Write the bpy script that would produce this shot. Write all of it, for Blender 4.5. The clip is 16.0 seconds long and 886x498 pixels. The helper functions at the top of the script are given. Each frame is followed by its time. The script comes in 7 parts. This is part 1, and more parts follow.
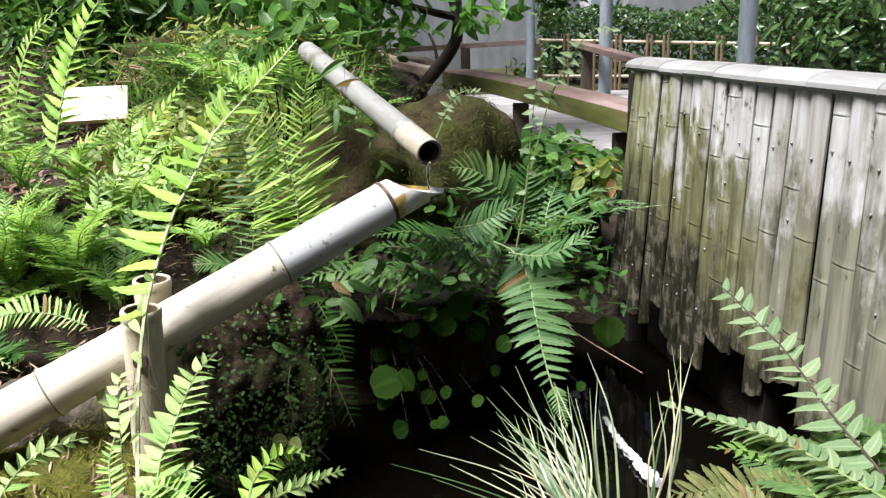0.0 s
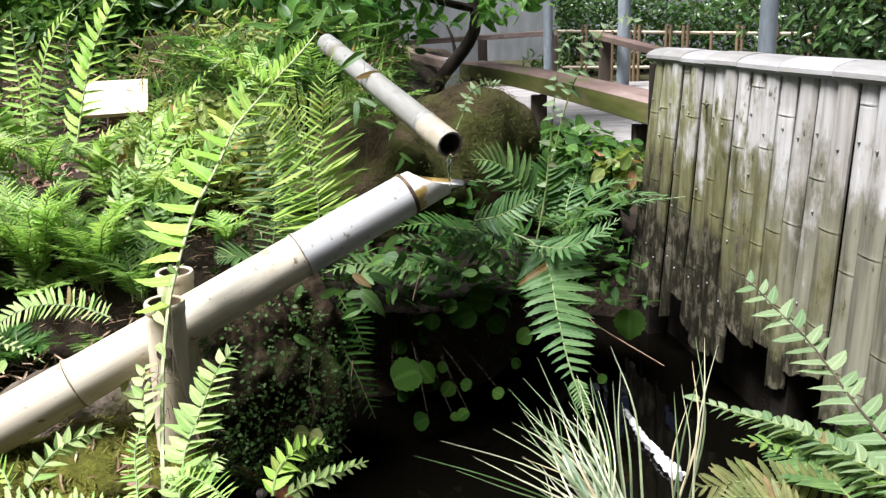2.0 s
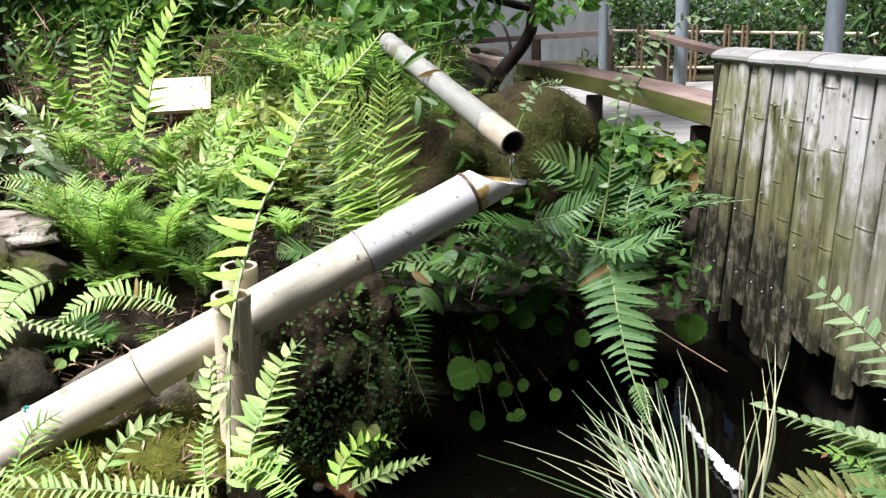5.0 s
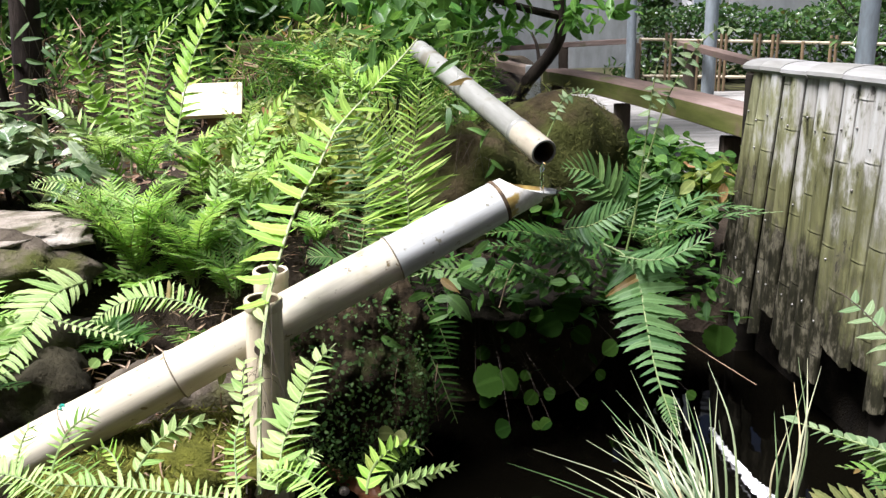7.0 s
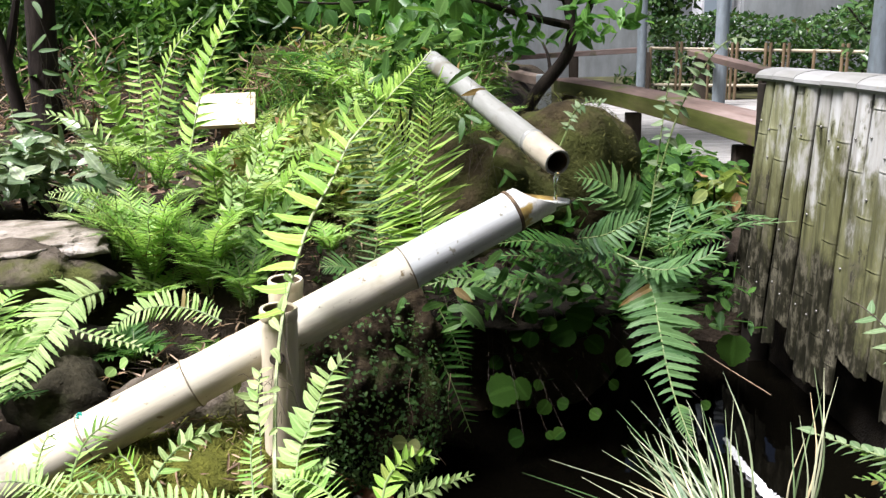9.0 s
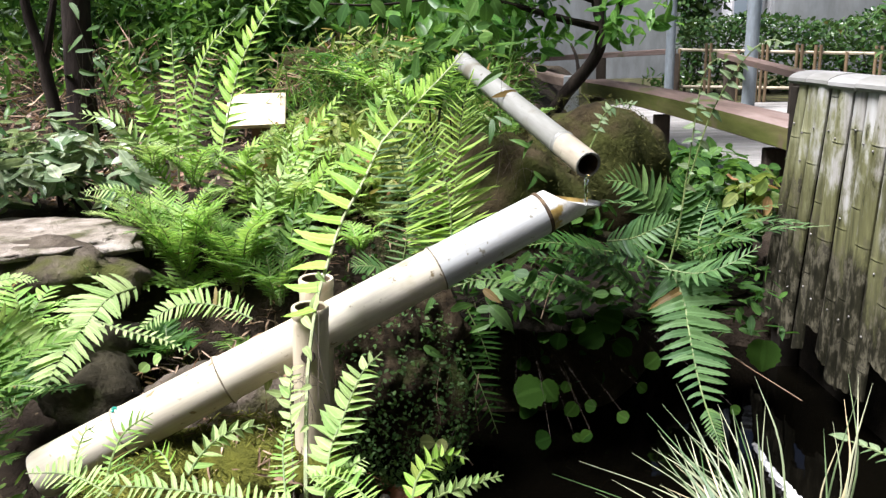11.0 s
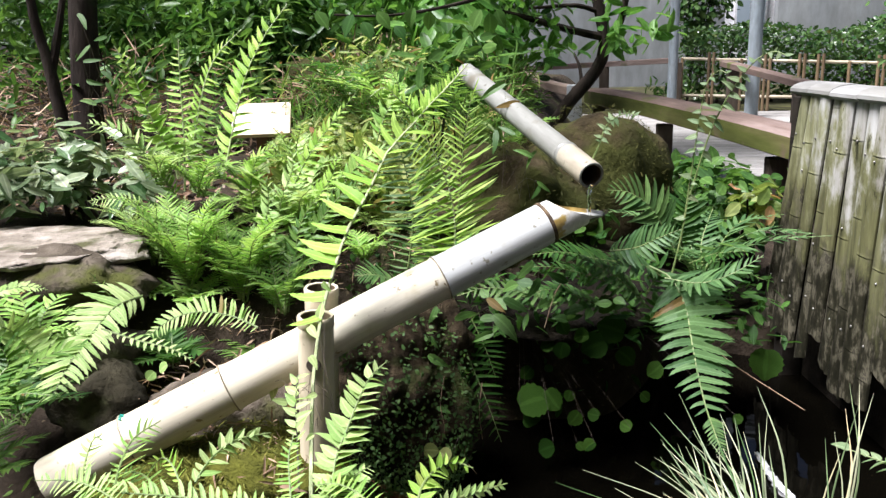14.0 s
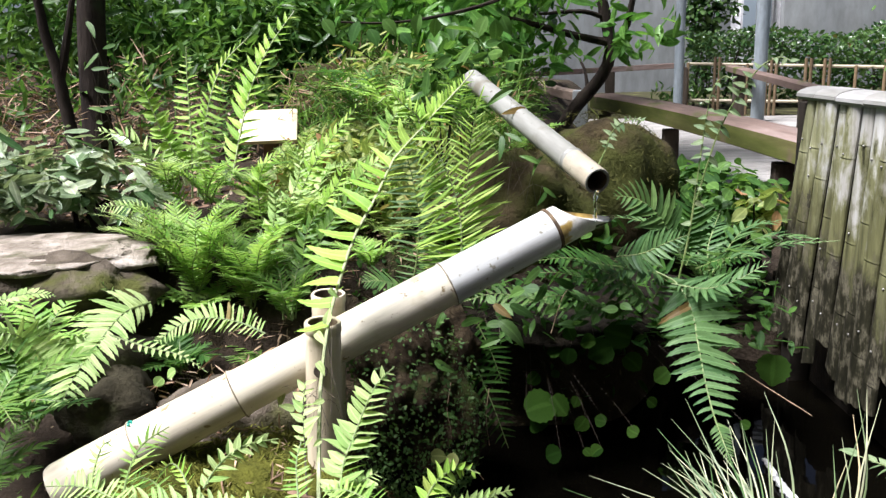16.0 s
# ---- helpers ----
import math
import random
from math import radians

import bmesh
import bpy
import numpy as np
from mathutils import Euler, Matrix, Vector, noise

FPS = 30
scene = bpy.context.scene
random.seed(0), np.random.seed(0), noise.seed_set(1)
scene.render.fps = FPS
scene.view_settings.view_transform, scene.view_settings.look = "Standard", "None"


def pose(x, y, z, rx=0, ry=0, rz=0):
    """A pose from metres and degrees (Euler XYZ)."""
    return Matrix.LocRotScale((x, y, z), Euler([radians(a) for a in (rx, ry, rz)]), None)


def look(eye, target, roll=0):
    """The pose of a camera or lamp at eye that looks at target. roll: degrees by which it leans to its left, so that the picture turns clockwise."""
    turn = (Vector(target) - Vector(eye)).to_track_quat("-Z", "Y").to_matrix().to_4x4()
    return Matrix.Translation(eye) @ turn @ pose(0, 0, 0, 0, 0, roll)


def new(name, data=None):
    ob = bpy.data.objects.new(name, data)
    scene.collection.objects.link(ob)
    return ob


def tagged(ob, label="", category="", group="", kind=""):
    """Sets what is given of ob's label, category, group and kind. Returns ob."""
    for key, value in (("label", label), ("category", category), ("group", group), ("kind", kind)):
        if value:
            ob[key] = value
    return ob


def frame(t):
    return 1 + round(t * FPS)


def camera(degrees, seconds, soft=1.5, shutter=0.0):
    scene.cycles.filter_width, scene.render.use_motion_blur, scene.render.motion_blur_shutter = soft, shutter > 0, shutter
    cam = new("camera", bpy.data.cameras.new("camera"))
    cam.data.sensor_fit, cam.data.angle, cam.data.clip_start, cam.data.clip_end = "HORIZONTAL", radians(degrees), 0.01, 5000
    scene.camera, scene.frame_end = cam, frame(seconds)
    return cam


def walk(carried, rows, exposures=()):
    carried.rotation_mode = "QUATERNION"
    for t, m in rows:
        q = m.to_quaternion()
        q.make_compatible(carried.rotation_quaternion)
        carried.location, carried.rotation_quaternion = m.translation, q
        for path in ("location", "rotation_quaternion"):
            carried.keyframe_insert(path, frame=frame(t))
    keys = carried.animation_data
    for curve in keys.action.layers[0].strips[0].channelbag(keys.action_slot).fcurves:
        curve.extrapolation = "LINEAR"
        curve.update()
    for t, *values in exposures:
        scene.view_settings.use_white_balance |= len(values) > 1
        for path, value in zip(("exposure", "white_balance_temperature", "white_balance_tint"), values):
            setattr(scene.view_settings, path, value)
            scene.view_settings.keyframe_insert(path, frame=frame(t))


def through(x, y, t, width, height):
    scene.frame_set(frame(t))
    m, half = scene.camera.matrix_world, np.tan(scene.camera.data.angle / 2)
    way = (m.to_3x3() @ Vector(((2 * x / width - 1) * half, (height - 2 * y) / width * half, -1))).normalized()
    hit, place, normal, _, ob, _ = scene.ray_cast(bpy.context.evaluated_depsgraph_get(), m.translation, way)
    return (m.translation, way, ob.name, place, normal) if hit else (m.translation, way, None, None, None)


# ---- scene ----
cam = camera(59.0, 16.0, soft=1.4)
PATH = [
    (0, (0.0536, 0.0121, 0.7129), (0.0236, 1.9367, 0.1697), -1.94),
    (0.5, (0.0526, 0.0133, 0.7126), (0.0214, 1.9367, 0.1653), -1.97),
    (1, (0.0507, 0.0148, 0.7115), (0.0128, 1.9362, 0.1577), -2.01),
    (1.5, (0.0484, 0.0136, 0.7128), (-0.0064, 1.9329, 0.1530), -2.23),
    (2, (0.0451, 0.0140, 0.7120), (-0.0272, 1.9326, 0.1520), -2.33),
    (2.5, (0.0387, 0.0135, 0.7126), (-0.0485, 1.9315, 0.1527), -2.34),
    (3, (0.0340, 0.0123, 0.7132), (-0.0759, 1.9304, 0.1575), -2.56),
    (3.5, (0.0325, 0.0147, 0.7112), (-0.1123, 1.9309, 0.1570), -2.63),
    (4, (0.0280, 0.0143, 0.7113), (-0.1352, 1.9283, 0.1544), -2.59),
    (6.5, (0.0098, 0.0089, 0.7127), (-0.2279, 1.9168, 0.1618), -1.83),
    (7, (0.0072, 0.0052, 0.7164), (-0.2426, 1.9148, 0.1769), -1.83),
    (7.5, (0.0043, 0.0034, 0.7177), (-0.2518, 1.9157, 0.1909), -1.84),
    (8, (0.0024, 0.0039, 0.7169), (-0.2610, 1.9164, 0.1942), -1.88),
    (8.5, (0.0013, 0.0010, 0.7186), (-0.2651, 1.9140, 0.1994), -1.84),
    (9, (0.0000, 0.0000, 0.7200), (-0.2743, 1.9123, 0.2024), -2.00),
    (11.5, (-0.0118, -0.0106, 0.7238), (-0.3548, 1.8918, 0.2105), -1.86),
    (12, (-0.0126, -0.0124, 0.7257), (-0.3580, 1.8900, 0.2145), -1.90),
    (12.5, (-0.0115, -0.0143, 0.7270), (-0.3523, 1.8910, 0.2236), -1.72),
    (13, (-0.0108, -0.0144, 0.7265), (-0.3541, 1.8910, 0.2250), -1.75),
    (13.5, (-0.0101, -0.0175, 0.7276), (-0.3520, 1.8885, 0.2274), -1.77),
    (14, (-0.0101, -0.0199, 0.7291), (-0.3526, 1.8875, 0.2345), -1.83),
    (14.5, (-0.0107, -0.0197, 0.7307), (-0.3591, 1.8875, 0.2393), -1.94),
    (15, (-0.0114, -0.0221, 0.7308), (-0.3642, 1.8855, 0.2442), -2.03),
    (15.5, (-0.0106, -0.0248, 0.7323), (-0.3683, 1.8826, 0.2487), -2.08),
    (16, (-0.0101, -0.0240, 0.7317), (-0.3682, 1.8840, 0.2508), -2.06),
]
EXPOSURES = [(0.0, 1.26, 6120, 16), (16.0, 1.26, 6120, 16)]
walk(cam, [(t, look(eye, target, roll)) for t, eye, target, roll in PATH], EXPOSURES)

# ---- light ----
SUN_EL, SUN_AZ = radians(65), radians(-124)  # the sun's height, and its bearing from +y towards +x
world = bpy.data.worlds.new("sky")
scene.world = world
world.use_nodes = True
wn, wl = world.node_tree.nodes, world.node_tree.links
sky = wn.new("ShaderNodeTexSky")
sky.sky_type, sky.sun_disc = "NISHITA", False
sky.sun_elevation, sky.sun_rotation = SUN_EL, SUN_AZ
sky.air_density, sky.dust_density, sky.ozone_density = 0.6, 4.0, 0.5
wl.new(sky.outputs[0], wn["Background"].inputs[0])
wn["Background"].inputs[1].default_value = 0.05
sun = new("sun", bpy.data.lights.new("sun", "SUN"))
sun.data.energy, sun.data.angle, sun.data.color = 5.6, radians(24), (1.0, 0.98, 0.96)
sun_way = Vector((math.sin(SUN_AZ) * math.cos(SUN_EL), math.cos(SUN_AZ) * math.cos(SUN_EL), math.sin(SUN_EL)))
sun.matrix_world = look(sun_way * 30, (0, 0, 0))


# ---- materials ----
def shader(name):
    m = bpy.data.materials.new(name)
    m.use_nodes = True
    nodes, links = m.node_tree.nodes, m.node_tree.links
    return m, nodes, links, nodes["Principled BSDF"]


def node(nodes, kind, **values):
    n = nodes.new("ShaderNode" + kind)
    for key, value in values.items():
        n.inputs[key].default_value = value
    return n


def ramp(nodes, links, source, *stops):
    n = nodes.new("ShaderNodeValToRGB")
    el = n.color_ramp.elements
    while len(el) < len(stops):
        el.new(0.5)
    for e, (at, colour) in zip(el, stops):
        e.position, e.color = at, (*colour, 1)
    links.new(source, n.inputs[0])
    return n.outputs[0]


def mixed(nodes, links, factor, a, b, blend="MIX"):
    n = nodes.new("ShaderNodeMix")
    n.data_type, n.blend_type = "RGBA", blend
    for socket, value in ((n.inputs[0], factor), (n.inputs[6], a), (n.inputs[7], b)):
        if isinstance(value, bpy.types.NodeSocket):
            links.new(value, socket)
        elif isinstance(value, (int, float)):
            socket.default_value = value
        else:
            socket.default_value = (*value, 1)
    return n.outputs[2]


def noise_of(nodes, links, scale, detail=4.0, stretch=(1, 1, 1), space="Object", rough=0.55, offset=None):
    tc = nodes.new("ShaderNodeTexCoord")
    mp = nodes.new("ShaderNodeMapping")
    mp.inputs["Scale"].default_value = stretch
    links.new(tc.outputs[space], mp.inputs[0])
    if offset is not None:
        links.new(offset, mp.inputs["Location"])
    n = node(nodes, "TexNoise", Scale=scale, Detail=detail, Roughness=rough)
    links.new(mp.outputs[0], n.inputs[0])
    return n.outputs[0]


def bump(nodes, links, bsdf, height, strength, distance):
    n = node(nodes, "Bump", Strength=strength, Distance=distance)
    links.new(height, n.inputs["Height"])
    links.new(n.outputs[0], bsdf.inputs["Normal"])


def object_random(nodes, links, amount=20.0):
    info = nodes.new("ShaderNodeObjectInfo")
    mul = nodes.new("ShaderNodeMath")
    mul.operation = "MULTIPLY"
    mul.inputs[1].default_value = amount
    links.new(info.outputs["Random"], mul.inputs[0])
    return info.outputs["Random"], mul.outputs[0]


def leaf_material(name, dark, light, old=(0.16, 0.12, 0.04), old_share=0.004, gloss=0.42, through=0.4, veins=60.0, shine=0.2):
    """Foliage: tone by leaf, blotches along it, light shining through."""
    m, nodes, links, bsdf = shader(name)
    geo = nodes.new("ShaderNodeNewGeometry")
    info = nodes.new("ShaderNodeObjectInfo")
    add = nodes.new("ShaderNodeMath")
    add.operation = "ADD"
    links.new(geo.outputs["Random Per Island"], add.inputs[0])
    links.new(info.outputs["Random"], add.inputs[1])
    frac = nodes.new("ShaderNodeMath")
    frac.operation = "FRACT"
    links.new(add.outputs[0], frac.inputs[0])
    base = ramp(nodes, links, frac.outputs[0], (0.0, dark), (1 - old_share, light), (1 - old_share * 0.5, old))
    blot = noise_of(nodes, links, veins, 3.0, space="Object")
    tone = ramp(nodes, links, blot, (0.3, (0.765, 0.715, 0.78)), (0.7, (1.19, 1.10, 1.08)))
    colour = mixed(nodes, links, 1.0, base, tone, "MULTIPLY")
    midrib = nodes.new("ShaderNodeAttribute")
    midrib.attribute_name = "rib"
    vein = ramp(nodes, links, midrib.outputs["Fac"], (0.0, (1.1, 1.1, 1.12)), (0.3, (1.0, 1.0, 1.0)), (0.8, (0.93, 0.94, 0.9)), (0.92, (1.35, 1.3, 1.45)))
    colour = mixed(nodes, links, 1.0, colour, vein, "MULTIPLY")
    links.new(colour, bsdf.inputs["Base Color"])
    bsdf.inputs["Roughness"].default_value = gloss
    bsdf.inputs["Specular IOR Level"].default_value = shine
    bump(nodes, links, bsdf, blot, 0.25, 0.002)
    trans = nodes.new("ShaderNodeBsdfTranslucent")
    bright = mixed(nodes, links, 1.0, colour, (1.25, 1.28, 0.78), "MULTIPLY")
    links.new(bright, trans.inputs[0])
    mix = nodes.new("ShaderNodeMixShader")
    mix.inputs[0].default_value = through
    links.new(bsdf.outputs[0], mix.inputs[1])
    links.new(trans.outputs[0], mix.inputs[2])
    links.new(mix.outputs[0], nodes["Material Output"].inputs[0])
    return m


def grained_material(name, stops, scale, stretch=(1, 1, 1), rough=0.7, relief=0.3, depth=0.003, second=None, spots=None, space="Object", vary=0.0):
    """A surface of two noises: a coarse one for tone, a fine one for grain and relief."""
    m, nodes, links, bsdf = shader(name)
    rnd, shift = object_random(nodes, links)
    coarse = noise_of(nodes, links, scale, 5.0, stretch, space, offset=shift)
    colour = ramp(nodes, links, coarse, *stops)
    fine = noise_of(nodes, links, scale * 7, 6.0, stretch, space, 0.65, offset=shift)
    grain = ramp(nodes, links, fine, (0.25, (0.62, 0.6, 0.57)), (0.7, (1.1, 1.1, 1.1)))
    colour = mixed(nodes, links, 0.8, colour, grain, "MULTIPLY")
    if second:
        at, size, tint = second
        big = noise_of(nodes, links, size, 4.0, (1, 1, 1), space)
        mask = ramp(nodes, links, big, (at, (0, 0, 0)), (min(1, at + 0.12), (1, 1, 1)))
        colour = mixed(nodes, links, mask, colour, tint)
    if spots:
        at, size, tint = spots
        dots = noise_of(nodes, links, size, 2.0, (1, 1, 1), space)
        mask = ramp(nodes, links, dots, (at, (0, 0, 0)), (min(1, at + 0.06), (1, 1, 1)))
        colour = mixed(nodes, links, mask, colour, tint)
    if vary:
        tone = ramp(nodes, links, rnd, (0.0, (1 - vary,) * 3), (1.0, (1 + vary * 0.5,) * 3))
        colour = mixed(nodes, links, 1.0, colour, tone, "MULTIPLY")
    links.new(colour, bsdf.inputs["Base Color"])
    bsdf.inputs["Roughness"].default_value = rough
    bsdf.inputs["Specular IOR Level"].default_value = 0.12 if rough >= 0.75 else 0.4
    bump(nodes, links, bsdf, fine, relief, depth)
    return m


FERN = leaf_material("fern_green", (0.075, 0.18, 0.036), (0.17, 0.31, 0.065), old_share=0.008)
FERN_YOUNG = leaf_material("fern_young", (0.16, 0.35, 0.062), (0.32, 0.50, 0.135), old_share=0.015, through=0.35)
# darker copy of the fern green, for leaves that lie in shade
FERN_SHADED = leaf_material("fern_shaded", (0.028, 0.09, 0.018), (0.065, 0.16, 0.028), gloss=0.55)
FERN_BLUE = leaf_material("fern_blue", (0.055, 0.13, 0.038), (0.115, 0.21, 0.06), gloss=0.5)
FERN_PALE = leaf_material("fern_pale", (0.21, 0.37, 0.10), (0.39, 0.53, 0.21), old_share=0.01, gloss=0.5, through=0.32)
FERN_TIP = leaf_material("fern_tip", (0.19, 0.385, 0.05), (0.33, 0.525, 0.10), old_share=0.005, gloss=0.5, through=0.32)
FERN_SWORD = leaf_material("fern_sword", (0.20, 0.38, 0.06), (0.36, 0.53, 0.11), old_share=0.01, through=0.38)
FERN_HANG = leaf_material("fern_hanging", (0.05, 0.125, 0.042), (0.115, 0.225, 0.078), old_share=0.001, gloss=0.45)
FERN_HOLLY = leaf_material("fern_holly", (0.11, 0.195, 0.085), (0.205, 0.29, 0.145), old_share=0.001, gloss=0.45, through=0.3)
FERN_RUST = leaf_material("fern_rust", (0.12, 0.17, 0.055), (0.24, 0.26, 0.10), (0.2, 0.13, 0.06), 0.06)
ROUND_LEAF = leaf_material("round_leaf", (0.014, 0.045, 0.006), (0.047, 0.112, 0.015), old_share=0.02, gloss=0.65, shine=0.06)
SHRUB_LEAF = leaf_material("shrub_leaf", (0.03, 0.09, 0.02), (0.095, 0.20, 0.045), old_share=0.01, gloss=0.35)
YELLOW_LEAF = leaf_material("yellow_leaf", (0.13, 0.22, 0.05), (0.34, 0.40, 0.14), (0.36, 0.2, 0.1), 0.06)
PALE_LEAF = leaf_material("pale_leaf", (0.05, 0.12, 0.04), (0.34, 0.43, 0.27), (0.36, 0.40, 0.2), 0.02, gloss=0.25, through=0.25)
HEDGE_LEAF = leaf_material("hedge_leaf", (0.022, 0.07, 0.018), (0.075, 0.145, 0.04), gloss=0.22, through=0.25, shine=0.4)
WOOD_LEAF = leaf_material("wood_leaf", (0.026, 0.085, 0.018), (0.105, 0.215, 0.045), gloss=0.35)
TREE_LEAF = leaf_material("tree_leaf", (0.06, 0.18, 0.035), (0.13, 0.29, 0.06), gloss=0.3, through=0.5)
BLADE = leaf_material("sedge_blade", (0.04, 0.095, 0.026), (0.36, 0.40, 0.25), (0.45, 0.4, 0.22), 0.05, gloss=0.4, through=0.12, veins=25.0)
STRAW = leaf_material("dry_straw", (0.20, 0.14, 0.08), (0.42, 0.33, 0.22), (0.12, 0.07, 0.04), 0.2, gloss=0.8, through=0.1)
MOSS_DARK = leaf_material("dark_moss", (0.025, 0.03, 0.007), (0.075, 0.08, 0.018), gloss=0.9, through=0.15)
SPOUT_END = grained_material("yellowed_end", [(0.3, (0.22, 0.19, 0.13)), (0.55, (0.33, 0.30, 0.23)), (0.75, (0.44, 0.41, 0.34))], 9, (1, 1, 0.3), 0.5, 0.2, 0.001, spots=(0.66, 40.0, (0.10, 0.09, 0.06)))
MOSS = leaf_material("moss_tuft", (0.07, 0.085, 0.015), (0.18, 0.20, 0.035), gloss=0.9, through=0.2)
STEM_GREEN = grained_material("green_stem", [(0.3, (0.09, 0.15, 0.04)), (0.7, (0.22, 0.27, 0.10))], 40, rough=0.5)
STEM_PALE = grained_material("pale_stem", [(0.3, (0.28, 0.34, 0.15)), (0.7, (0.46, 0.50, 0.30))], 40, rough=0.5)
STEM_DARK = grained_material("dark_stem", [(0.3, (0.03, 0.022, 0.015)), (0.7, (0.07, 0.05, 0.03))], 40, rough=0.6)
BARK = grained_material("bark", [(0.3, (0.012, 0.009, 0.007)), (0.7, (0.042, 0.033, 0.026))], 14, (1, 1, 0.25), 0.9, 0.8, 0.008, second=(0.6, 5.0, (0.04, 0.05, 0.024)))
EARTH = grained_material("earth", [(0.3, (0.018, 0.013, 0.009)), (0.6, (0.045, 0.034, 0.023)), (0.8, (0.085, 0.065, 0.045))], 9, rough=0.95, relief=1.0, depth=0.02, second=(0.56, 3.0, (0.045, 0.055, 0.015)), spots=(0.66, 55.0, (0.11, 0.085, 0.05)))
ROCK_MOSS = grained_material("mossy_rock", [(0.3, (0.016, 0.012, 0.006)), (0.55, (0.05, 0.039, 0.018)), (0.8, (0.105, 0.084, 0.048))], 9, rough=0.95, relief=1.0, depth=0.012, second=(0.42, 5.0, (0.036, 0.04, 0.009)))
ROCK_PALE = grained_material("pale_rock", [(0.3, (0.17, 0.145, 0.11)), (0.5, (0.36, 0.315, 0.26)), (0.75, (0.54, 0.49, 0.43))], 16, rough=0.85, relief=1.0, depth=0.015, second=(0.58, 8.0, (0.09, 0.09, 0.04)), spots=(0.68, 40.0, (0.07, 0.06, 0.04)))
ROCK_BROWN = grained_material("brown_stone", [(0.3, (0.05, 0.04, 0.028)), (0.55, (0.12, 0.10, 0.075)), (0.8, (0.24, 0.2, 0.16))], 12, rough=0.9, relief=1.0, depth=0.012, second=(0.55, 7.0, (0.07, 0.075, 0.02)))
# near-black soil: the shade under bank and screen is put into its colour
SHADE_SOIL = grained_material("shade_soil", [(0.3, (0.004, 0.003, 0.002)), (0.7, (0.02, 0.016, 0.01))], 20, rough=0.9, relief=1.0, depth=0.01)
BANK_BROWN = grained_material("bank_brown", [(0.3, (0.012, 0.009, 0.005)), (0.5, (0.055, 0.04, 0.022)), (0.75, (0.15, 0.115, 0.07))], 40, rough=0.95, relief=1.0, depth=0.02, second=(0.55, 9.0, (0.07, 0.09, 0.025)))
ROCK_DARK = grained_material("dark_rock", [(0.3, (0.010, 0.009, 0.005)), (0.7, (0.042, 0.037, 0.022))], 11, rough=0.9, relief=0.9, depth=0.01, second=(0.6, 5.0, (0.05, 0.06, 0.02)))
BAMBOO = grained_material("bleached_bamboo", [(0.3, (0.36, 0.30, 0.18)), (0.48, (0.54, 0.49, 0.36)), (0.72, (0.68, 0.645, 0.54))], 9, (1, 1, 0.10), 0.38, 0.15, 0.001, second=(0.58, 8.0, (0.42, 0.36, 0.20)), spots=(0.65, 55.0, (0.22, 0.17, 0.09)))
BAMBOO_GREY = grained_material("silvered_bamboo", [(0.3, (0.13, 0.128, 0.105)), (0.5, (0.21, 0.213, 0.19)), (0.75, (0.31, 0.318, 0.30))], 7, (1, 1, 0.16), 0.45, 0.2, 0.001, second=(0.55, 14.0, (0.13, 0.12, 0.09)), spots=(0.66, 40.0, (0.10, 0.095, 0.07)))
COPING = grained_material("bleached_coping", [(0.3, (0.17, 0.168, 0.15)), (0.5, (0.235, 0.235, 0.22)), (0.75, (0.30, 0.30, 0.295))], 9, (0.16, 1, 1), 0.55, 0.2, 0.001, spots=(0.66, 24.0, (0.22, 0.21, 0.17)), vary=0.2)
ROCK_GREEN = grained_material("moss_mound", [(0.3, (0.04, 0.043, 0.008)), (0.6, (0.12, 0.125, 0.02)), (0.8, (0.21, 0.21, 0.045))], 16, rough=1.0, relief=1.0, depth=0.012, spots=(0.66, 20.0, (0.10, 0.07, 0.04)))
BAMBOO_SILVER = grained_material("silver_bamboo", [(0.3, (0.36, 0.37, 0.345)), (0.5, (0.50, 0.52, 0.505)), (0.72, (0.64, 0.66, 0.655))], 9, (1, 1, 0.10), 0.38, 0.15, 0.001, second=(0.58, 12.0, (0.40, 0.39, 0.33)), spots=(0.64, 60.0, (0.24, 0.23, 0.18)))
BAMBOO_OLD = grained_material("old_bamboo", [(0.3, (0.29, 0.24, 0.15)), (0.55, (0.47, 0.41, 0.29)), (0.75, (0.60, 0.54, 0.42))], 8, (1, 1, 0.16), 0.5, 0.2, 0.001, spots=(0.64, 22.0, (0.10, 0.10, 0.06)))
BAMBOO_POST = grained_material("post_bamboo", [(0.3, (0.40, 0.34, 0.22)), (0.55, (0.60, 0.53, 0.385)), (0.75, (0.72, 0.66, 0.52))], 8, (1, 1, 0.16), 0.5, 0.2, 0.001, spots=(0.66, 26.0, (0.14, 0.12, 0.07)))
LIP = grained_material("stained_lip", [(0.36, (0.27, 0.16, 0.035)), (0.45, (0.40, 0.30, 0.10)), (0.48, (0.60, 0.60, 0.56))], 11, rough=0.35, relief=0.1)
ROT_WOOD = grained_material("rotted_wood", [(0.3, (0.008, 0.007, 0.005)), (0.7, (0.03, 0.024, 0.018))], 8, (0.2, 1, 1), 0.9, 0.6, 0.003)
BINDING = grained_material("brown_binding", [(0.3, (0.03, 0.018, 0.008)), (0.7, (0.13, 0.085, 0.04))], 40, rough=0.7)
RED_WOOD = grained_material("red_wood", [(0.3, (0.10, 0.035, 0.012)), (0.7, (0.30, 0.12, 0.05))], 14, (1, 1, 0.2), 0.5, 0.4, 0.003)
WET = grained_material("wet_bamboo", [(0.3, (0.03, 0.022, 0.012)), (0.7, (0.10, 0.075, 0.04))], 20, rough=0.15, relief=0.2)
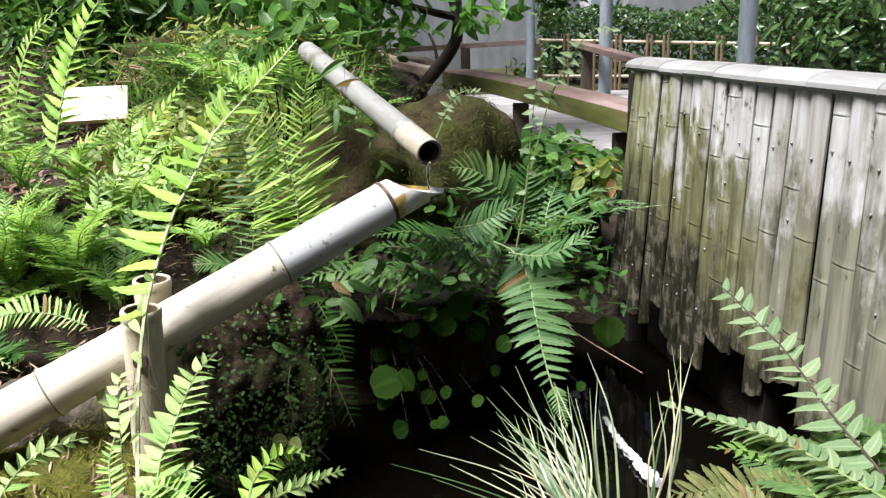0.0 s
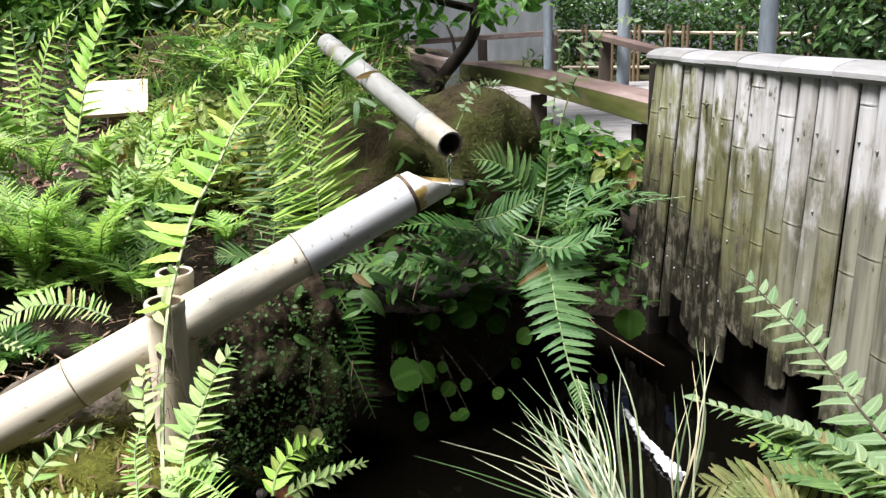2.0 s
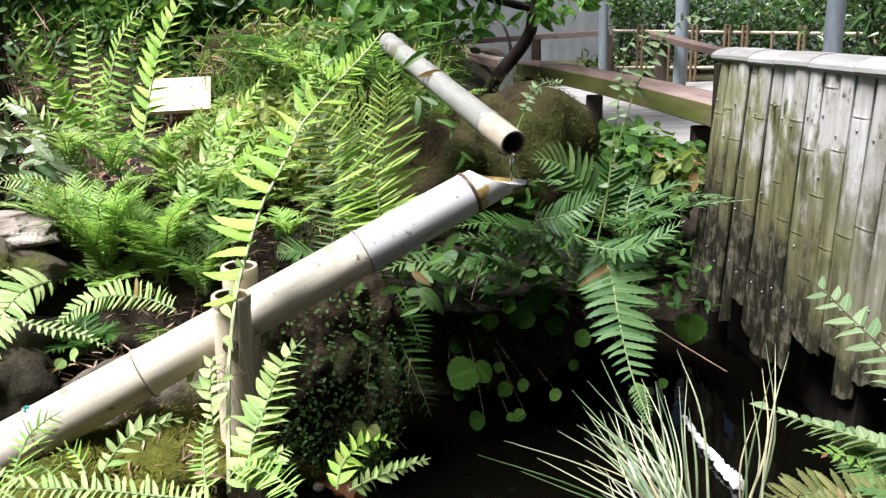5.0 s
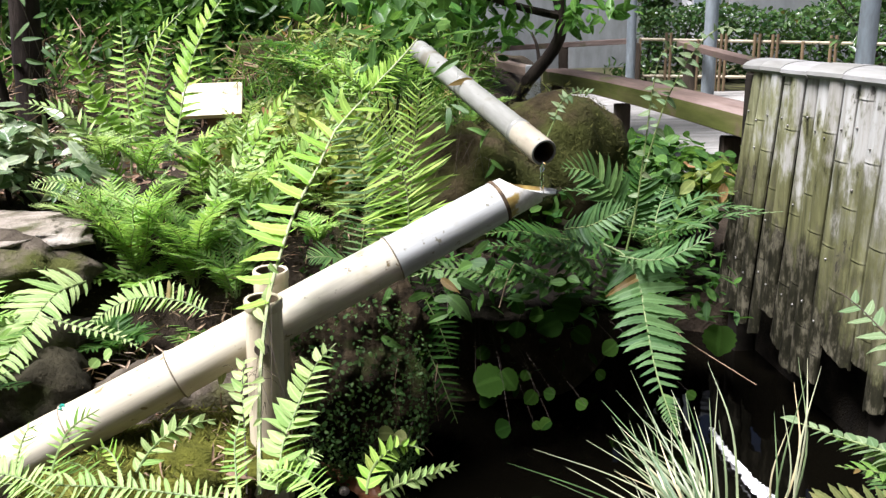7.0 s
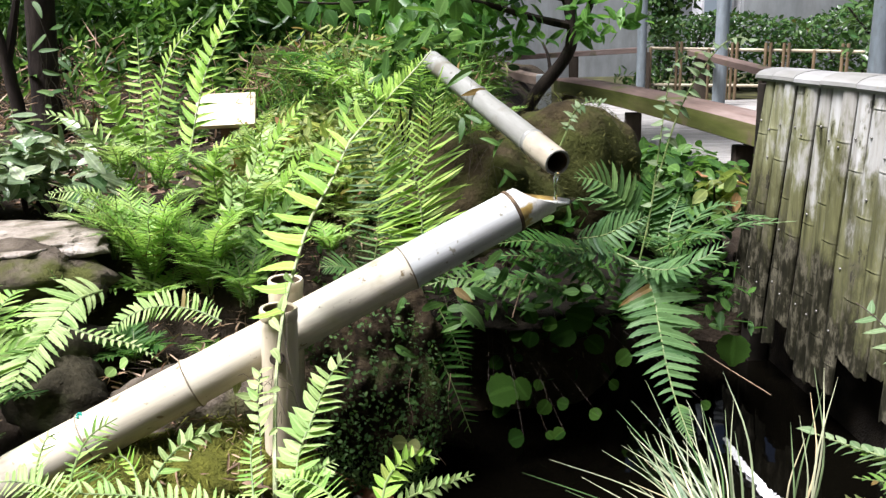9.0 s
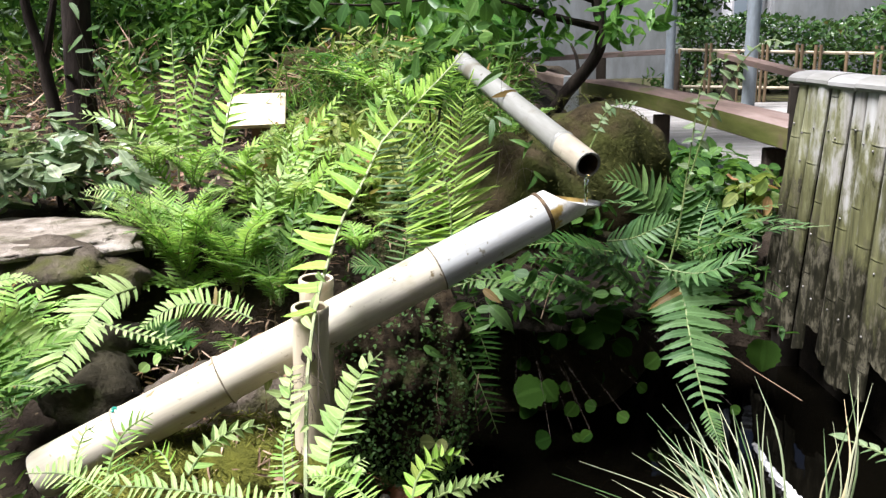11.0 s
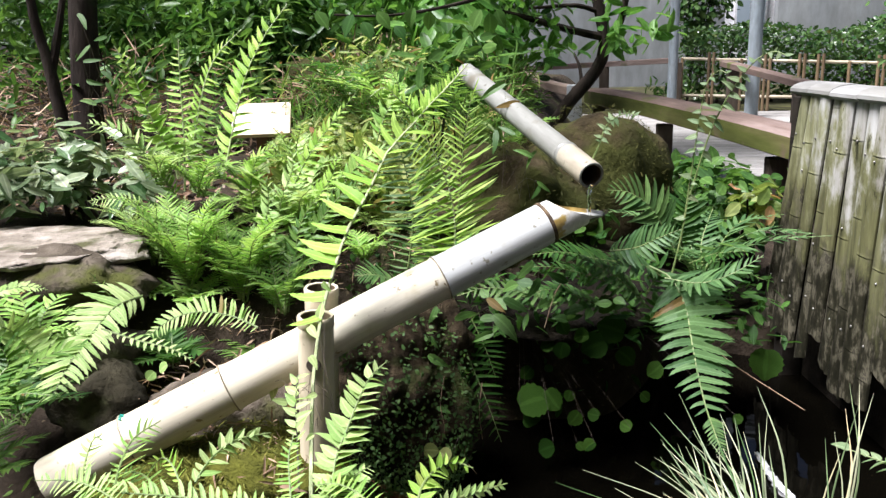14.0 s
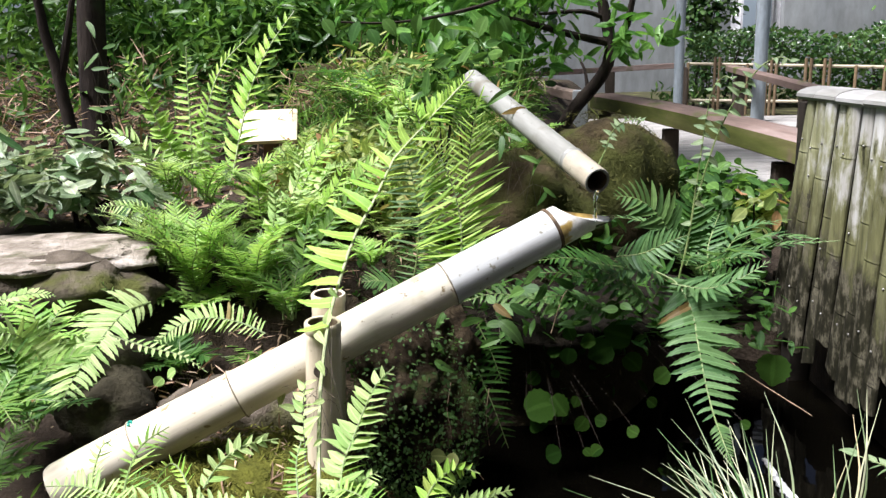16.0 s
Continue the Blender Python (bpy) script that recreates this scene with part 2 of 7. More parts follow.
NODE_DARK = grained_material("node_ring", [(0.3, (0.12, 0.10, 0.065)), (0.7, (0.32, 0.28, 0.20))], 30, rough=0.8)
INSIDE = grained_material("culm_inside", [(0.3, (0.05, 0.04, 0.03)), (0.7, (0.16, 0.12, 0.07))], 20, rough=0.8)
RAIL_WOOD = grained_material("rail_wood", [(0.3, (0.085, 0.06, 0.048)), (0.6, (0.16, 0.115, 0.098)), (0.8, (0.25, 0.20, 0.18))], 5, (0.18, 1, 1), 0.75, 0.4, 0.003, second=(0.56, 4.5, (0.075, 0.085, 0.025)))
RAIL_ALGAE = grained_material("rail_algae", [(0.3, (0.035, 0.042, 0.012)), (0.55, (0.085, 0.098, 0.024)), (0.8, (0.15, 0.13, 0.06))], 5, (0.18, 1, 1), 0.8, 0.4, 0.003, second=(0.58, 5.0, (0.12, 0.085, 0.065)))
RAIL_TAN = grained_material("rail_tan", [(0.3, (0.16, 0.12, 0.09)), (0.7, (0.28, 0.22, 0.18))], 5, (0.18, 1, 1), 0.75, 0.3, 0.003)
POST_WOOD = grained_material("post_wood", [(0.3, (0.03, 0.024, 0.018)), (0.7, (0.09, 0.072, 0.055))], 8, (1, 1, 0.2), 0.85, 0.5, 0.003)
SIGN_POST = grained_material("sign_post_wood", [(0.3, (0.09, 0.045, 0.025)), (0.7, (0.16, 0.085, 0.05))], 9, (1, 1, 0.2), 0.7, 0.3, 0.002)
SIGN_FACE = grained_material("sign_face", [(0.3, (0.57, 0.48, 0.32)), (0.7, (0.65, 0.56, 0.40))], 14, (0.15, 1, 1), 0.4, 0.1, 0.001)
INK = grained_material("faded_ink", [(0.3, (0.45, 0.40, 0.33)), (0.7, (0.58, 0.53, 0.45))], 30, rough=0.7)
STEEL = grained_material("painted_steel", [(0.3, (0.16, 0.195, 0.215)), (0.7, (0.25, 0.285, 0.305))], 6, (1, 1, 0.3), 0.45, 0.1, 0.001, spots=(0.72, 20.0, (0.15, 0.12, 0.09)))
CONCRETE = grained_material("concrete", [(0.3, (0.20, 0.215, 0.215)), (0.5, (0.26, 0.28, 0.28)), (0.75, (0.33, 0.35, 0.345))], 1.1, (1, 1, 0.35), 0.85, 0.3, 0.004)
WHITE_PAINT = grained_material("white_paint", [(0.3, (0.74, 0.75, 0.76)), (0.7, (0.84, 0.85, 0.86))], 4, rough=0.5, relief=0.05)
BOARDS = grained_material("grey_boards", [(0.3, (0.25, 0.24, 0.22)), (0.7, (0.40, 0.39, 0.365))], 6, (0.12, 1, 1), 0.8, 0.3, 0.002, vary=0.15)
GRAVEL = grained_material("path_gravel", [(0.3, (0.30, 0.29, 0.24)), (0.7, (0.5, 0.48, 0.42))], 12, rough=0.95, relief=0.6, depth=0.006)
FENCE_BAMBOO = grained_material("fence_bamboo", [(0.3, (0.11, 0.075, 0.04)), (0.7, (0.28, 0.20, 0.11))], 8, (1, 1, 0.2), 0.6, 0.2, 0.001, vary=0.3)
METAL = grained_material("zinc_nail", [(0.3, (0.12, 0.115, 0.1)), (0.7, (0.28, 0.275, 0.25))], 60, rough=0.4, relief=0.1)
METAL.node_tree.nodes["Principled BSDF"].inputs["Metallic"].default_value = 0.3
TWINE = grained_material("green_twine", [(0.3, (0.01, 0.22, 0.17)), (0.7, (0.03, 0.36, 0.28))], 60, rough=0.7)
DEAD_LEAF = leaf_material("dead_leaf", (0.12, 0.075, 0.045), (0.30, 0.21, 0.14), (0.45, 0.38, 0.3), 0.2, gloss=0.7, through=0.15)


def slat_material():
    """Split bamboo weathered silver, green with algae at one end, blackened by mould in patches."""
    m, nodes, links, bsdf = shader("weathered_slats")
    rnd, shift = object_random(nodes, links)
    streak = noise_of(nodes, links, 14.0, 6.0, (3.0, 3.0, 0.22), rough=0.65, offset=shift)
    colour = ramp(nodes, links, streak, (0.28, (0.20, 0.19, 0.16)), (0.45, (0.345, 0.337, 0.305)), (0.64, (0.45, 0.45, 0.43)))
    tone = ramp(nodes, links, rnd, (0.0, (0.84, 0.82, 0.78)), (0.5, (0.98, 0.98, 0.97)), (1.0, (1.1, 1.1, 1.1)))
    colour = mixed(nodes, links, 1.0, colour, tone, "MULTIPLY")
    tc = nodes.new("ShaderNodeTexCoord")
    sep = nodes.new("ShaderNodeSeparateXYZ")
    links.new(tc.outputs["Object"], sep.inputs[0])
    blot = noise_of(nodes, links, 7.0, 6.0, (1.0, 1.0, 0.55), rough=0.6)
    fine = noise_of(nodes, links, 38.0, 5.0, (1.0, 1.0, 0.45), rough=0.7)

    def calc(operation, a, b):
        n = nodes.new("ShaderNodeMath")
        n.operation = operation
        for socket, value in zip(n.inputs, (a, b)):
            if isinstance(value, bpy.types.NodeSocket):
                links.new(value, socket)
            else:
                socket.default_value = value
        return n.outputs[0]

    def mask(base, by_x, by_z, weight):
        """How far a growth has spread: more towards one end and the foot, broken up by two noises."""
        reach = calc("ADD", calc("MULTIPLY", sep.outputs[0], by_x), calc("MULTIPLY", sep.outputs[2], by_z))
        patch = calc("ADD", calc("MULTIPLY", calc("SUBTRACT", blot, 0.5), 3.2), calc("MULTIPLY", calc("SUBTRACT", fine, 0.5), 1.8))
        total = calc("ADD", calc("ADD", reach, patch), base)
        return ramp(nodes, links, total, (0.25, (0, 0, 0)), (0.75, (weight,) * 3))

    colour = mixed(nodes, links, mask(2.4, -1.7, -2.6, 0.85), colour, ramp(nodes, links, streak, (0.3, (0.06, 0.062, 0.02)), (0.55, (0.16, 0.163, 0.06)), (0.7, (0.27, 0.27, 0.15))))
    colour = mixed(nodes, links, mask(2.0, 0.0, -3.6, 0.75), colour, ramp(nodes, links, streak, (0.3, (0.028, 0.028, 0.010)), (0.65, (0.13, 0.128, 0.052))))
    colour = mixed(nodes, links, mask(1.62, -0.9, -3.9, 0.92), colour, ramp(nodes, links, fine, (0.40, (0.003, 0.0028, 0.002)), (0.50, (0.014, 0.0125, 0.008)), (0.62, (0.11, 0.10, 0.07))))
    specks = calc("MULTIPLY", calc("GREATER_THAN", fine, 0.62), calc("GREATER_THAN", blot, 0.52))
    colour = mixed(nodes, links, calc("MULTIPLY", specks, 0.6), colour, (0.008, 0.0075, 0.006))
    links.new(colour, bsdf.inputs["Base Color"])
    bsdf.inputs["Roughness"].default_value = 0.8
    bsdf.inputs["Specular IOR Level"].default_value = 0.12
    bump(nodes, links, bsdf, streak, 0.4, 0.002)
    return m


SLATS = slat_material()


def water_material():
    m, nodes, links, bsdf = shader("pond_water")
    bsdf.inputs["Base Color"].default_value = (0.0015, 0.0013, 0.0008, 1)
    bsdf.inputs["Roughness"].default_value = 0.04
    bsdf.inputs["IOR"].default_value = 1.33
    ripple = noise_of(nodes, links, 9.0, 2.0)
    bump(nodes, links, bsdf, ripple, 0.12, 0.01)
    return m


WATER = water_material()


def clear_material():
    m, nodes, links, bsdf = shader("running_water")
    bsdf.inputs["Base Color"].default_value = (0.95, 0.98, 1, 1)
    bsdf.inputs["Roughness"].default_value = 0.05
    bsdf.inputs["IOR"].default_value = 1.33
    bsdf.inputs["Transmission Weight"].default_value = 1.0
    return m


CLEAR = clear_material()


def window_material():
    m, nodes, links, bsdf = shader("window_glass")
    bsdf.inputs["Base Color"].default_value = (0.35, 0.42, 0.47, 1)
    bsdf.inputs["Roughness"].default_value = 0.05
    bsdf.inputs["Specular IOR Level"].default_value = 0.8
    return m


WINDOW = window_material()


# ---- building tools ----
def mesh_of(name, verts, faces, material, smooth=True):
    me = bpy.data.meshes.new(name)
    me.from_pydata([tuple(v) for v in verts], [], [tuple(int(i) for i in f) for f in faces])
    for m in material if isinstance(material, (list, tuple)) else [material]:
        me.materials.append(m)
    if smooth:
        me.polygons.foreach_set("use_smooth", [True] * len(me.polygons))
        me.set_sharp_from_angle(angle=radians(38))
    me.update()
    return me


def thing(name, label, category, at=(0, 0, 0), group="", kind=""):
    ob = new(name)
    ob.matrix_basis = at if isinstance(at, Matrix) else Matrix.Translation(at)
    return tagged(ob, label, category, group, kind)


def part(name, geometry, material, parent, label="", at=None, smooth=True, kind=""):
    """Links (verts, faces) or a mesh as one object under a parent, in the parent's own axes, or at a world pose."""
    me = geometry if isinstance(geometry, bpy.types.Mesh) else mesh_of(name, *geometry, material, smooth)
    ob = new(name, me)
    ob.parent = parent
    if at is not None:
        ob.matrix_basis = at
    return tagged(ob, label, kind=kind)


def along(p0, p1, spin=0.0):
    """The pose whose z axis runs from p0 to p1."""
    d = Vector(p1) - Vector(p0)
    return Matrix.Translation(p0) @ d.to_track_quat("Z", "Y").to_matrix().to_4x4() @ Matrix.Rotation(spin, 4, "Z")


def joined(*pieces):
    verts, faces = [], []
    for v, f in pieces:
        n = len(verts)
        verts += [tuple(p) for p in v]
        faces += [tuple(i + n for i in q) for q in f]
    return verts, faces


def moved(m, piece):
    return [m @ Vector(v) for v in piece[0]], piece[1]


def curve_points(points, n):
    """n + 1 points and tangents along a smooth curve through the given points."""
    p = np.array(points, float)
    if len(p) == 2:
        p = np.array([p[0], (p[0] + p[1]) / 2, p[1]])
    knots = np.r_[0, np.cumsum(np.linalg.norm(np.diff(p, axis=0), axis=1))]
    q = np.vstack([2 * p[0] - p[1], p, 2 * p[-1] - p[-2]])
    out = []
    for s in np.linspace(0, knots[-1], n + 1):
        i = min(max(np.searchsorted(knots, s) - 1, 0), len(p) - 2)
        u = (s - knots[i]) / max(knots[i + 1] - knots[i], 1e-9)
        a, b, c, d = q[i], q[i + 1], q[i + 2], q[i + 3]
        out.append(0.5 * (2 * b + (c - a) * u + (2 * a - 5 * b + 4 * c - d) * u * u + (3 * b - a - 3 * c + d) * u**3))
    out = np.array(out)
    tang = np.gradient(out, axis=0)
    return out, tang / np.linalg.norm(tang, axis=1, keepdims=True)


def stalk(points, r0, r1, n=10, sides=6, knobs=0.0, rng=None):
    """A tapered round stem along a curve."""
    p, t = curve_points(points, n)
    verts, faces = [], []
    side = np.cross(t[0], (0.3, 0.9, 0.2))
    for k in range(n + 1):
        side = side - t[k] * (side @ t[k])
        side /= np.linalg.norm(side)
        up = np.cross(t[k], side)
        r = r0 + (r1 - r0) * k / n
        for j in range(sides):
            a = 2 * math.pi * j / sides
            rr = r * (1 + (rng.uniform(-knobs, knobs) if rng else 0))
            verts.append(p[k] + rr * (math.cos(a) * side + math.sin(a) * up))
    for k in range(n):
        for j in range(sides):
            a, b = k * sides + j, k * sides + (j + 1) % sides
            faces.append((a, b, b + sides, a + sides))
    faces.append(tuple(range(sides))[::-1])
    faces.append(tuple(n * sides + j for j in range(sides)))
    return verts, faces


def box(x0, y0, z0, x1, y1, z1, bevel=0.0, segments=2):
    bm = bmesh.new()
    bmesh.ops.create_cube(bm, size=1.0)
    for v in bm.verts:
        v.co = Vector(((x0 + x1) / 2 + v.co.x * (x1 - x0), (y0 + y1) / 2 + v.co.y * (y1 - y0), (z0 + z1) / 2 + v.co.z * (z1 - z0)))
    if bevel:
        bmesh.ops.bevel(bm, geom=bm.edges[:], offset=bevel, segments=segments, affect="EDGES", profile=0.6)
    out = [v.co.copy() for v in bm.verts], [tuple(v.index for v in f.verts) for f in bm.faces]
    bm.free()
    return out


def lathe(profile, sides=28, closed=False):
    """A turned shape about z from (radius, height) pairs."""
    verts, faces = [], []
    for r, z in profile:
        for j in range(sides):
            a = 2 * math.pi * j / sides
            verts.append((r * math.cos(a), r * math.sin(a), z))
    for k in range(len(profile) - 1):
        for j in range(sides):
            a, b = k * sides + j, k * sides + (j + 1) % sides
            faces.append((a, b, b + sides, a + sides))
    if closed:
        faces.append(tuple(range(sides))[::-1])
        faces.append(tuple((len(profile) - 1) * sides + j for j in range(sides)))
    return verts, faces


# Leaf outlines: half width at even steps from stalk to tip.
OUTLINE = {
    "lance": (0.05, 0.115, 0.125, 0.115, 0.095, 0.06, 0.0),
    "ovate": (0.06, 0.21, 0.25, 0.225, 0.17, 0.09, 0.0),
    "oblong": (0.10, 0.125, 0.12, 0.115, 0.105, 0.085, 0.02),
    "broad": (0.05, 0.24, 0.32, 0.31, 0.24, 0.12, 0.0),
    "sickle": (0.12, 0.14, 0.13, 0.105, 0.07, 0.035, 0.0),
    "thin": (0.035, 0.045, 0.046, 0.043, 0.036, 0.024, 0.0),
    "narrow": (0.045, 0.054, 0.054, 0.05, 0.042, 0.028, 0.0),
    "thread": (0.012, 0.018, 0.02, 0.018, 0.014, 0.008, 0.0),
    "pinna": (0.06, 0.068, 0.066, 0.06, 0.05, 0.032, 0.0),
    "saw": (0.10, 0.115, 0.11, 0.10, 0.085, 0.055, 0.0),
    "hook": (0.12, 0.145, 0.13, 0.105, 0.07, 0.035, 0.0),
    "comb": (0.085, 0.10, 0.098, 0.09, 0.075, 0.048, 0.0),
    "heart": (0.15, 0.23, 0.23, 0.195, 0.135, 0.065, 0.0),
    "needle": (0.03, 0.055, 0.06, 0.055, 0.045, 0.025, 0.0),
}


SICKLE = {"sickle": 0.2, "pinna": 0.16, "saw": 0.12, "hook": 0.24, "comb": 0.16, "heart": 0.14, "thin": 0.14, "narrow": 0.16, "ovate": 0.12, "slim": 0.1, "finger": 0.09, "oblong": 0.05, "round": 0.0, "broad": 0.0}  # how far a leaflet curves towards the tip of its frond


def leaf_unit(outline, fold=0.25, droop=0.12, wave=0.0):
    """One leaf, 1 long on +y, its face to +z; broad ones have scalloped, wavy edges."""
    w = OUTLINE[outline]
    fancy = outline in ("oblong", "oval", "round", "saw", "hook", "heart")
    n = 11 if fancy else 6
    verts, faces = [], []
    for k in range(n + 1):
        y = k / n
        half = float(np.interp(y * (len(w) - 1), range(len(w)), w))
        nick = (0.012 if k % 2 else -0.008) * (3 if outline == "round" else 1) if fancy and 0 < k < n else 0.0
        z = -droop * y * y
        lift = fold * half + (0.012 * math.sin(9 * y + 12 * wave) if fancy else 0.0)
        drop = fold * half + (0.012 * math.cos(8 * y - 9 * wave) if fancy else 0.0)
        bend = wave * math.sin(3 * y) + SICKLE.get(outline, 0.05) * y * y
        verts += [(-half - nick + bend, y - 0.01, z + lift), (bend, y, z), (half + nick + bend, y - 0.01, z + drop)]
    for k in range(n):
        a = 3 * k
        faces += [(a, a + 1, a + 4, a + 3), (a + 1, a + 2, a + 5, a + 4)]
    return np.array(verts), faces


def placed(unit, seats, sizes):
    """Copies of a unit leaf: seats are (origin, x, y, z) rows."""
    uv, uf = unit
    o, x, y, z = (np.array([f[i] for f in seats], float) for i in range(4))
    s = np.array(sizes, float)[:, None, None]
    v = o[:, None] + s * (uv[None, :, :1] * x[:, None] + uv[None, :, 1:2] * y[:, None] + uv[None, :, 2:] * z[:, None])
    n = len(uv)
    faces = [tuple(i + k * n for i in f) for k in range(len(seats)) for f in uf]
    return v.reshape(-1, 3).tolist(), faces


def pinna_seats(points, up, pairs, length, rng, bare=0.12, lean=30.0, shape="sword", jitter=0.12, one_side=0.0, lift=0.15, tilt=0.55):
    """Where the leaflets of a frond sit: on both sides of a curve, in the plane across up."""
    p, t = curve_points(points, pairs * 2)
    seats, sizes = [], []
    for k in range(int(bare * pairs * 2), pairs * 2 + 1):
        u = k / (pairs * 2)
        v = (u - bare) / (1 - bare)
        if shape == "sword":
            size = min(1, 0.55 + 2.2 * v) * (1 - max(0, (v - 0.35) / 0.65) ** 1.6 * 0.93)
        elif shape == "hang":
            size = (1 - 0.62 * v) * (1 if v < 0.9 else 1 - 5 * (v - 0.9))
        elif shape == "triangle":
            size = min(1, 0.8 + 2 * v) * (1 - v * 0.95)
        else:
            size = min(1, 0.7 + 1.5 * v) * (1 - max(0, (v - 0.7) / 0.3) ** 2 * 0.75)
        T = t[k]
        S = np.cross(T, np.array(up, float))
        S /= np.linalg.norm(S)
        N = np.cross(S, T)
        sg = 1 if k % 2 else -1
        a = math.radians(lean * (0.5 + 0.9 * v) + rng.uniform(-70, 70) * jitter)
        y = sg * S * math.cos(a) + T * math.sin(a) + N * (lift + rng.uniform(-jitter, jitter))
        y /= np.linalg.norm(y)
        z = N + np.array((0, 0, tilt))
        z -= y * (z @ y)
        z /= np.linalg.norm(z)
        tw = rng.uniform(-jitter, jitter) * 2
        x = np.cross(y, z)
        x, z = x * math.cos(tw) + z * math.sin(tw), z * math.cos(tw) - x * math.sin(tw)
        if x @ T < 0:
            x = -x
        seats.append((p[k], x, y, z))
        sizes.append(max(0.06, size) * length * rng.uniform(0.9, 1.08) * (1 + one_side * sg))
    return seats, sizes


UNITS = {}


def with_rib(me, first, pattern):
    """Marks the midrib of each leaf: 1 along it, 0 at the margin."""
    values = np.zeros(len(me.vertices), np.float32)
    count = (len(values) - first) // len(pattern)
    values[first:first + count * len(pattern)] = np.tile(np.array(pattern, np.float32), count)
    me.attributes.new("rib", "FLOAT", "POINT").data.foreach_set("value", values)
    return me


def unit_mesh(outline, material):
    """The shared leaflet meshes of a kind."""
    key = (outline, material.name)
    if key not in UNITS:
        UNITS[key] = [with_rib(mesh_of("leaflet", *leaf_unit(outline, f, d, w), material), 0, (0, 1, 0)) for f, d, w in ((0.25, 0.1, 0.02), (0.45, 0.28, 0.05), (0.1, 0.18, -0.05))]
    return UNITS[key]


def frond(parent, points, up, pairs, length, material, outline="lance", seed=0, pieces=False, stem=0.0022, stem_material=None, label="", **shape):
    """One fern frond under its fern: a midrib with leaflets, singly or joined."""
    rng = random.Random(seed)
    seats, sizes = pinna_seats(points, up, pairs, length, rng, **shape)
    rib = stalk(points, stem, stem * 0.35, 14, 5)
    if pieces:
        ob = part("frond", rib, stem_material or STEM_GREEN, parent, label)
        meshes = unit_mesh(outline, material)
        for (o, x, y, z), s in zip(seats, sizes):
            m = Matrix((x, y, z)).transposed().to_4x4() @ Matrix.Scale(s, 4)
            m.translation = o
            part("leaflet", meshes[rng.randrange(3)], None, ob, at=m)
        return ob
    leaves = placed(leaf_unit(outline, 0.28, 0.15), seats, sizes)
    me = mesh_of("frond", *joined(rib, leaves), [stem_material or STEM_GREEN, material])
    with_rib(me, len(rib[0]), (0, 1, 0))
    n = len(rib[1])
    me.polygons.foreach_set("material_index", [0] * n + [1] * (len(me.polygons) - n))
    return part("frond", me, None, parent, label)


def frond_by_side(parent, points, face, count, span, sides, material, outline, seed, pieces=True, stem=0.0022, stem_material=None, jitter=0.08, end_leaf=0.0, tilt=0.45, label=""):
    """A frond whose two rows of leaflets differ. Each side: lean at the foot and at the tip of the row, turn about the leaflet's own axis, lengths along the row."""
    rng = random.Random(seed)
    fine = 120
    p, t = curve_points(points, fine)
    seats, sizes = [], []
    for sg, (lean0, lean1, edge, lengths) in zip((-1, 1), sides):
        for k in range(count):
            v = (k + (0.5 if sg > 0 else 0.0) + rng.uniform(-0.2, 0.2)) / count
            i = min(fine, max(0, int((span[0] + (span[1] - span[0]) * v) * fine)))
            size = float(np.interp(v, np.linspace(0, 1, len(lengths)), lengths)) * rng.uniform(0.9, 1.08)
            if size < 0.002:
                continue
            T = t[i]
            S = np.cross(T, np.array(face, float))
            S /= np.linalg.norm(S)
            N = np.cross(S, T)
            a = math.radians(lean0 + (lean1 - lean0) * v + rng.uniform(-60, 60) * jitter)
            y = sg * S * math.cos(a) + T * math.sin(a) + N * rng.uniform(-1, 1.5) * jitter
            y /= np.linalg.norm(y)
            z = N + np.array((-0.12, 0, tilt))
            z = z - y * (z @ y)
            z /= np.linalg.norm(z)
            x = np.cross(y, z)
            if x @ T < 0:
                x = -x
            e = math.radians(edge + rng.uniform(-120, 120) * jitter)
            x, z = x * math.cos(e) - z * math.sin(e), z * math.cos(e) + x * math.sin(e)
            seats.append((p[i], x, y, z))
            sizes.append(size)
    if end_leaf:
        T = t[fine]
        S = np.cross(T, np.array(face, float))
        S /= np.linalg.norm(S)
        seats.append((p[fine], S, T, np.cross(S, T)))
        sizes.append(end_leaf)
    rib = stalk(points, stem, stem * 0.4, 22, 6)
    if pieces:
        ob = part("frond", rib, stem_material or STEM_GREEN, parent, label)
        meshes = unit_mesh(outline, material)
        for (o, x, y, z), size in zip(seats, sizes):
            m = Matrix((x, y, z)).transposed().to_4x4() @ Matrix.Scale(size, 4)
            m.translation = o
            part("leaflet", meshes[rng.randrange(3)], None, ob, at=m)
        return ob
    me = mesh_of("frond", *joined(rib, placed(leaf_unit(outline, 0.3, 0.16), seats, sizes)), [stem_material or STEM_GREEN, material])
    with_rib(me, len(rib[0]), (0, 1, 0))
    n = len(rib[1])
    me.polygons.foreach_set("material_index", [0] * n + [1] * (len(me.polygons) - n))
    return part("frond", me, None, parent, label)


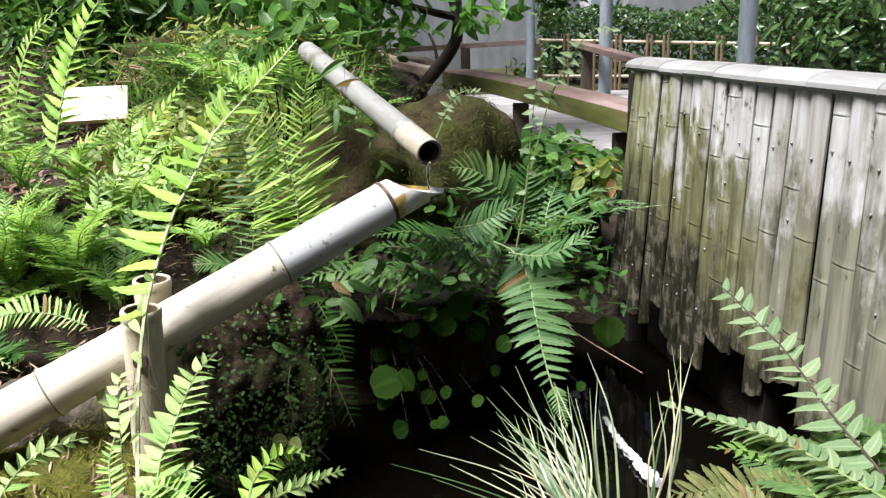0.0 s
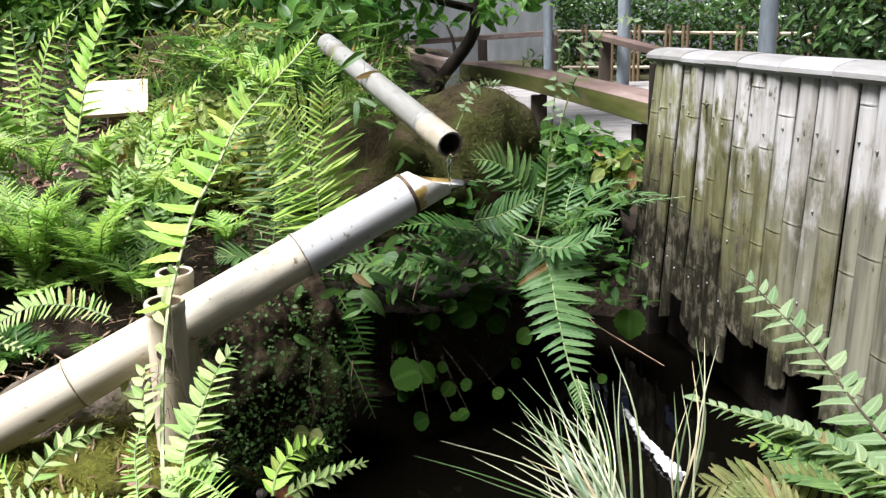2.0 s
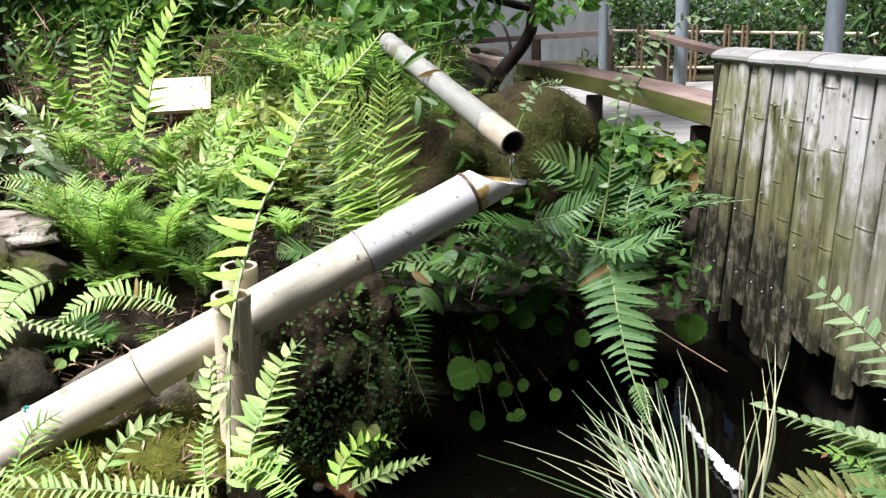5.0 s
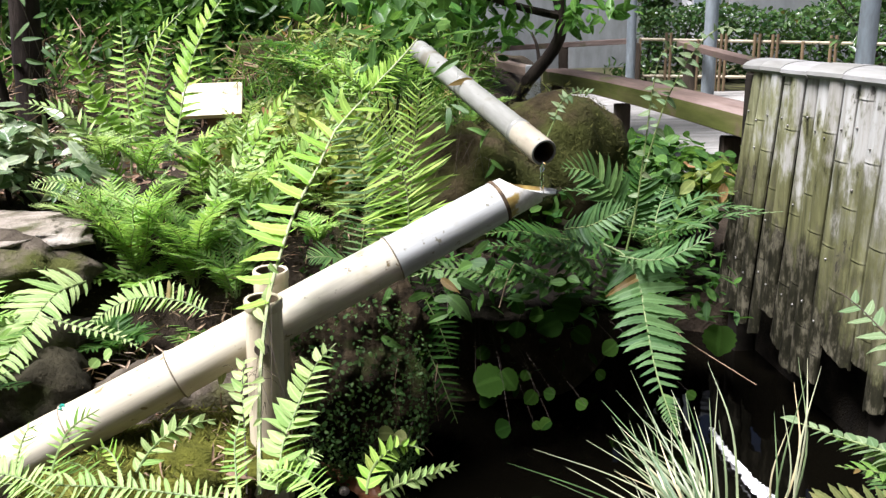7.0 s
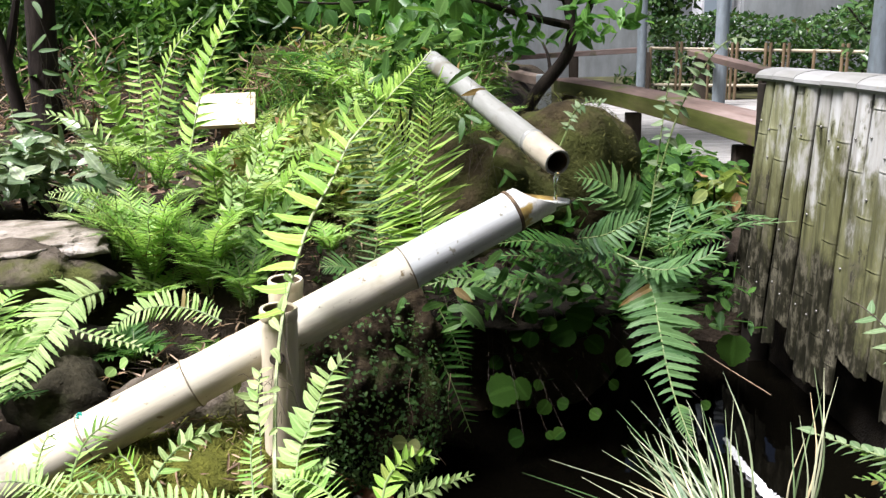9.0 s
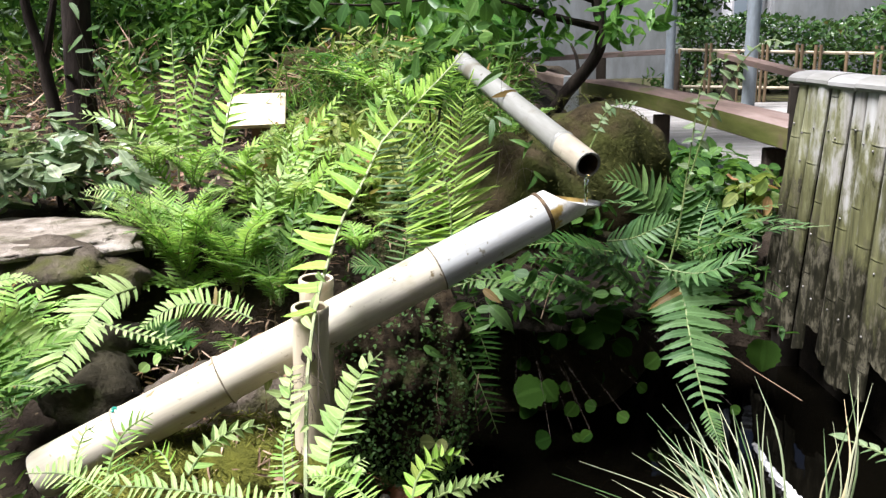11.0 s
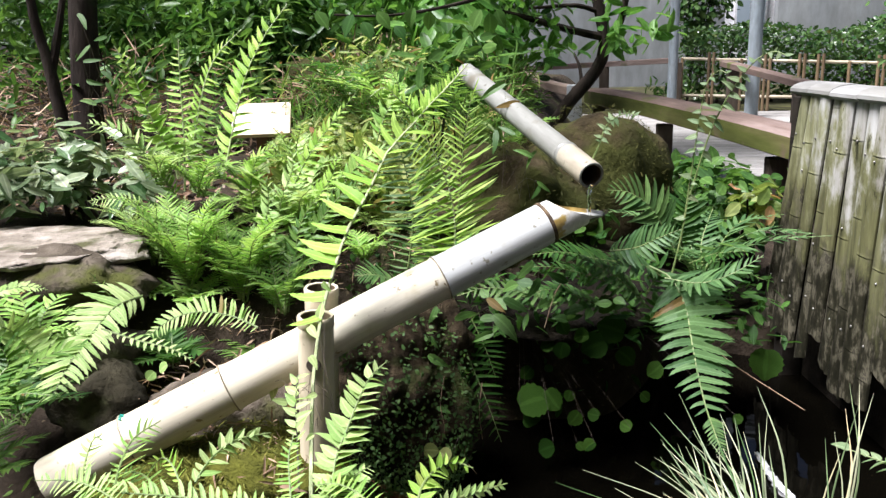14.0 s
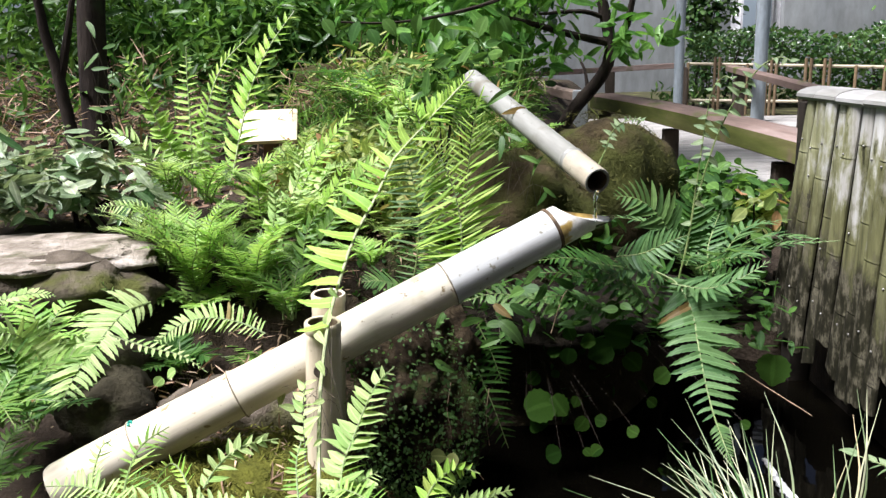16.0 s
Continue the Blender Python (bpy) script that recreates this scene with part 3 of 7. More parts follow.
def fern_clump(label, base, count, length, material, seed, spread=1.0, lean=(0, 0), leaflet=0.05, pairs=18, outline="lance", group="ferns", arch=0.5, height=1.0, sector=None):
    """A fern whose fronds spring from one crown and arch outwards."""
    rng = random.Random(seed)
    fern = thing("fern", label, "fern", group=group)
    base = Vector(base)
    for k in range(count):
        a = rng.uniform(*sector) if sector else 2 * math.pi * (k + rng.uniform(-0.35, 0.35)) / count
        L = length * rng.uniform(0.7, 1.1)
        out = Vector((math.cos(a) * spread + lean[0], math.sin(a) * spread + lean[1], 0))
        rise = height * rng.uniform(0.7, 1.1)
        pts = [base + Vector((rng.uniform(-1, 1), rng.uniform(-1, 1), 0)) * 0.015]
        for u in (0.3, 0.65, 1.0):
            pts.append(base + out * L * u * (0.45 + 0.35 * u) + Vector((0, 0, rise * L * (u - arch * u * u))) + Vector((rng.uniform(-1, 1), rng.uniform(-1, 1), rng.uniform(-1, 1))) * 0.03 * L)
        up = Vector((0, 0, 1)) - out * 0.4
        frond(fern, pts, up, pairs, leaflet * L / length, material, outline, seed * 100 + k, shape=rng.choice(("sword", "sword", "even")), jitter=0.15)
    return fern


def leaf_cloud(rng, centres, size, up=0.4, spread=0.35, outline="broad", out_from=None, cheap=True):
    """Many leaves at the given places, faces turned up and outwards at random."""
    c = np.array(centres, float)
    n = len(c)
    z = rng.normal(size=(n, 3)) * 0.75 + np.array((0, 0, up * 2))
    if out_from is not None:
        z += (c - np.array(out_from)) / (np.linalg.norm(c - np.array(out_from), axis=1, keepdims=True) + 1e-6) * 0.8
    z /= np.linalg.norm(z, axis=1, keepdims=True)
    y = rng.normal(size=(n, 3))
    y -= z * (y * z).sum(1, keepdims=True)
    y /= np.linalg.norm(y, axis=1, keepdims=True)
    x = np.cross(y, z)
    s = size * rng.uniform(1 - spread, 1 + spread, (n, 1, 1))
    w = max(OUTLINE[outline])
    uv = np.array([(0, 0, 0), (0, 0.35, -0.04), (0, 0.7, -0.06), (0, 1, -0.14)] + [(sg * w * a, b, 0.14 * w - 0.06 * b) for sg in (-1, 1) for a, b in ((0.66, 0.14), (1.0, 0.38), (0.86, 0.63), (0.45, 0.85))])
    uf = [(0, 1, 4), (4, 1, 5), (5, 1, 2), (5, 2, 6), (6, 2, 7), (7, 2, 3), (0, 8, 1), (8, 9, 1), (9, 2, 1), (9, 10, 2), (10, 11, 2), (11, 3, 2)]
    v = c[:, None] + s * (uv[None, :, :1] * x[:, None] + uv[None, :, 1:2] * y[:, None] + uv[None, :, 2:] * z[:, None])
    faces = (np.array([q for f in uf for q in ([f] if len(f) == 3 else [(f[0], f[1], f[2]), (f[0], f[2], f[3])])])[None] + (np.arange(n) * 12)[:, None, None]).reshape(-1, 3)
    return v.reshape(-1, 3), faces


def clumps(rng, centre, radii, heads, per_head, tight=0.25):
    """Points of a crown: clusters strewn over a lumpy ellipsoid."""
    c, r = np.array(centre, float), np.array(radii, float)
    out = []
    for _ in range(heads):
        d = rng.normal(size=3)
        d /= np.linalg.norm(d)
        h = c + r * d * rng.uniform(0.35, 1.0)
        out.append(h + rng.normal(size=(per_head, 3)) * r * tight)
    return np.concatenate(out)


def fast_mesh(name, verts, tris, material):
    me = bpy.data.meshes.new(name)
    v, f = np.asarray(verts, np.float32), np.asarray(tris, np.int32)
    me.vertices.add(len(v))
    me.vertices.foreach_set("co", v.ravel())
    me.loops.add(f.size)
    me.loops.foreach_set("vertex_index", f.ravel())
    me.polygons.add(len(f))
    me.polygons.foreach_set("loop_start", np.arange(0, f.size, 3, dtype=np.int32))
    me.materials.append(material)
    me.update(calc_edges=True)
    if len(f) == len(v):
        with_rib(me, 0, (1, 1, 1, 1) + (0,) * 8)
    return me


def rock(name, label, at, size, seed, material, rough=0.25, flat=0.0, turn=0.0, category="rock", detail=4):
    """A boulder: a ball broken by two noises, flattened and sunk into the ground."""
    bm = bmesh.new()
    bmesh.ops.create_icosphere(bm, subdivisions=detail, radius=1.0)
    off = Vector((seed * 3.7, seed * 1.3, seed * 2.1))
    for v in bm.verts:
        d = v.co.normalized()
        k = 1 + rough * noise.noise(d * 1.3 + off) + rough * 0.5 * noise.noise(d * 3.1 + off) + rough * 0.22 * noise.noise(d * 8 + off) + rough * 0.1 * noise.noise(d * 19 + off)
        c = d * k
        if flat and c.z > flat:
            c.z = flat + (c.z - flat) * 0.18
        v.co = Vector((c.x * size[0], c.y * size[1], c.z * size[2]))
    me = bpy.data.meshes.new(name)
    bm.to_mesh(me)
    bm.free()
    me.materials.append(material)
    me.polygons.foreach_set("use_smooth", [True] * len(me.polygons))
    ob = new(name, me)
    ob.matrix_basis = Matrix.Translation(at) @ Matrix.Rotation(turn, 4, "Z")
    return tagged(ob, label, category)


# ---- ground, water, walkway, building ----
def smooth01(a):
    a = np.clip(a, 0, 1)
    return a * a * (3 - 2 * a)


def land(x, y):
    """The height of the ground: a pond in front, a steep bank behind it, a slope rising to a wooded hill."""
    x, y = np.asarray(x, float), np.asarray(y, float)
    leftness = smooth01((-x - 0.38) / 0.45)
    edge = 1.80 - 0.76 * leftness + 0.04 * np.sin(7 * x) + 0.5 * smooth01((x - 0.05) / 0.3)
    width = 0.22 + 0.75 * leftness
    bank = smooth01((y - edge) / width)
    z = -0.42 + (0.62 - 0.17 * leftness) * bank + 0.2 * leftness
    z = z + 0.11 * np.clip(y - edge - width, 0, 1.6)
    right = smooth01((x - 0.30) / 0.35)
    z = z * (1 - right * bank) + right * bank * (0.0)
    near = smooth01((0.95 - y) / 0.35)
    z = z * (1 - near) + near * (-0.06)
    behind = smooth01((x - 0.95) / 0.3) * smooth01((2.6 - y) / 0.3)
    z = z * (1 - behind) + behind * (-0.02)
    hill = smooth01((-x - 0.4) / 1.5) * smooth01((y - 2.3) / 3.2)
    z = z + 0.42 * hill
    walk_side = smooth01((x + 0.35) / 0.5) * smooth01((y - 3.0) / 0.5)
    z = z * (1 - walk_side) - 0.03 * walk_side
    far = smooth01((np.hypot(x, y - 2) - 9) / 6)
    return z * (1 - far)


def grid_lines(spans):
    return np.unique(np.concatenate([np.arange(a, b, s) for a, b, s in spans]).round(4))


gx = grid_lines([(-400, -40, 60), (-40, -8, 4), (-8, -2.6, 0.3), (-2.6, 1.6, 0.035), (1.6, 8, 0.4), (8, 40, 4), (40, 401, 60)])
gy = grid_lines([(-400, -40, 60), (-40, -4, 4), (-4, 0, 0.4), (0, 3.6, 0.035), (3.6, 9, 0.2), (9, 40, 4), (40, 401, 60)])
GX, GY = np.meshgrid(gx, gy)
GZ = land(GX, GY)
rough_near = (np.hypot(GX, GY - 2) < 8)
lumps = np.array([noise.noise((a * 5, b * 5, 0)) * 0.03 + noise.noise((a * 17, b * 17, 3)) * 0.016 if r else 0.0 for a, b, r in zip(GX.ravel(), GY.ravel(), rough_near.ravel())]).reshape(GX.shape)
GZ = GZ + lumps
nx, ny = len(gx), len(gy)
idx = np.arange(nx * ny).reshape(ny, nx)
quads = np.stack([idx[:-1, :-1], idx[:-1, 1:], idx[1:, 1:], idx[1:, :-1]], -1).reshape(-1, 4)
tris = np.concatenate([quads[:, [0, 1, 2]], quads[:, [0, 2, 3]]])
ground = new("ground", fast_mesh("ground", np.stack([GX, GY, GZ], -1).reshape(-1, 3), tris, EARTH))
ground.data.polygons.foreach_set("use_smooth", [True] * len(ground.data.polygons))
tagged(ground, "dark garden earth with moss and leaf litter, sloping to a pond", "ground", kind="structure")

WATER_Z = -0.215
water = new("water", mesh_of("water", [(-0.95, 0.62, WATER_Z), (1.35, 0.62, WATER_Z), (1.35, 2.6, WATER_Z), (-0.95, 2.6, WATER_Z)], [(0, 1, 2, 3)], WATER))
tagged(water, "still black pond water under the bank", "water", kind="structure")

# the walkway, boarded, beyond the low rail
walkway = thing("pavement", "pale grey boarded garden walkway", "walkway", kind="structure")
part("bed", box(-0.9, 3.75, -0.2, 9.0, 8.09, 0.02), GRAVEL, walkway, "pale gravel bed")
verge = new("verge", mesh_of("verge", *box(-3.0, 8.1, -0.2, 9.0, 12.9, 0.06, 0.02), grained_material("verge_moss", [(0.3, (0.02, 0.018, 0.01)), (0.55, (0.045, 0.045, 0.02)), (0.75, (0.11, 0.11, 0.04))], 5, rough=0.95)))
tagged(verge, "strip of mossy ground under the bamboo fence", "verge", kind="structure")

# the grey building behind the garden
wall_far = thing("wall_north", "plain grey concrete wall of a building behind the garden", "wall", kind="structure")
for k in range(5):
    x0 = 2.18 - 1.9 * (k + 1)
    part("panel", box(x0 + 0.006, 0, 0, x0 + 1.894, 0.25, 5.2, 0.008), CONCRETE, wall_far, at=Matrix.Translation((0, 13.2, -0.1)))
for k in range(4):
    x0 = 2.94 + 1.9 * k
    part("panel", box(x0 + 0.006, 0, 0, x0 + 1.894, 0.25, 5.2, 0.008), CONCRETE, wall_far, at=Matrix.Translation((0, 13.2, -0.1)))
house = thing("house", "white plastered house with a grey-blue window behind the hedge", "house")
part("wall", box(0.5, 15.0, -0.1, 5.5, 20.0, 6.2), WHITE_PAINT, house)
part("roof", box(0.3, 14.7, 6.2, 5.2, 20.3, 6.5, 0.05), CONCRETE, house)
window = part("window", box(2.62, 14.93, 0.9, 3.16, 15.0, 1.9, 0.01), WHITE_PAINT, house)
part("pane", box(2.66, 14.915, 0.95, 2.87, 14.928, 1.85), WINDOW, window)
part("pane", box(2.91, 14.915, 0.95, 3.12, 14.928, 1.85), WINDOW, window)

BOARD = [mesh_of("board", *box(0, 0, 0, w, 0.118, 0.03, 0.004, 1), BOARDS) for w in (2.4, 3.1, 4.0)]
for k in range(35):
    y = 3.75 + 0.124 * k
    x = -0.9
    j = k % 3
    while x < 6.0:
        part("board", BOARD[j], None, walkway, at=Matrix.Translation((x, y, 0.022)))
        x += (2.4, 3.1, 4.0)[j] + 0.006
        j = (j + 1) % 3


# ---- the deer scarer and its spout ----
def culm_profile(length, radius, nodes, swell=0.07, step=0.05, waist=0.012):
    """Radius and height pairs of a bamboo culm with its rings."""
    zs = set(np.arange(0, length, step).round(4)) | {0.0, length}
    for n in nodes:
        zs |= {round(n + d, 4) for d in (-0.014, -0.007, -0.003, 0.0, 0.003, 0.007, 0.014)}
    out = []
    for z in sorted(z for z in zs if 0 <= z <= length):
        r = radius * (1 + waist * math.sin(z * 9))
        for n in nodes:
            d = z - n
            r += radius * swell * math.exp(-((d / 0.006) ** 2)) - radius * 0.05 * math.exp(-(((d + 0.005) / 0.003) ** 2))
        out.append((r, z))
    return out


def hollow_ends(profile, wall, depth=0.05, start=True, end=True):
    out = list(profile)
    if end:
        r, z = out[-1]
        out += [(r - wall * 0.15, z + 0.001), (r - wall, z), (r - wall, z - depth), (0.0005, z - depth)]
    if start:
        r, z = out[0]
        out = [(0.0005, z + depth), (r - wall, z + depth), (r - wall, z), (r - wall * 0.15, z - 0.001)] + out
    return out


scarer = thing("deer_scarer", "bleached bamboo deer scarer tipping between two posts over a pond", "deer scarer")
node_low, node_high = Vector((-0.625, 1.194, 0.152)), Vector((-0.075, 1.488, 0.393))
unit = (node_high - node_low).length / 0.695
axis = (node_high - node_low).normalized()
tube_foot = node_low - axis * 0.35 * unit
tube_pose = along(tube_foot, node_high)
R_TUBE = 0.0425
rings = [0.155 * unit, 0.35 * unit, 0.80 * unit, 1.045 * unit]
body_end = rings[3]
profile = [(R_TUBE * 0.2, 0.0), (R_TUBE * 0.93, -0.002), (R_TUBE * 1.0, 0.006)] + [(r * (1.02 - 0.05 * z), z) for r, z in culm_profile(body_end, R_TUBE, rings[:3])[1:]]
split = next(i for i, (r, z) in enumerate(profile) if z >= rings[2] - 0.001 and i > 3)
tube = part("tube", lathe(profile[: split + 1], 40), BAMBOO, scarer, at=tube_pose)
part("upper_length", lathe(profile[split:], 40), BAMBOO_SILVER, tube, "silvered upper length of the bamboo")
# the silvered upper length and the slanting, stained lip
for n in rings[:3]:
    r = R_TUBE * 1.074 * (1.02 - 0.05 * n)
    part("node_ring", lathe([(r, n - 0.0014), (r + 0.0008, n - 0.0007), (r + 0.0008, n + 0.0007), (r, n + 0.0014)], 40), NODE_DARK, tube, "dark ring round the bamboo")
part("binding", lathe([(R_TUBE * 0.98, body_end - 0.005), (R_TUBE * 1.02, body_end - 0.003), (R_TUBE * 1.02, body_end + 0.002), (R_TUBE * 0.96, body_end + 0.003)], 40), BINDING, tube, "dark brown binding round the bamboo")


def slanted_lip(r0, r1, z0, top_len, low_len, wall, sides=40, steps=6):
    """The end cut on a slant: short on top, drawn out below."""
    verts, faces = [], []
    def ring(radius_of, z_of):
        for j in range(sides):
            a = 2 * math.pi * j / sides
            k = (1 - math.sin(a)) / 2
            r = radius_of(k)
            verts.append((r * math.cos(a), r * math.sin(a), z_of(k)))
    cut = lambda k: z0 + top_len + (low_len - top_len) * k ** 1.3
    for i in range(steps + 1):
        u = i / steps
        ring(lambda k: r0 + (r1 - r0) * u, lambda k: z0 + (cut(k) - z0) * u)
    for i in range(steps + 1):
        u = 1 - i / steps
        ring(lambda k: r0 + (r1 - r0) * u - wall, lambda k: z0 + 0.002 + (cut(k) - z0) * u)
    for i in range(2 * steps + 1):
        for j in range(sides):
            a, b = i * sides + j, i * sides + (j + 1) % sides
            faces.append((a, b, b + sides, a + sides))
    return verts, faces


def wet_scoop(r, z0, z1, sides=10, steps=6):
    """The drawn-out lower tip of the mouth, narrowing to a point."""
    verts, faces = [], []
    for layer in (0.0, 0.005):
        for i in range(steps + 1):
            u = i / steps
            half = 0.95 * (1 - u ** 1.5) + 0.03
            for j in range(sides + 1):
                a = -math.pi / 2 + half * (2 * j / sides - 1)
                verts.append(((r - layer) * math.cos(a), (r - layer) * math.sin(a), z0 + (z1 - z0) * u))
    row, half_count = sides + 1, (steps + 1) * (sides + 1)
    for layer in (0, 1):
        for i in range(steps):
            for j in range(sides):
                a = layer * half_count + i * row + j
                f = (a, a + 1, a + 1 + row, a + row)
                faces.append(f if layer == 0 else f[::-1])
    for i in range(steps):
        for j in (0, sides):
            a = i * row + j
            faces.append((a, a + row, a + row + half_count, a + half_count))
    return verts, faces


# the lip's long side lies below: turn it so that its short side looks up
local_up = tube_pose.to_3x3().inverted() @ Vector((0, 0, 1))
lip_turn = Matrix.Rotation(math.atan2(local_up.y, local_up.x) - math.pi / 2, 4, "Z")
part("lip", slanted_lip(R_TUBE * 0.955, R_TUBE * 0.93, body_end, 0.02, 0.118, 0.006), LIP, tube, "ochre-stained slanting mouth of the bamboo", at=lip_turn)
part("wet_tip", moved(Matrix.Translation((0, 0, 0.0)), wet_scoop(R_TUBE * 0.93 + 0.0006, body_end + 0.075, body_end + 0.132)), WET, tube, "dark wet tip of the scoop", at=lip_turn)
twine_at = rings[0] - 0.012
knot = along((0, 0, twine_at), tuple(local_up * 1.0 + Vector((0, 0, twine_at))))
part("twine", joined(stalk([(-0.012, 0, R_TUBE * 1.0), (-0.005, 0.004, R_TUBE + 0.007), (0.004, -0.003, R_TUBE + 0.004), (0.013, 0.002, R_TUBE + 0.009)], 0.0022, 0.0016, 8, 6), stalk([(-0.004, -0.006, R_TUBE * 1.0), (0.0, 0.002, R_TUBE + 0.01), (0.006, 0.008, R_TUBE + 0.002)], 0.002, 0.0014, 8, 6)), TWINE, tube, "knotted green twine", at=knot)
for top, r in ((Vector((-0.452, 1.19, 0.295)), 0.031), (Vector((-0.507, 1.385, 0.284)), 0.033)):
    low = Vector((top.x - 0.035, top.y + 0.002, -0.3))
    L = (top - low).length
    post = part("post", lathe(hollow_ends(culm_profile(L, r, [L - 0.36], waist=0.004), 0.005, 0.045, start=False), 28), BAMBOO_POST, scarer, "weathered bamboo post with an open top", at=along(low, top))
    part("top_ring", lathe([(r * 1.0, L - 0.018), (r * 1.035, L - 0.016), (r * 1.04, L - 0.002), (r * 1.0, L + 0.0005)], 28), BAMBOO_POST, post)
    part("mouth", lathe([(r - 0.0055, L - 0.002), (r - 0.0055, L - 0.038), (0.0005, L - 0.038)], 24), INSIDE, post, "dark hollow of the post")
a, b = Vector((-0.450, 1.154, 0.218)), Vector((-0.507, 1.405, 0.2))
part("pivot_rod", lathe([(0.0005, 0), (0.011, 0.0), (0.012, 0.003), (0.012, (b - a).length)], 16), POST_WOOD, scarer, "dark wooden axle", at=along(a, b))

spout = thing("bamboo_spout", "grey bamboo water spout resting on a mossy boulder", "water spout")
mouth, bend, source = Vector((0.011, 1.482, 0.488)), Vector((-0.159, 1.818, 0.577)), Vector((-0.312, 2.096, 0.666))
L = (source - mouth).length
pipe_nodes = [0.11, 0.40, 0.66]
pipe = part("pipe", lathe(hollow_ends(culm_profile(L, 0.0255, pipe_nodes), 0.0045, 0.12), 30), BAMBOO_GREY, spout, at=along(mouth, source))
for n in pipe_nodes:
    part("node_ring", lathe([(0.0268, n - 0.002), (0.0277, n), (0.0268, n + 0.002)], 30), BAMBOO_GREY, pipe)
part("stained_end", lathe([(0.0258, 0.0), (0.0262, 0.002), (0.0263, 0.095), (0.0258, 0.1)], 30), SPOUT_END, pipe, "yellowed end of the spout")
part("inner_wall", lathe([(0.0208, 0.001), (0.0206, 0.11), (0.0004, 0.112)], 24), INSIDE, pipe, "dark wet inside of the spout")
drop_top, drop_low = mouth + Vector((0, 0, -0.02)), Vector((0.009, 1.468, 0.411))
stream_path = [drop_top, drop_top * 0.7 + drop_low * 0.3 + Vector((-0.003, -0.004, 0.004)), drop_low]
stream = new("water_stream", mesh_of("water_stream", *stalk(stream_path, 0.0042, 0.0022, 18, 8, 0.25, random.Random(4)), CLEAR))
tagged(stream, "thin stream of clear water falling from a bamboo spout", "water")


# ---- the bamboo screen ----
screen_x = Vector((0.1705, -0.9853, 0))
SCREEN = Matrix.Translation((0.545, 2.27, 0)) @ Matrix(((screen_x.x, -screen_x.y, 0), (screen_x.y, screen_x.x, 0), (0, 0, 1))).to_4x4()
screen = thing("bamboo_screen", "weathered silver bamboo screen with rotted lower ends beside the pond", "bamboo screen", SCREEN)


def screen_foot(s):
    """The ragged lower edge of the screen."""
    return float(np.interp(s, (-0.1, 0.0, 0.28, 0.5, 0.6, 0.75, 1.1, 1.5), (-0.09, -0.10, -0.105, -0.07, -0.06, -0.05, 0.0, 0.02)))


def slat_mesh(width, top, low, s_top, s_low, seed):
    """One split culm: half a tube with its rings, a frayed foot and a crack or two."""
    rng = random.Random(seed)
    top, low = round(top, 4), round(low, 4)
    nodes, z = [], top - rng.uniform(0.02, 0.3)
    while z > low + 0.04:
        nodes.append(z)
        z -= rng.uniform(0.17, 0.30)
    zs = set(np.linspace(low, top, 26).round(4))
    for n in nodes:
        zs |= {round(n + d, 4) for d in (-0.007, -0.005, -0.0035, -0.0018, 0.0, 0.0018, 0.004)}
    zs = sorted(z for z in zs if low <= z <= top)
    sides, verts, faces = 9, [], []
    wob = rng.uniform(0, 6)
    slope = rng.uniform(-0.004, 0.004)
    for z in zs:
        u = (top - z) / (top - low)
        mid = s_top + (s_low - s_top) * u + 0.0025 * math.sin(7 * z + wob)
        w = width * (1 + 0.15 * u) * 0.5 * (1 + 0.03 * math.sin(11 * z + wob * 2))
        bulge = 0.0
        for n in nodes:
            bulge += 0.0011 * math.exp(-(((z - n) / 0.002) ** 2)) - 0.0008 * math.exp(-(((z - n + 0.0038) / 0.0014) ** 2))
        for j in range(sides):
            a = math.pi * j / (sides - 1)
            fray = rng.uniform(-0.004, 0.004) + slope * (j - 4) if z == zs[0] else 0.0
            verts.append((mid - math.cos(a) * (w + bulge * 0.4), -math.sin(a) * (0.24 * w + bulge) - 0.004, z + fray))
    for i in range(len(zs) - 1):
        for j in range(sides - 1):
            a = i * sides + j
            faces.append((a, a + 1, a + 1 + sides, a + sides))
    n = len(verts)
    verts += [(x * 0.96 + 0.04 * s_top, y + 0.005, z) for x, y, z in verts]
    faces += [tuple(i + n for i in f)[::-1] for f in faces]
    for i in range(len(zs) - 1):
        for a, b in ((i * sides, (i + 1) * sides), ((i + 1) * sides - 1, (i + 2) * sides - 1)):
            faces.append((a, b, b + n, a + n))
    for i in (0, len(zs) - 1):
        for j in range(sides - 1):
            a = i * sides + j
            faces.append((a, a + 1, a + 1 + n, a + n))
    return verts, faces


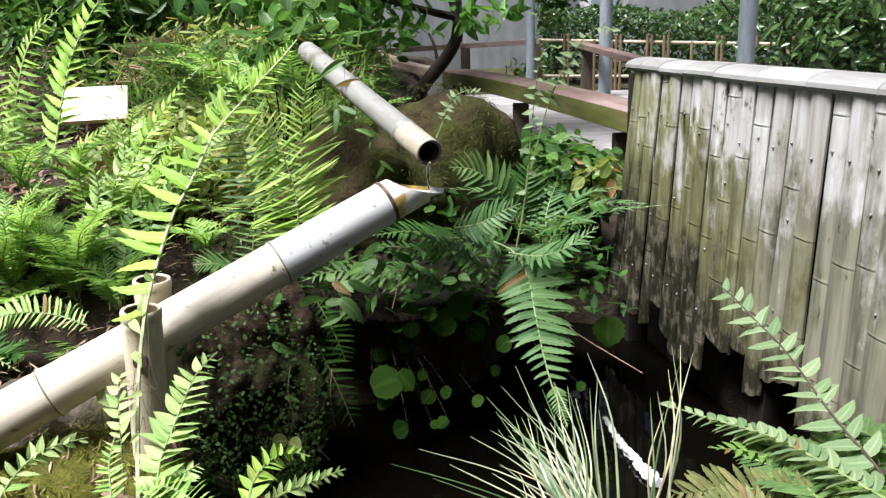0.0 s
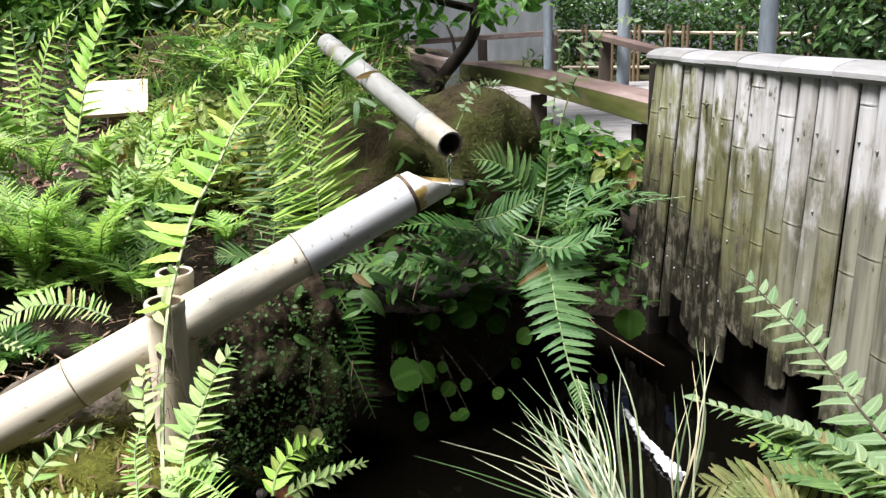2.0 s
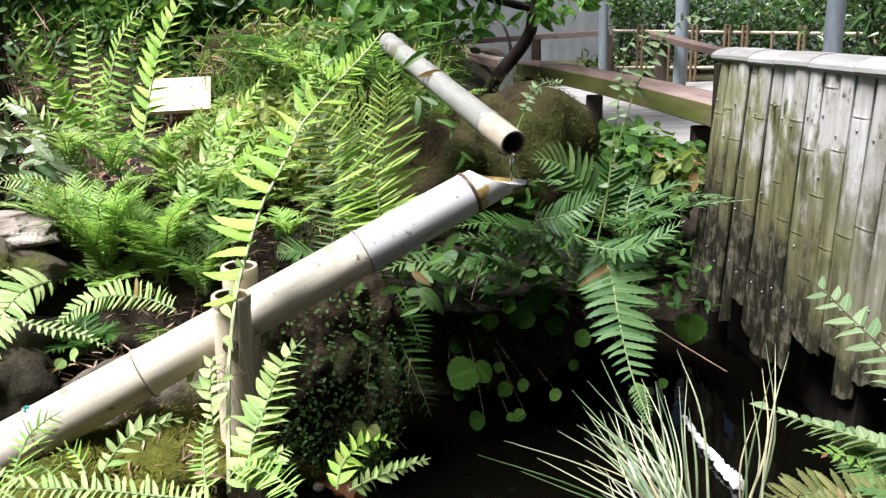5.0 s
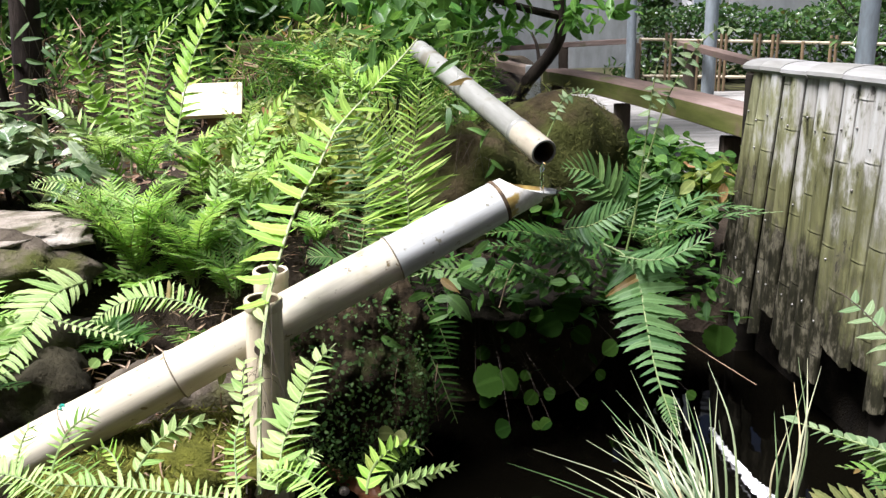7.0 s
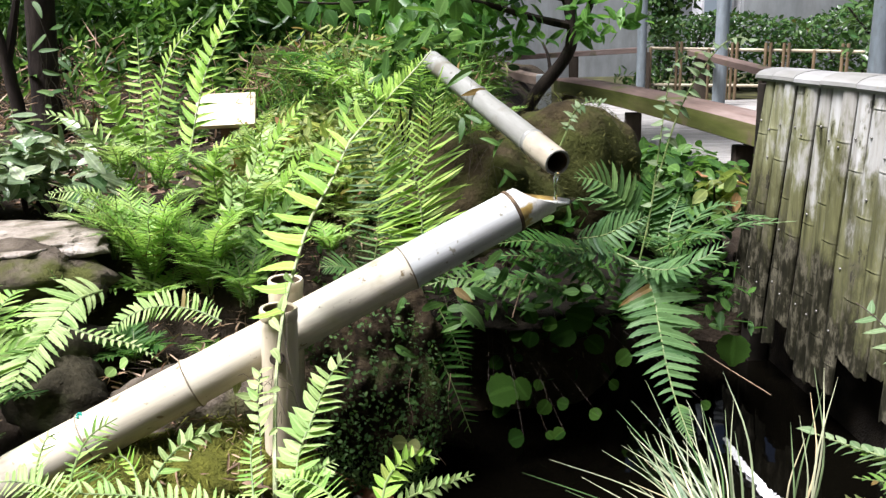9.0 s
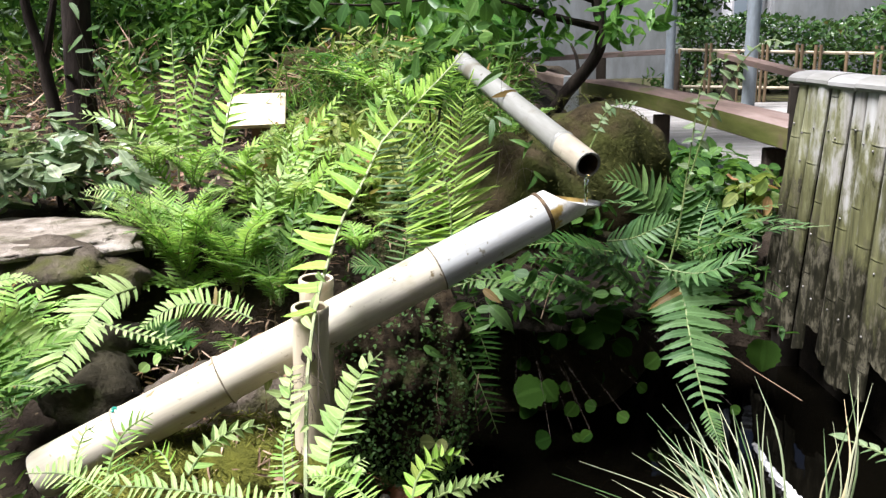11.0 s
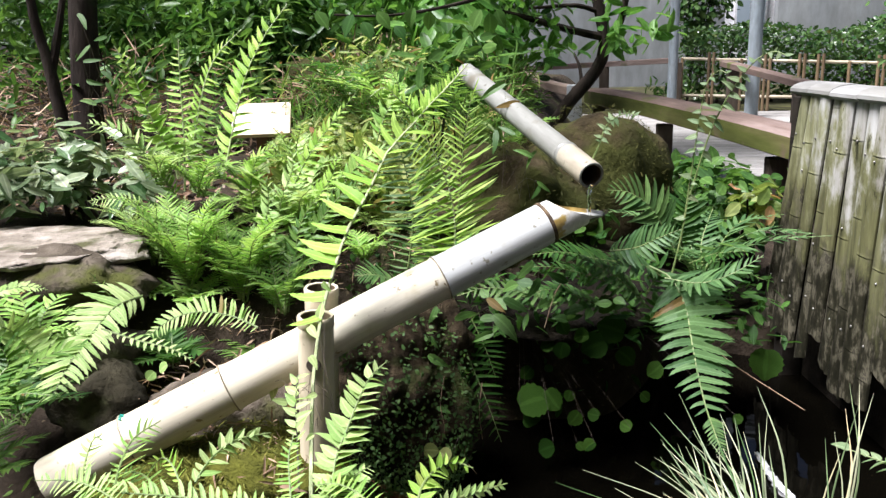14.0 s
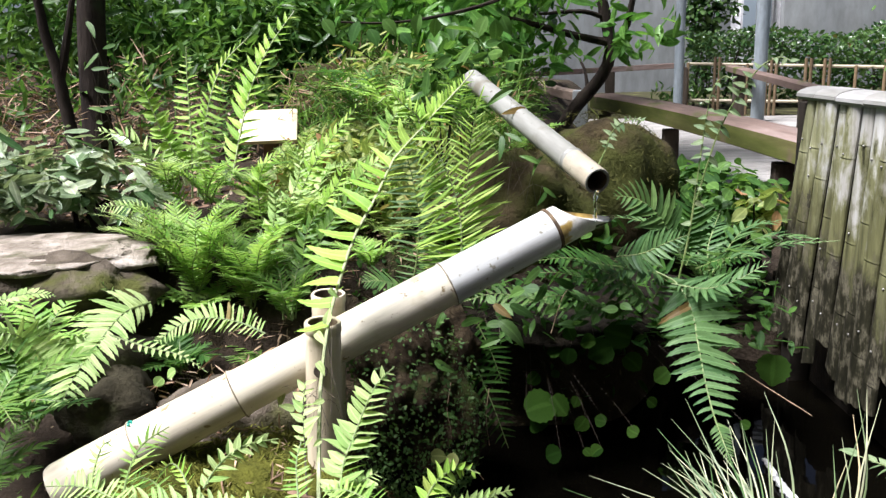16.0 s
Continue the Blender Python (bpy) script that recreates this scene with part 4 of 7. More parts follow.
rng = random.Random(11)
s = 0.095
k = 0
nail = mesh_of("nail", *moved(Matrix.Rotation(math.pi / 2, 4, "X"), lathe([(0.0005, 0.0032), (0.0022, 0.0027), (0.0032, 0.0012), (0.0032, 0.0), (0.002, -0.002)], 10)), METAL)
while s < 1.5:
    w = rng.uniform(0.044, 0.061)
    mid = s + w / 2
    s_low = mid + float(np.interp(mid, (0.1, 0.2, 0.3, 0.6, 0.8, 1.0, 1.5), (-0.17, -0.12, -0.085, -0.045, -0.035, -0.012, 0.0)))
    low = screen_foot(s_low) + rng.uniform(-0.03, 0.03)
    if k % 7 == 4:
        low += rng.uniform(0.03, 0.07)
    if 9 <= k <= 14:
        low += rng.uniform(0.0, 0.09)
    top = 0.598 + rng.uniform(-0.002, 0.002)
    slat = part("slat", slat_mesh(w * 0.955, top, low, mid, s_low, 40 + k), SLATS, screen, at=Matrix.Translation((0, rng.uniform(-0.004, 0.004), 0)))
    for z in [0.484 + rng.uniform(-0.022, 0.022)] + ([0.37 + rng.uniform(-0.08, 0.05)] if k % 4 == 1 else []) + ([0.07 + rng.uniform(-0.02, 0.02)] if k < 9 else []) + ([rng.uniform(0.14, 0.3)] if k % 5 == 3 else []):
        u = (top - z) / (top - low)
        sm = mid + (s_low - mid) * u
        part("nail", nail, None, slat, at=Matrix.Translation((sm + rng.uniform(-0.008, 0.008), -0.24 * w * 0.5 - 0.004, z)))
    s += w + (0.005 if k % 4 == 3 else 0.0008)
    k += 1


def cap_piece(s0, s1, z, seed):
    """A length of split bamboo laid over the top, bowed across its width."""
    rng = random.Random(seed)
    n, m, verts, faces = 5, 9, [], []
    for layer in (0, 1):
        for i in range(n + 1):
            s = s0 + (s1 - s0) * i / n
            for j in range(m):
                a = math.radians(208 - 170 * j / (m - 1))
                r = 0.052 - 0.006 * layer
                verts.append((s + 0.02 * (j / (m - 1) - 0.5) * -1, 0.042 + math.cos(a) * r * 1.2, z - 0.004 + math.sin(a) * r * 0.42 + 0.0007 * math.sin(9 * s + seed)))
    row, half = m, (n + 1) * m
    for layer in (0, 1):
        for i in range(n):
            for j in range(m - 1):
                a = layer * half + i * row + j
                f = (a, a + 1, a + 1 + row, a + row)
                faces.append(f if layer else f[::-1])
    for i in range(n):
        for j in (0, m - 1):
            a = i * row + j
            faces.append((a, a + row, a + row + half, a + half))
    for i in (0, n):
        for j in range(m - 1):
            a = i * row + j
            faces.append((a, a + 1, a + 1 + half, a + half))
    return verts, faces


s, k = 0.045, 0
for w in (0.10, 0.115, 0.125, 0.15, 0.16, 0.17, 0.18, 0.17, 0.19, 0.18):
    part("cap", cap_piece(s + 0.0012, s + w - 0.0012, 0.600 + 0.0007 * (k % 2), k), COPING, screen, "split bamboo coping, bleached nearly white")
    s += w
    k += 1
for x in (0.03, 0.75, 1.42):
    part("upright", box(x - 0.03, 0.012, -0.36, x + 0.03, 0.07, 0.575, 0.004), ROT_WOOD, screen, "dark wooden upright behind the slats")
for z in (0.42, 0.085):
    part("batten", box(0.02, 0.005, z, 1.5, 0.012, z + 0.05, 0.002), ROT_WOOD, screen)
part("backing", box(0.06, 0.072, 0.10, 1.52, 0.085, 0.57), ROT_WOOD, screen)

# added block below the screen; its near-black colour stands in for shade
pond_edge = new("pond_edge", mesh_of("pond_edge", *moved(SCREEN, box(-0.25, 0.075, -0.45, 1.9, 0.24, 0.03, 0.01)), SHADE_SOIL))
tagged(pond_edge, "near-black block added behind the screen in place of shade", "edging", kind="structure")


# ---- the sign ----
sign = thing("sign", "pale wooden plant sign on a short brown post", "sign", (-1.147, 2.687, 0.501))
SIGN_TILT = Matrix.Rotation(math.radians(15), 4, "Z") @ Matrix.Rotation(math.radians(42), 4, "X")
board = part("board", box(-0.104, -0.077, -0.009, 0.104, 0.077, 0.009, 0.003), SIGN_FACE, sign, "cream sign board", at=SIGN_TILT)
part("writing", box(-0.001, -0.032, 0.0088, 0.0015, -0.018, 0.0094), INK, board, "faint mark in worn ink")
part("post", box(-0.024, -0.012, -0.42, 0.024, 0.03, -0.03, 0.004), SIGN_POST, sign, "red-brown square post")
part("bracket", box(-0.04, -0.008, -0.05, 0.04, 0.036, -0.026, 0.003), SIGN_POST, sign)


# ---- rocks ----
rock("boulder", "large brown boulder furred with moss", (0.015, 2.324, 0.311), (0.23, 0.2, 0.24), 3, ROCK_MOSS, 0.24)
rock("boulder", "mossy boulder under the bamboo spout", (-0.162, 2.12, 0.275), (0.21, 0.17, 0.2), 5, ROCK_MOSS, 0.42)
rock("flat_stone", "flat pale stepping stone with a dark crack", (-1.461, 1.76, 0.193), (0.32, 0.27, 0.15), 9, ROCK_PALE, 0.22, 0.5, detail=5)
rock("flat_stone", "flat pale slab with a lichen-crusted edge", (-1.389, 1.66, 0.276), (0.30, 0.2, 0.05), 19, ROCK_PALE, 0.3, 0.4, detail=5)
rock("moss_mound", "low mound of yellow-green moss on the bank", (-0.627, 1.20, -0.02), (0.19, 0.12, 0.075), 31, ROCK_GREEN, 0.25, category="moss")
rock("moss_mound", "small mound of green moss on the bank", (-0.761, 1.11, 0.0), (0.13, 0.1, 0.06), 33, ROCK_GREEN, 0.25, category="moss")
rock("stone", "grey-brown stone in the bank with straw on it", (-0.716, 1.345, -0.011), (0.2, 0.13, 0.13), 12, ROCK_BROWN, 0.3)
rock("stone", "dark wet stone in a hollow of the bank", (-0.976, 1.321, 0.053), (0.10, 0.09, 0.075), 14, ROCK_DARK, 0.3)
rock("stone", "olive mossy stone under the flat one", (-1.265, 1.57, 0.225), (0.25, 0.12, 0.085), 10, ROCK_BROWN, 0.3)
# shelf added to darken the hollow, itself coloured as if in shade
tagged(rock("bank", "added earth shelf, shade-black in colour, overhanging the hollow bank", (-0.04, 1.90, 0.11), (0.44, 0.23, 0.045), 41, SHADE_SOIL, 0.4, category="bank"), "added earth shelf, shade-black in colour, overhanging the hollow bank", "bank", kind="structure")
rock("stone", "dark round stone under the flat one", (-1.037, 1.505, 0.062), (0.09, 0.1, 0.07), 17, ROCK_DARK, 0.3)
rock("stone", "brown crumbling stone at the foot of the bank", (-0.393, 1.535, 0.025), (0.15, 0.11, 0.195), 21, BANK_BROWN, 0.45, detail=5)


# ---- rails, poles and the far fence ----
def beam(name, label, ends, tall, wide, material, category="rail", sag=0.0):
    a, b = Vector(ends[0]), Vector(ends[1])
    L = (b - a).length
    n, verts, faces = 14, [], []
    section = [(-0.5, -0.44), (-0.44, -0.5), (0.44, -0.5), (0.5, -0.44), (0.5, 0.36), (0.36, 0.5), (-0.36, 0.5), (-0.5, 0.36)]
    for k in range(n + 1):
        u = k / n
        for x, z in section:
            verts.append((L * u, x * wide, z * tall + sag * (1 - (2 * u - 1) ** 2)))
    m = len(section)
    for k in range(n):
        for j in range(m):
            p, q = k * m + j, k * m + (j + 1) % m
            faces.append((p, q, q + m, p + m)[::-1])
    faces += [tuple(range(m)), tuple(n * m + j for j in range(m))[::-1]]
    d = (b - a).normalized()
    side = Vector((0, 0, 1)).cross(d).normalized()
    up = d.cross(side)
    m4 = Matrix((d, side, up)).transposed().to_4x4()
    m4.translation = a
    return (verts, faces), m4


rail = thing("railing", "low reddish-brown wooden rail, green with algae, along the walkway", "railing")
r_right, r_left = Vector((0.918, 3.167, 0.287)), Vector((0.104, 5.987, 0.362))
geo, m4 = beam("", "", (r_right + (r_right - r_left).normalized() * 0.9, r_left), 0.105, 0.19, RAIL_WOOD, sag=0.03)
rail_beam = part("beam", geo, [RAIL_WOOD, RAIL_ALGAE], rail, at=m4)
for face in rail_beam.data.polygons:
    if face.index < 112 and face.index % 8 in (3, 7):
        face.material_index = 1
for u in (-0.2, 0.12, 0.55, 0.98):
    p = r_right.lerp(r_left, u)
    part("post", box(-0.045, -0.045, -0.1, 0.045, 0.045, p.z - 0.06, 0.008), POST_WOOD, rail, at=Matrix.Translation((p.x, p.y, 0)))

back_rail = thing("railing", "tan log rail behind the tree", "railing")
geo, m4 = beam("", "", ((-0.039, 6.15, 0.388), (-0.694, 8.2, 0.497)), 0.075, 0.09, RAIL_TAN, sag=-0.03)
part("beam", geo, RAIL_TAN, back_rail, at=m4)
for e in ((-0.061, 6.2, 0.403), (-0.657, 8.1, 0.488)):
    part("post", box(-0.058, -0.058, -0.1, 0.058, 0.058, e[2] + 0.03, 0.01), CONCRETE, back_rail, "pale grey post", at=Matrix.Translation((e[0], e[1], 0)))

far_rail = thing("railing", "dark brown wooden rail at the far side of the walkway", "railing")
geo, m4 = beam("", "", ((-0.698, 9.0, 0.486), (0.936, 8.3, 0.549)), 0.055, 0.08, RAIL_WOOD)
part("beam", geo, RAIL_WOOD, far_rail, at=m4)
for e in ((0.928, 8.32, 0.526), (0.228, 8.6, 0.506)):
    part("post", box(-0.05, -0.04, -0.1, 0.05, 0.04, e[2], 0.008), POST_WOOD, far_rail, at=Matrix.Translation((e[0], e[1], 0)))

side_rail = thing("railing", "brown wooden rail running past a steel pole", "railing")
geo, m4 = beam("", "", ((1.321, 7.9, 0.518), (1.563, 5.0, 0.385)), 0.055, 0.10, RAIL_WOOD)
part("beam", geo, RAIL_WOOD, side_rail, at=m4)
for e in ((1.507, 5.9, 0.372), (1.366, 7.7, 0.486)):
    part("post", box(-0.05, -0.05, -0.1, 0.05, 0.05, e[2], 0.008), POST_WOOD, side_rail, at=Matrix.Translation((e[0], e[1], 0)))


def steel_pole(foot, r, height):
    pole = thing("steel_pole", "grey-blue painted steel pole of a walkway roof", "pole", (foot[0], foot[1], 0.0), "steel poles")
    part("shaft", lathe([(r, -0.2), (r, height * 0.3), (r, height * 0.6), (r, height)], 20), STEEL, pole)
    part("base_plate", box(-r * 1.9, -r * 1.9, 0.0, r * 1.9, r * 1.9, 0.025, 0.004), STEEL, pole)
    part("collar", lathe([(r * 1.01, 0.02), (r * 1.18, 0.025), (r * 1.18, 0.06), (r * 1.01, 0.07)], 20), STEEL, pole)


steel_pole((0.860, 8.0, 0.030), 0.045, 3.2)
steel_pole((1.492, 7.45, 0.030), 0.058, 3.2)
steel_pole((1.726, 4.570, 0.285), 0.048, 3.2)

fence = thing("bamboo_fence", "open bamboo fence of two bars tied to paired posts", "fence")
f_left, f_right = Vector((0.988, 8.4, 0.56)), Vector((2.462, 7.8, 0.496))
f_way = (f_right - f_left).normalized()
for a, b, r in (((0.988, 8.4, 0.56), (2.462, 7.8, 0.496), 0.015), ((1.001, 8.37, 0.198), (2.483, 7.77, 0.181), 0.015)):
    L = (Vector(b) - Vector(a)).length + 2.5
    part("bar", lathe(culm_profile(L, r, [0.3 * i + 0.1 for i in range(int(L / 0.3))], 0.12, 0.15), 10, True), BAMBOO_OLD, fence, "pale weathered bamboo bar", at=along(a, b))
for u, twin in ((0.0, False), (0.18, True), (0.36, False), (0.47, False), (0.51, True), (0.70, True), (0.80, True), (0.95, False), (1.11, True), (1.3, True), (1.5, True)):
    foot = f_left.lerp(f_right, u)
    for d in (-0.022, 0.022) if twin else (0.0,):
        p = foot + f_way * d + Vector((0, -0.03, 0))
        part("post", lathe(culm_profile(foot.z + (0.07 if twin else 0.01), 0.015, [0.2, 0.45, 0.7], 0.1, 0.2), 10, True), FENCE_BAMBOO, fence, at=Matrix.Translation((p.x, p.y, 0.0)))


# ---- ferns ----
OUTLINE["oval"] = (0.05, 0.15, 0.175, 0.16, 0.125, 0.07, 0.0)
OUTLINE["finger"] = (0.085, 0.10, 0.10, 0.095, 0.085, 0.06, 0.0)
OUTLINE["slim"] = (0.05, 0.06, 0.06, 0.056, 0.048, 0.034, 0.0)
OUTLINE["round"] = (0.2, 0.42, 0.5, 0.52, 0.47, 0.33, 0.08)
FACE = (0.05, -1, 0.35)   # a frond held upright, its face to the pond
LAID = (0, -0.45, 1)      # a frond held flat


def at_land(x, y, dz=0.0):
    return Vector((x, y, float(land(x, y)) + dz))


arching = thing("fern", "tall young fern arching over the bamboo, sharp yellow-green leaflets", "fern", group="ferns")
frond_by_side(arching, [(-0.393, 0.95, 0.082), (-0.417, 1.04, 0.169), (-0.428, 1.1, 0.236), (-0.429, 1.16, 0.314), (-0.421, 1.19, 0.357), (-0.412, 1.23, 0.405), (-0.399, 1.26, 0.446), (-0.381, 1.29, 0.48), (-0.368, 1.32, 0.514), (-0.355, 1.35, 0.549), (-0.33, 1.38, 0.58), (-0.304, 1.4, 0.607), (-0.282, 1.42, 0.633), (-0.255, 1.45, 0.661), (-0.221, 1.48, 0.701)], FACE, 16, (0.36, 0.93), ((-22, 40, 14, (0.062, 0.084, 0.09, 0.086, 0.08, 0.066, 0.062, 0.062, 0.05, 0.03)), (50, 40, 28, (0.0, 0.016, 0.024, 0.024, 0.028, 0.04, 0.066, 0.064, 0.045, 0.026))), FERN_TIP, "hook", 1, stem=0.0036, stem_material=STEM_PALE, jitter=0.12)
frond_by_side(arching, [(-0.312, 1.395, 0.597), (-0.282, 1.42, 0.633), (-0.255, 1.45, 0.661), (-0.221, 1.48, 0.701)], FACE, 15, (0.05, 0.98), ((44, 40, 20, (0.05, 0.042, 0.03, 0.02, 0.008)), (40, 40, 20, (0.046, 0.036, 0.026, 0.018, 0.008))), FERN_TIP, "saw", 2, stem=0.002, stem_material=STEM_PALE, jitter=0.14)
frond_by_side(arching, [(-0.311, 1.4, 0.601), (-0.317, 1.4, 0.625), (-0.337, 1.39, 0.644), (-0.36, 1.38, 0.665), (-0.382, 1.36, 0.65)], FACE, 11, (0.1, 0.95), ((40, 40, 30, (0.03, 0.03, 0.022, 0.01)), (30, 40, 40, (0.026, 0.028, 0.02, 0.01))), FERN_TIP, "sickle", 4, False, 0.0016, STEM_PALE, 0.2)
frond_by_side(arching, [(-0.403, 0.93, 0.095), (-0.427, 1.0, 0.152), (-0.44, 1.04, 0.206), (-0.445, 1.07, 0.239)], FACE, 7, (0.45, 1.0), ((20, 30, 10, (0.02, 0.026, 0.03, 0.02)), (20, 30, 20, (0.02, 0.03, 0.026, 0.02))), FERN_PALE, "heart", 6, False, 0.0016, STEM_DARK, 0.3)

sword = thing("fern", "upright sword fern with a light green tip behind the bamboo", "fern", group="ferns")
frond_by_side(sword, [(-0.302, 1.66, 0.23), (-0.289, 1.675, 0.305), (-0.275, 1.69, 0.404), (-0.266, 1.69, 0.504), (-0.255, 1.685, 0.571), (-0.243, 1.68, 0.625)], FACE, 28, (0.03, 0.95), ((4, 30, 10, (0.075, 0.085, 0.085, 0.075, 0.06, 0.05, 0.03)), (30, 44, 12, (0.085, 0.105, 0.112, 0.105, 0.08, 0.052, 0.028))), FERN_SWORD, "thin", 15, stem=0.0022, jitter=0.1, tilt=0.7, end_leaf=0.045)
frond_by_side(sword, [(-0.292, 1.64, 0.236), (-0.282, 1.65, 0.323), (-0.287, 1.66, 0.391), (-0.303, 1.66, 0.459), (-0.328, 1.65, 0.522), (-0.357, 1.64, 0.571)], FACE, 28, (0.06, 0.98), ((-8, -20, 24, (0.10, 0.115, 0.115, 0.11, 0.10, 0.08, 0.04)), (38, 20, 10, (0.06, 0.06, 0.055, 0.055, 0.055, 0.05, 0.03))), FERN_SWORD, "thin", 16, stem=0.0024, stem_material=STEM_PALE, jitter=0.1, tilt=0.7)
frond_by_side(sword, [(-0.421, 1.74, 0.192), (-0.406, 1.75, 0.272), (-0.4, 1.76, 0.351), (-0.408, 1.76, 0.431), (-0.421, 1.75, 0.505), (-0.437, 1.73, 0.558)], FACE, 23, (0.04, 0.97), ((2, 6, 14, (0.05, 0.06, 0.075, 0.085, 0.08, 0.06, 0.03)), (14, 10, 14, (0.06, 0.07, 0.08, 0.085, 0.08, 0.06, 0.03))), FERN_BLUE, "thin", 17, stem=0.002, jitter=0.1, tilt=0.7)
frond_by_side(sword, [(-0.363, 1.78, 0.194), (-0.344, 1.79, 0.29), (-0.358, 1.8, 0.384), (-0.365, 1.79, 0.466), (-0.347, 1.78, 0.539)], FACE, 20, (0.04, 0.97), ((4, 20, 14, (0.07, 0.08, 0.08, 0.07, 0.05, 0.02)), (20, 30, 14, (0.07, 0.08, 0.08, 0.07, 0.05, 0.02))), FERN, "thin", 18, False, 0.002, jitter=0.1, tilt=0.7)
frond(sword, [(-0.417, 1.66, 0.216), (-0.458, 1.62, 0.241), (-0.503, 1.6, 0.246)], LAID, 16, 0.06, FERN_BLUE, "slim", 8)
frond(sword, [(-0.305, 1.62, 0.242), (-0.253, 1.62, 0.306), (-0.203, 1.62, 0.324), (-0.156, 1.61, 0.336)], LAID, 14, 0.05, FERN, "slim", 9)

hanging = thing("fern", "drooping fern with toothed leaflets hanging over dark water", "fern", group="ferns")
frond_by_side(hanging, [(0.136, 1.62, 0.272), (0.178, 1.6, 0.253), (0.203, 1.55, 0.209), (0.211, 1.49, 0.156), (0.217, 1.43, 0.11), (0.226, 1.37, 0.068), (0.236, 1.33, 0.041), (0.248, 1.29, 0.012)], (0.1, -1, 0.3), 16, (0.14, 0.8), ((-4, 14, 4, (0.07, 0.094, 0.096, 0.092, 0.084, 0.07, 0.05, 0.03)), (6, 14, 4, (0.06, 0.075, 0.076, 0.068, 0.064, 0.05, 0.036, 0.024))), FERN_HANG, "saw", 10, stem=0.0026, jitter=0.09, tilt=0.0)
frond_by_side(hanging, [(0.226, 1.37, 0.068), (0.236, 1.33, 0.041), (0.248, 1.29, 0.009)], (0.1, -1, 0.3), 12, (0.2, 0.97), ((24, 30, 14, (0.028, 0.02, 0.006)), (24, 30, 14, (0.024, 0.018, 0.006))), FERN_BLUE, "saw", 11, False, 0.0016, jitter=0.08)
frond(hanging, [(0.168, 1.604, 0.251), (0.230, 1.556, 0.256), (0.285, 1.533, 0.282), (0.342, 1.533, 0.321)], LAID, 16, 0.055, FERN_HANG, "comb", 11)
frond(hanging, [(0.159, 1.626, 0.250), (0.121, 1.596, 0.280), (0.073, 1.570, 0.290), (0.028, 1.557, 0.274)], LAID, 14, 0.05, FERN_HANG, "comb", 12)
frond(hanging, [(0.193, 1.714, 0.291), (0.146, 1.697, 0.377), (0.096, 1.678, 0.418), (0.048, 1.652, 0.429)], (0.1, -0.8, 0.7), 16, 0.072, FERN_BLUE, "comb", 13, bare=0.05)
frond(hanging, [(0.217, 1.760, 0.280), (0.220, 1.756, 0.352), (0.228, 1.759, 0.428)], FACE, 14, 0.065, FERN_SHADED, "comb", 14, bare=0.05)
frond(hanging, [(0.054, 1.586, 0.313), (0.103, 1.556, 0.328), (0.143, 1.528, 0.355), (0.185, 1.508, 0.379)], (0.1, -0.9, 0.5), 15, 0.05, FERN_HANG, "comb", 15, bare=0.0)
for k, pts in enumerate(([(0.109, 1.62, 0.207), (0.025, 1.6, 0.25), (-0.057, 1.58, 0.277), (-0.117, 1.56, 0.283)], [(0.131, 1.6, 0.189), (0.07, 1.57, 0.259), (0.007, 1.55, 0.3), (-0.055, 1.53, 0.323)], [(0.135, 1.66, 0.195), (0.158, 1.66, 0.259), (0.108, 1.64, 0.295), (0.048, 1.62, 0.294)], [(0.038, 1.62, 0.181), (-0.023, 1.6, 0.212), (-0.075, 1.58, 0.228), (-0.128, 1.56, 0.217)], [(-0.048, 1.64, 0.173), (-0.121, 1.63, 0.202), (-0.206, 1.62, 0.217), (-0.272, 1.6, 0.203)], [(0.211, 1.68, 0.163), (0.268, 1.68, 0.228), (0.326, 1.68, 0.248), (0.378, 1.67, 0.232)])):
    frond_by_side(hanging, pts, LAID, 14, (0.04, 0.96), ((20, 30, 10, (0.035, 0.05, 0.045, 0.03, 0.012)), (20, 30, 10, (0.035, 0.05, 0.045, 0.03, 0.012))), (FERN_SHADED, FERN_BLUE, FERN_SHADED)[k % 3], "saw", 110 + k, False, 0.0018, jitter=0.12)
frond(hanging, [(0.099, 1.664, 0.265), (0.026, 1.621, 0.286), (-0.045, 1.586, 0.309), (-0.113, 1.542, 0.313)], LAID, 18, 0.06, FERN_SHADED, "finger", 16)
frond(hanging, [(0.228, 1.700, 0.257), (0.278, 1.650, 0.294), (0.348, 1.589, 0.315)], LAID, 15, 0.045, FERN_SHADED, "comb", 17)
frond(hanging, [(0.201, 1.729, 0.274), (0.178, 1.766, 0.330), (0.129, 1.786, 0.352)], FACE, 12, 0.05, FERN_SHADED, "comb", 18)

# sun reaches these fronds; their shade comes from the darker leaf colour
shade_fern = thing("fern", "dark fern hanging in the shade of the bank", "fern", group="ferns")
frond_by_side(shade_fern, [(-0.271, 1.56, 0.153), (-0.241, 1.55, 0.073), (-0.204, 1.53, -0.009), (-0.17, 1.51, -0.097)], FACE, 14, (0.08, 0.97), ((16, 26, 10, (0.05, 0.055, 0.05, 0.04, 0.02)), (16, 26, 10, (0.045, 0.055, 0.05, 0.04, 0.02))), FERN_SHADED, "pinna", 20, False, 0.0016, jitter=0.08, tilt=0.1)
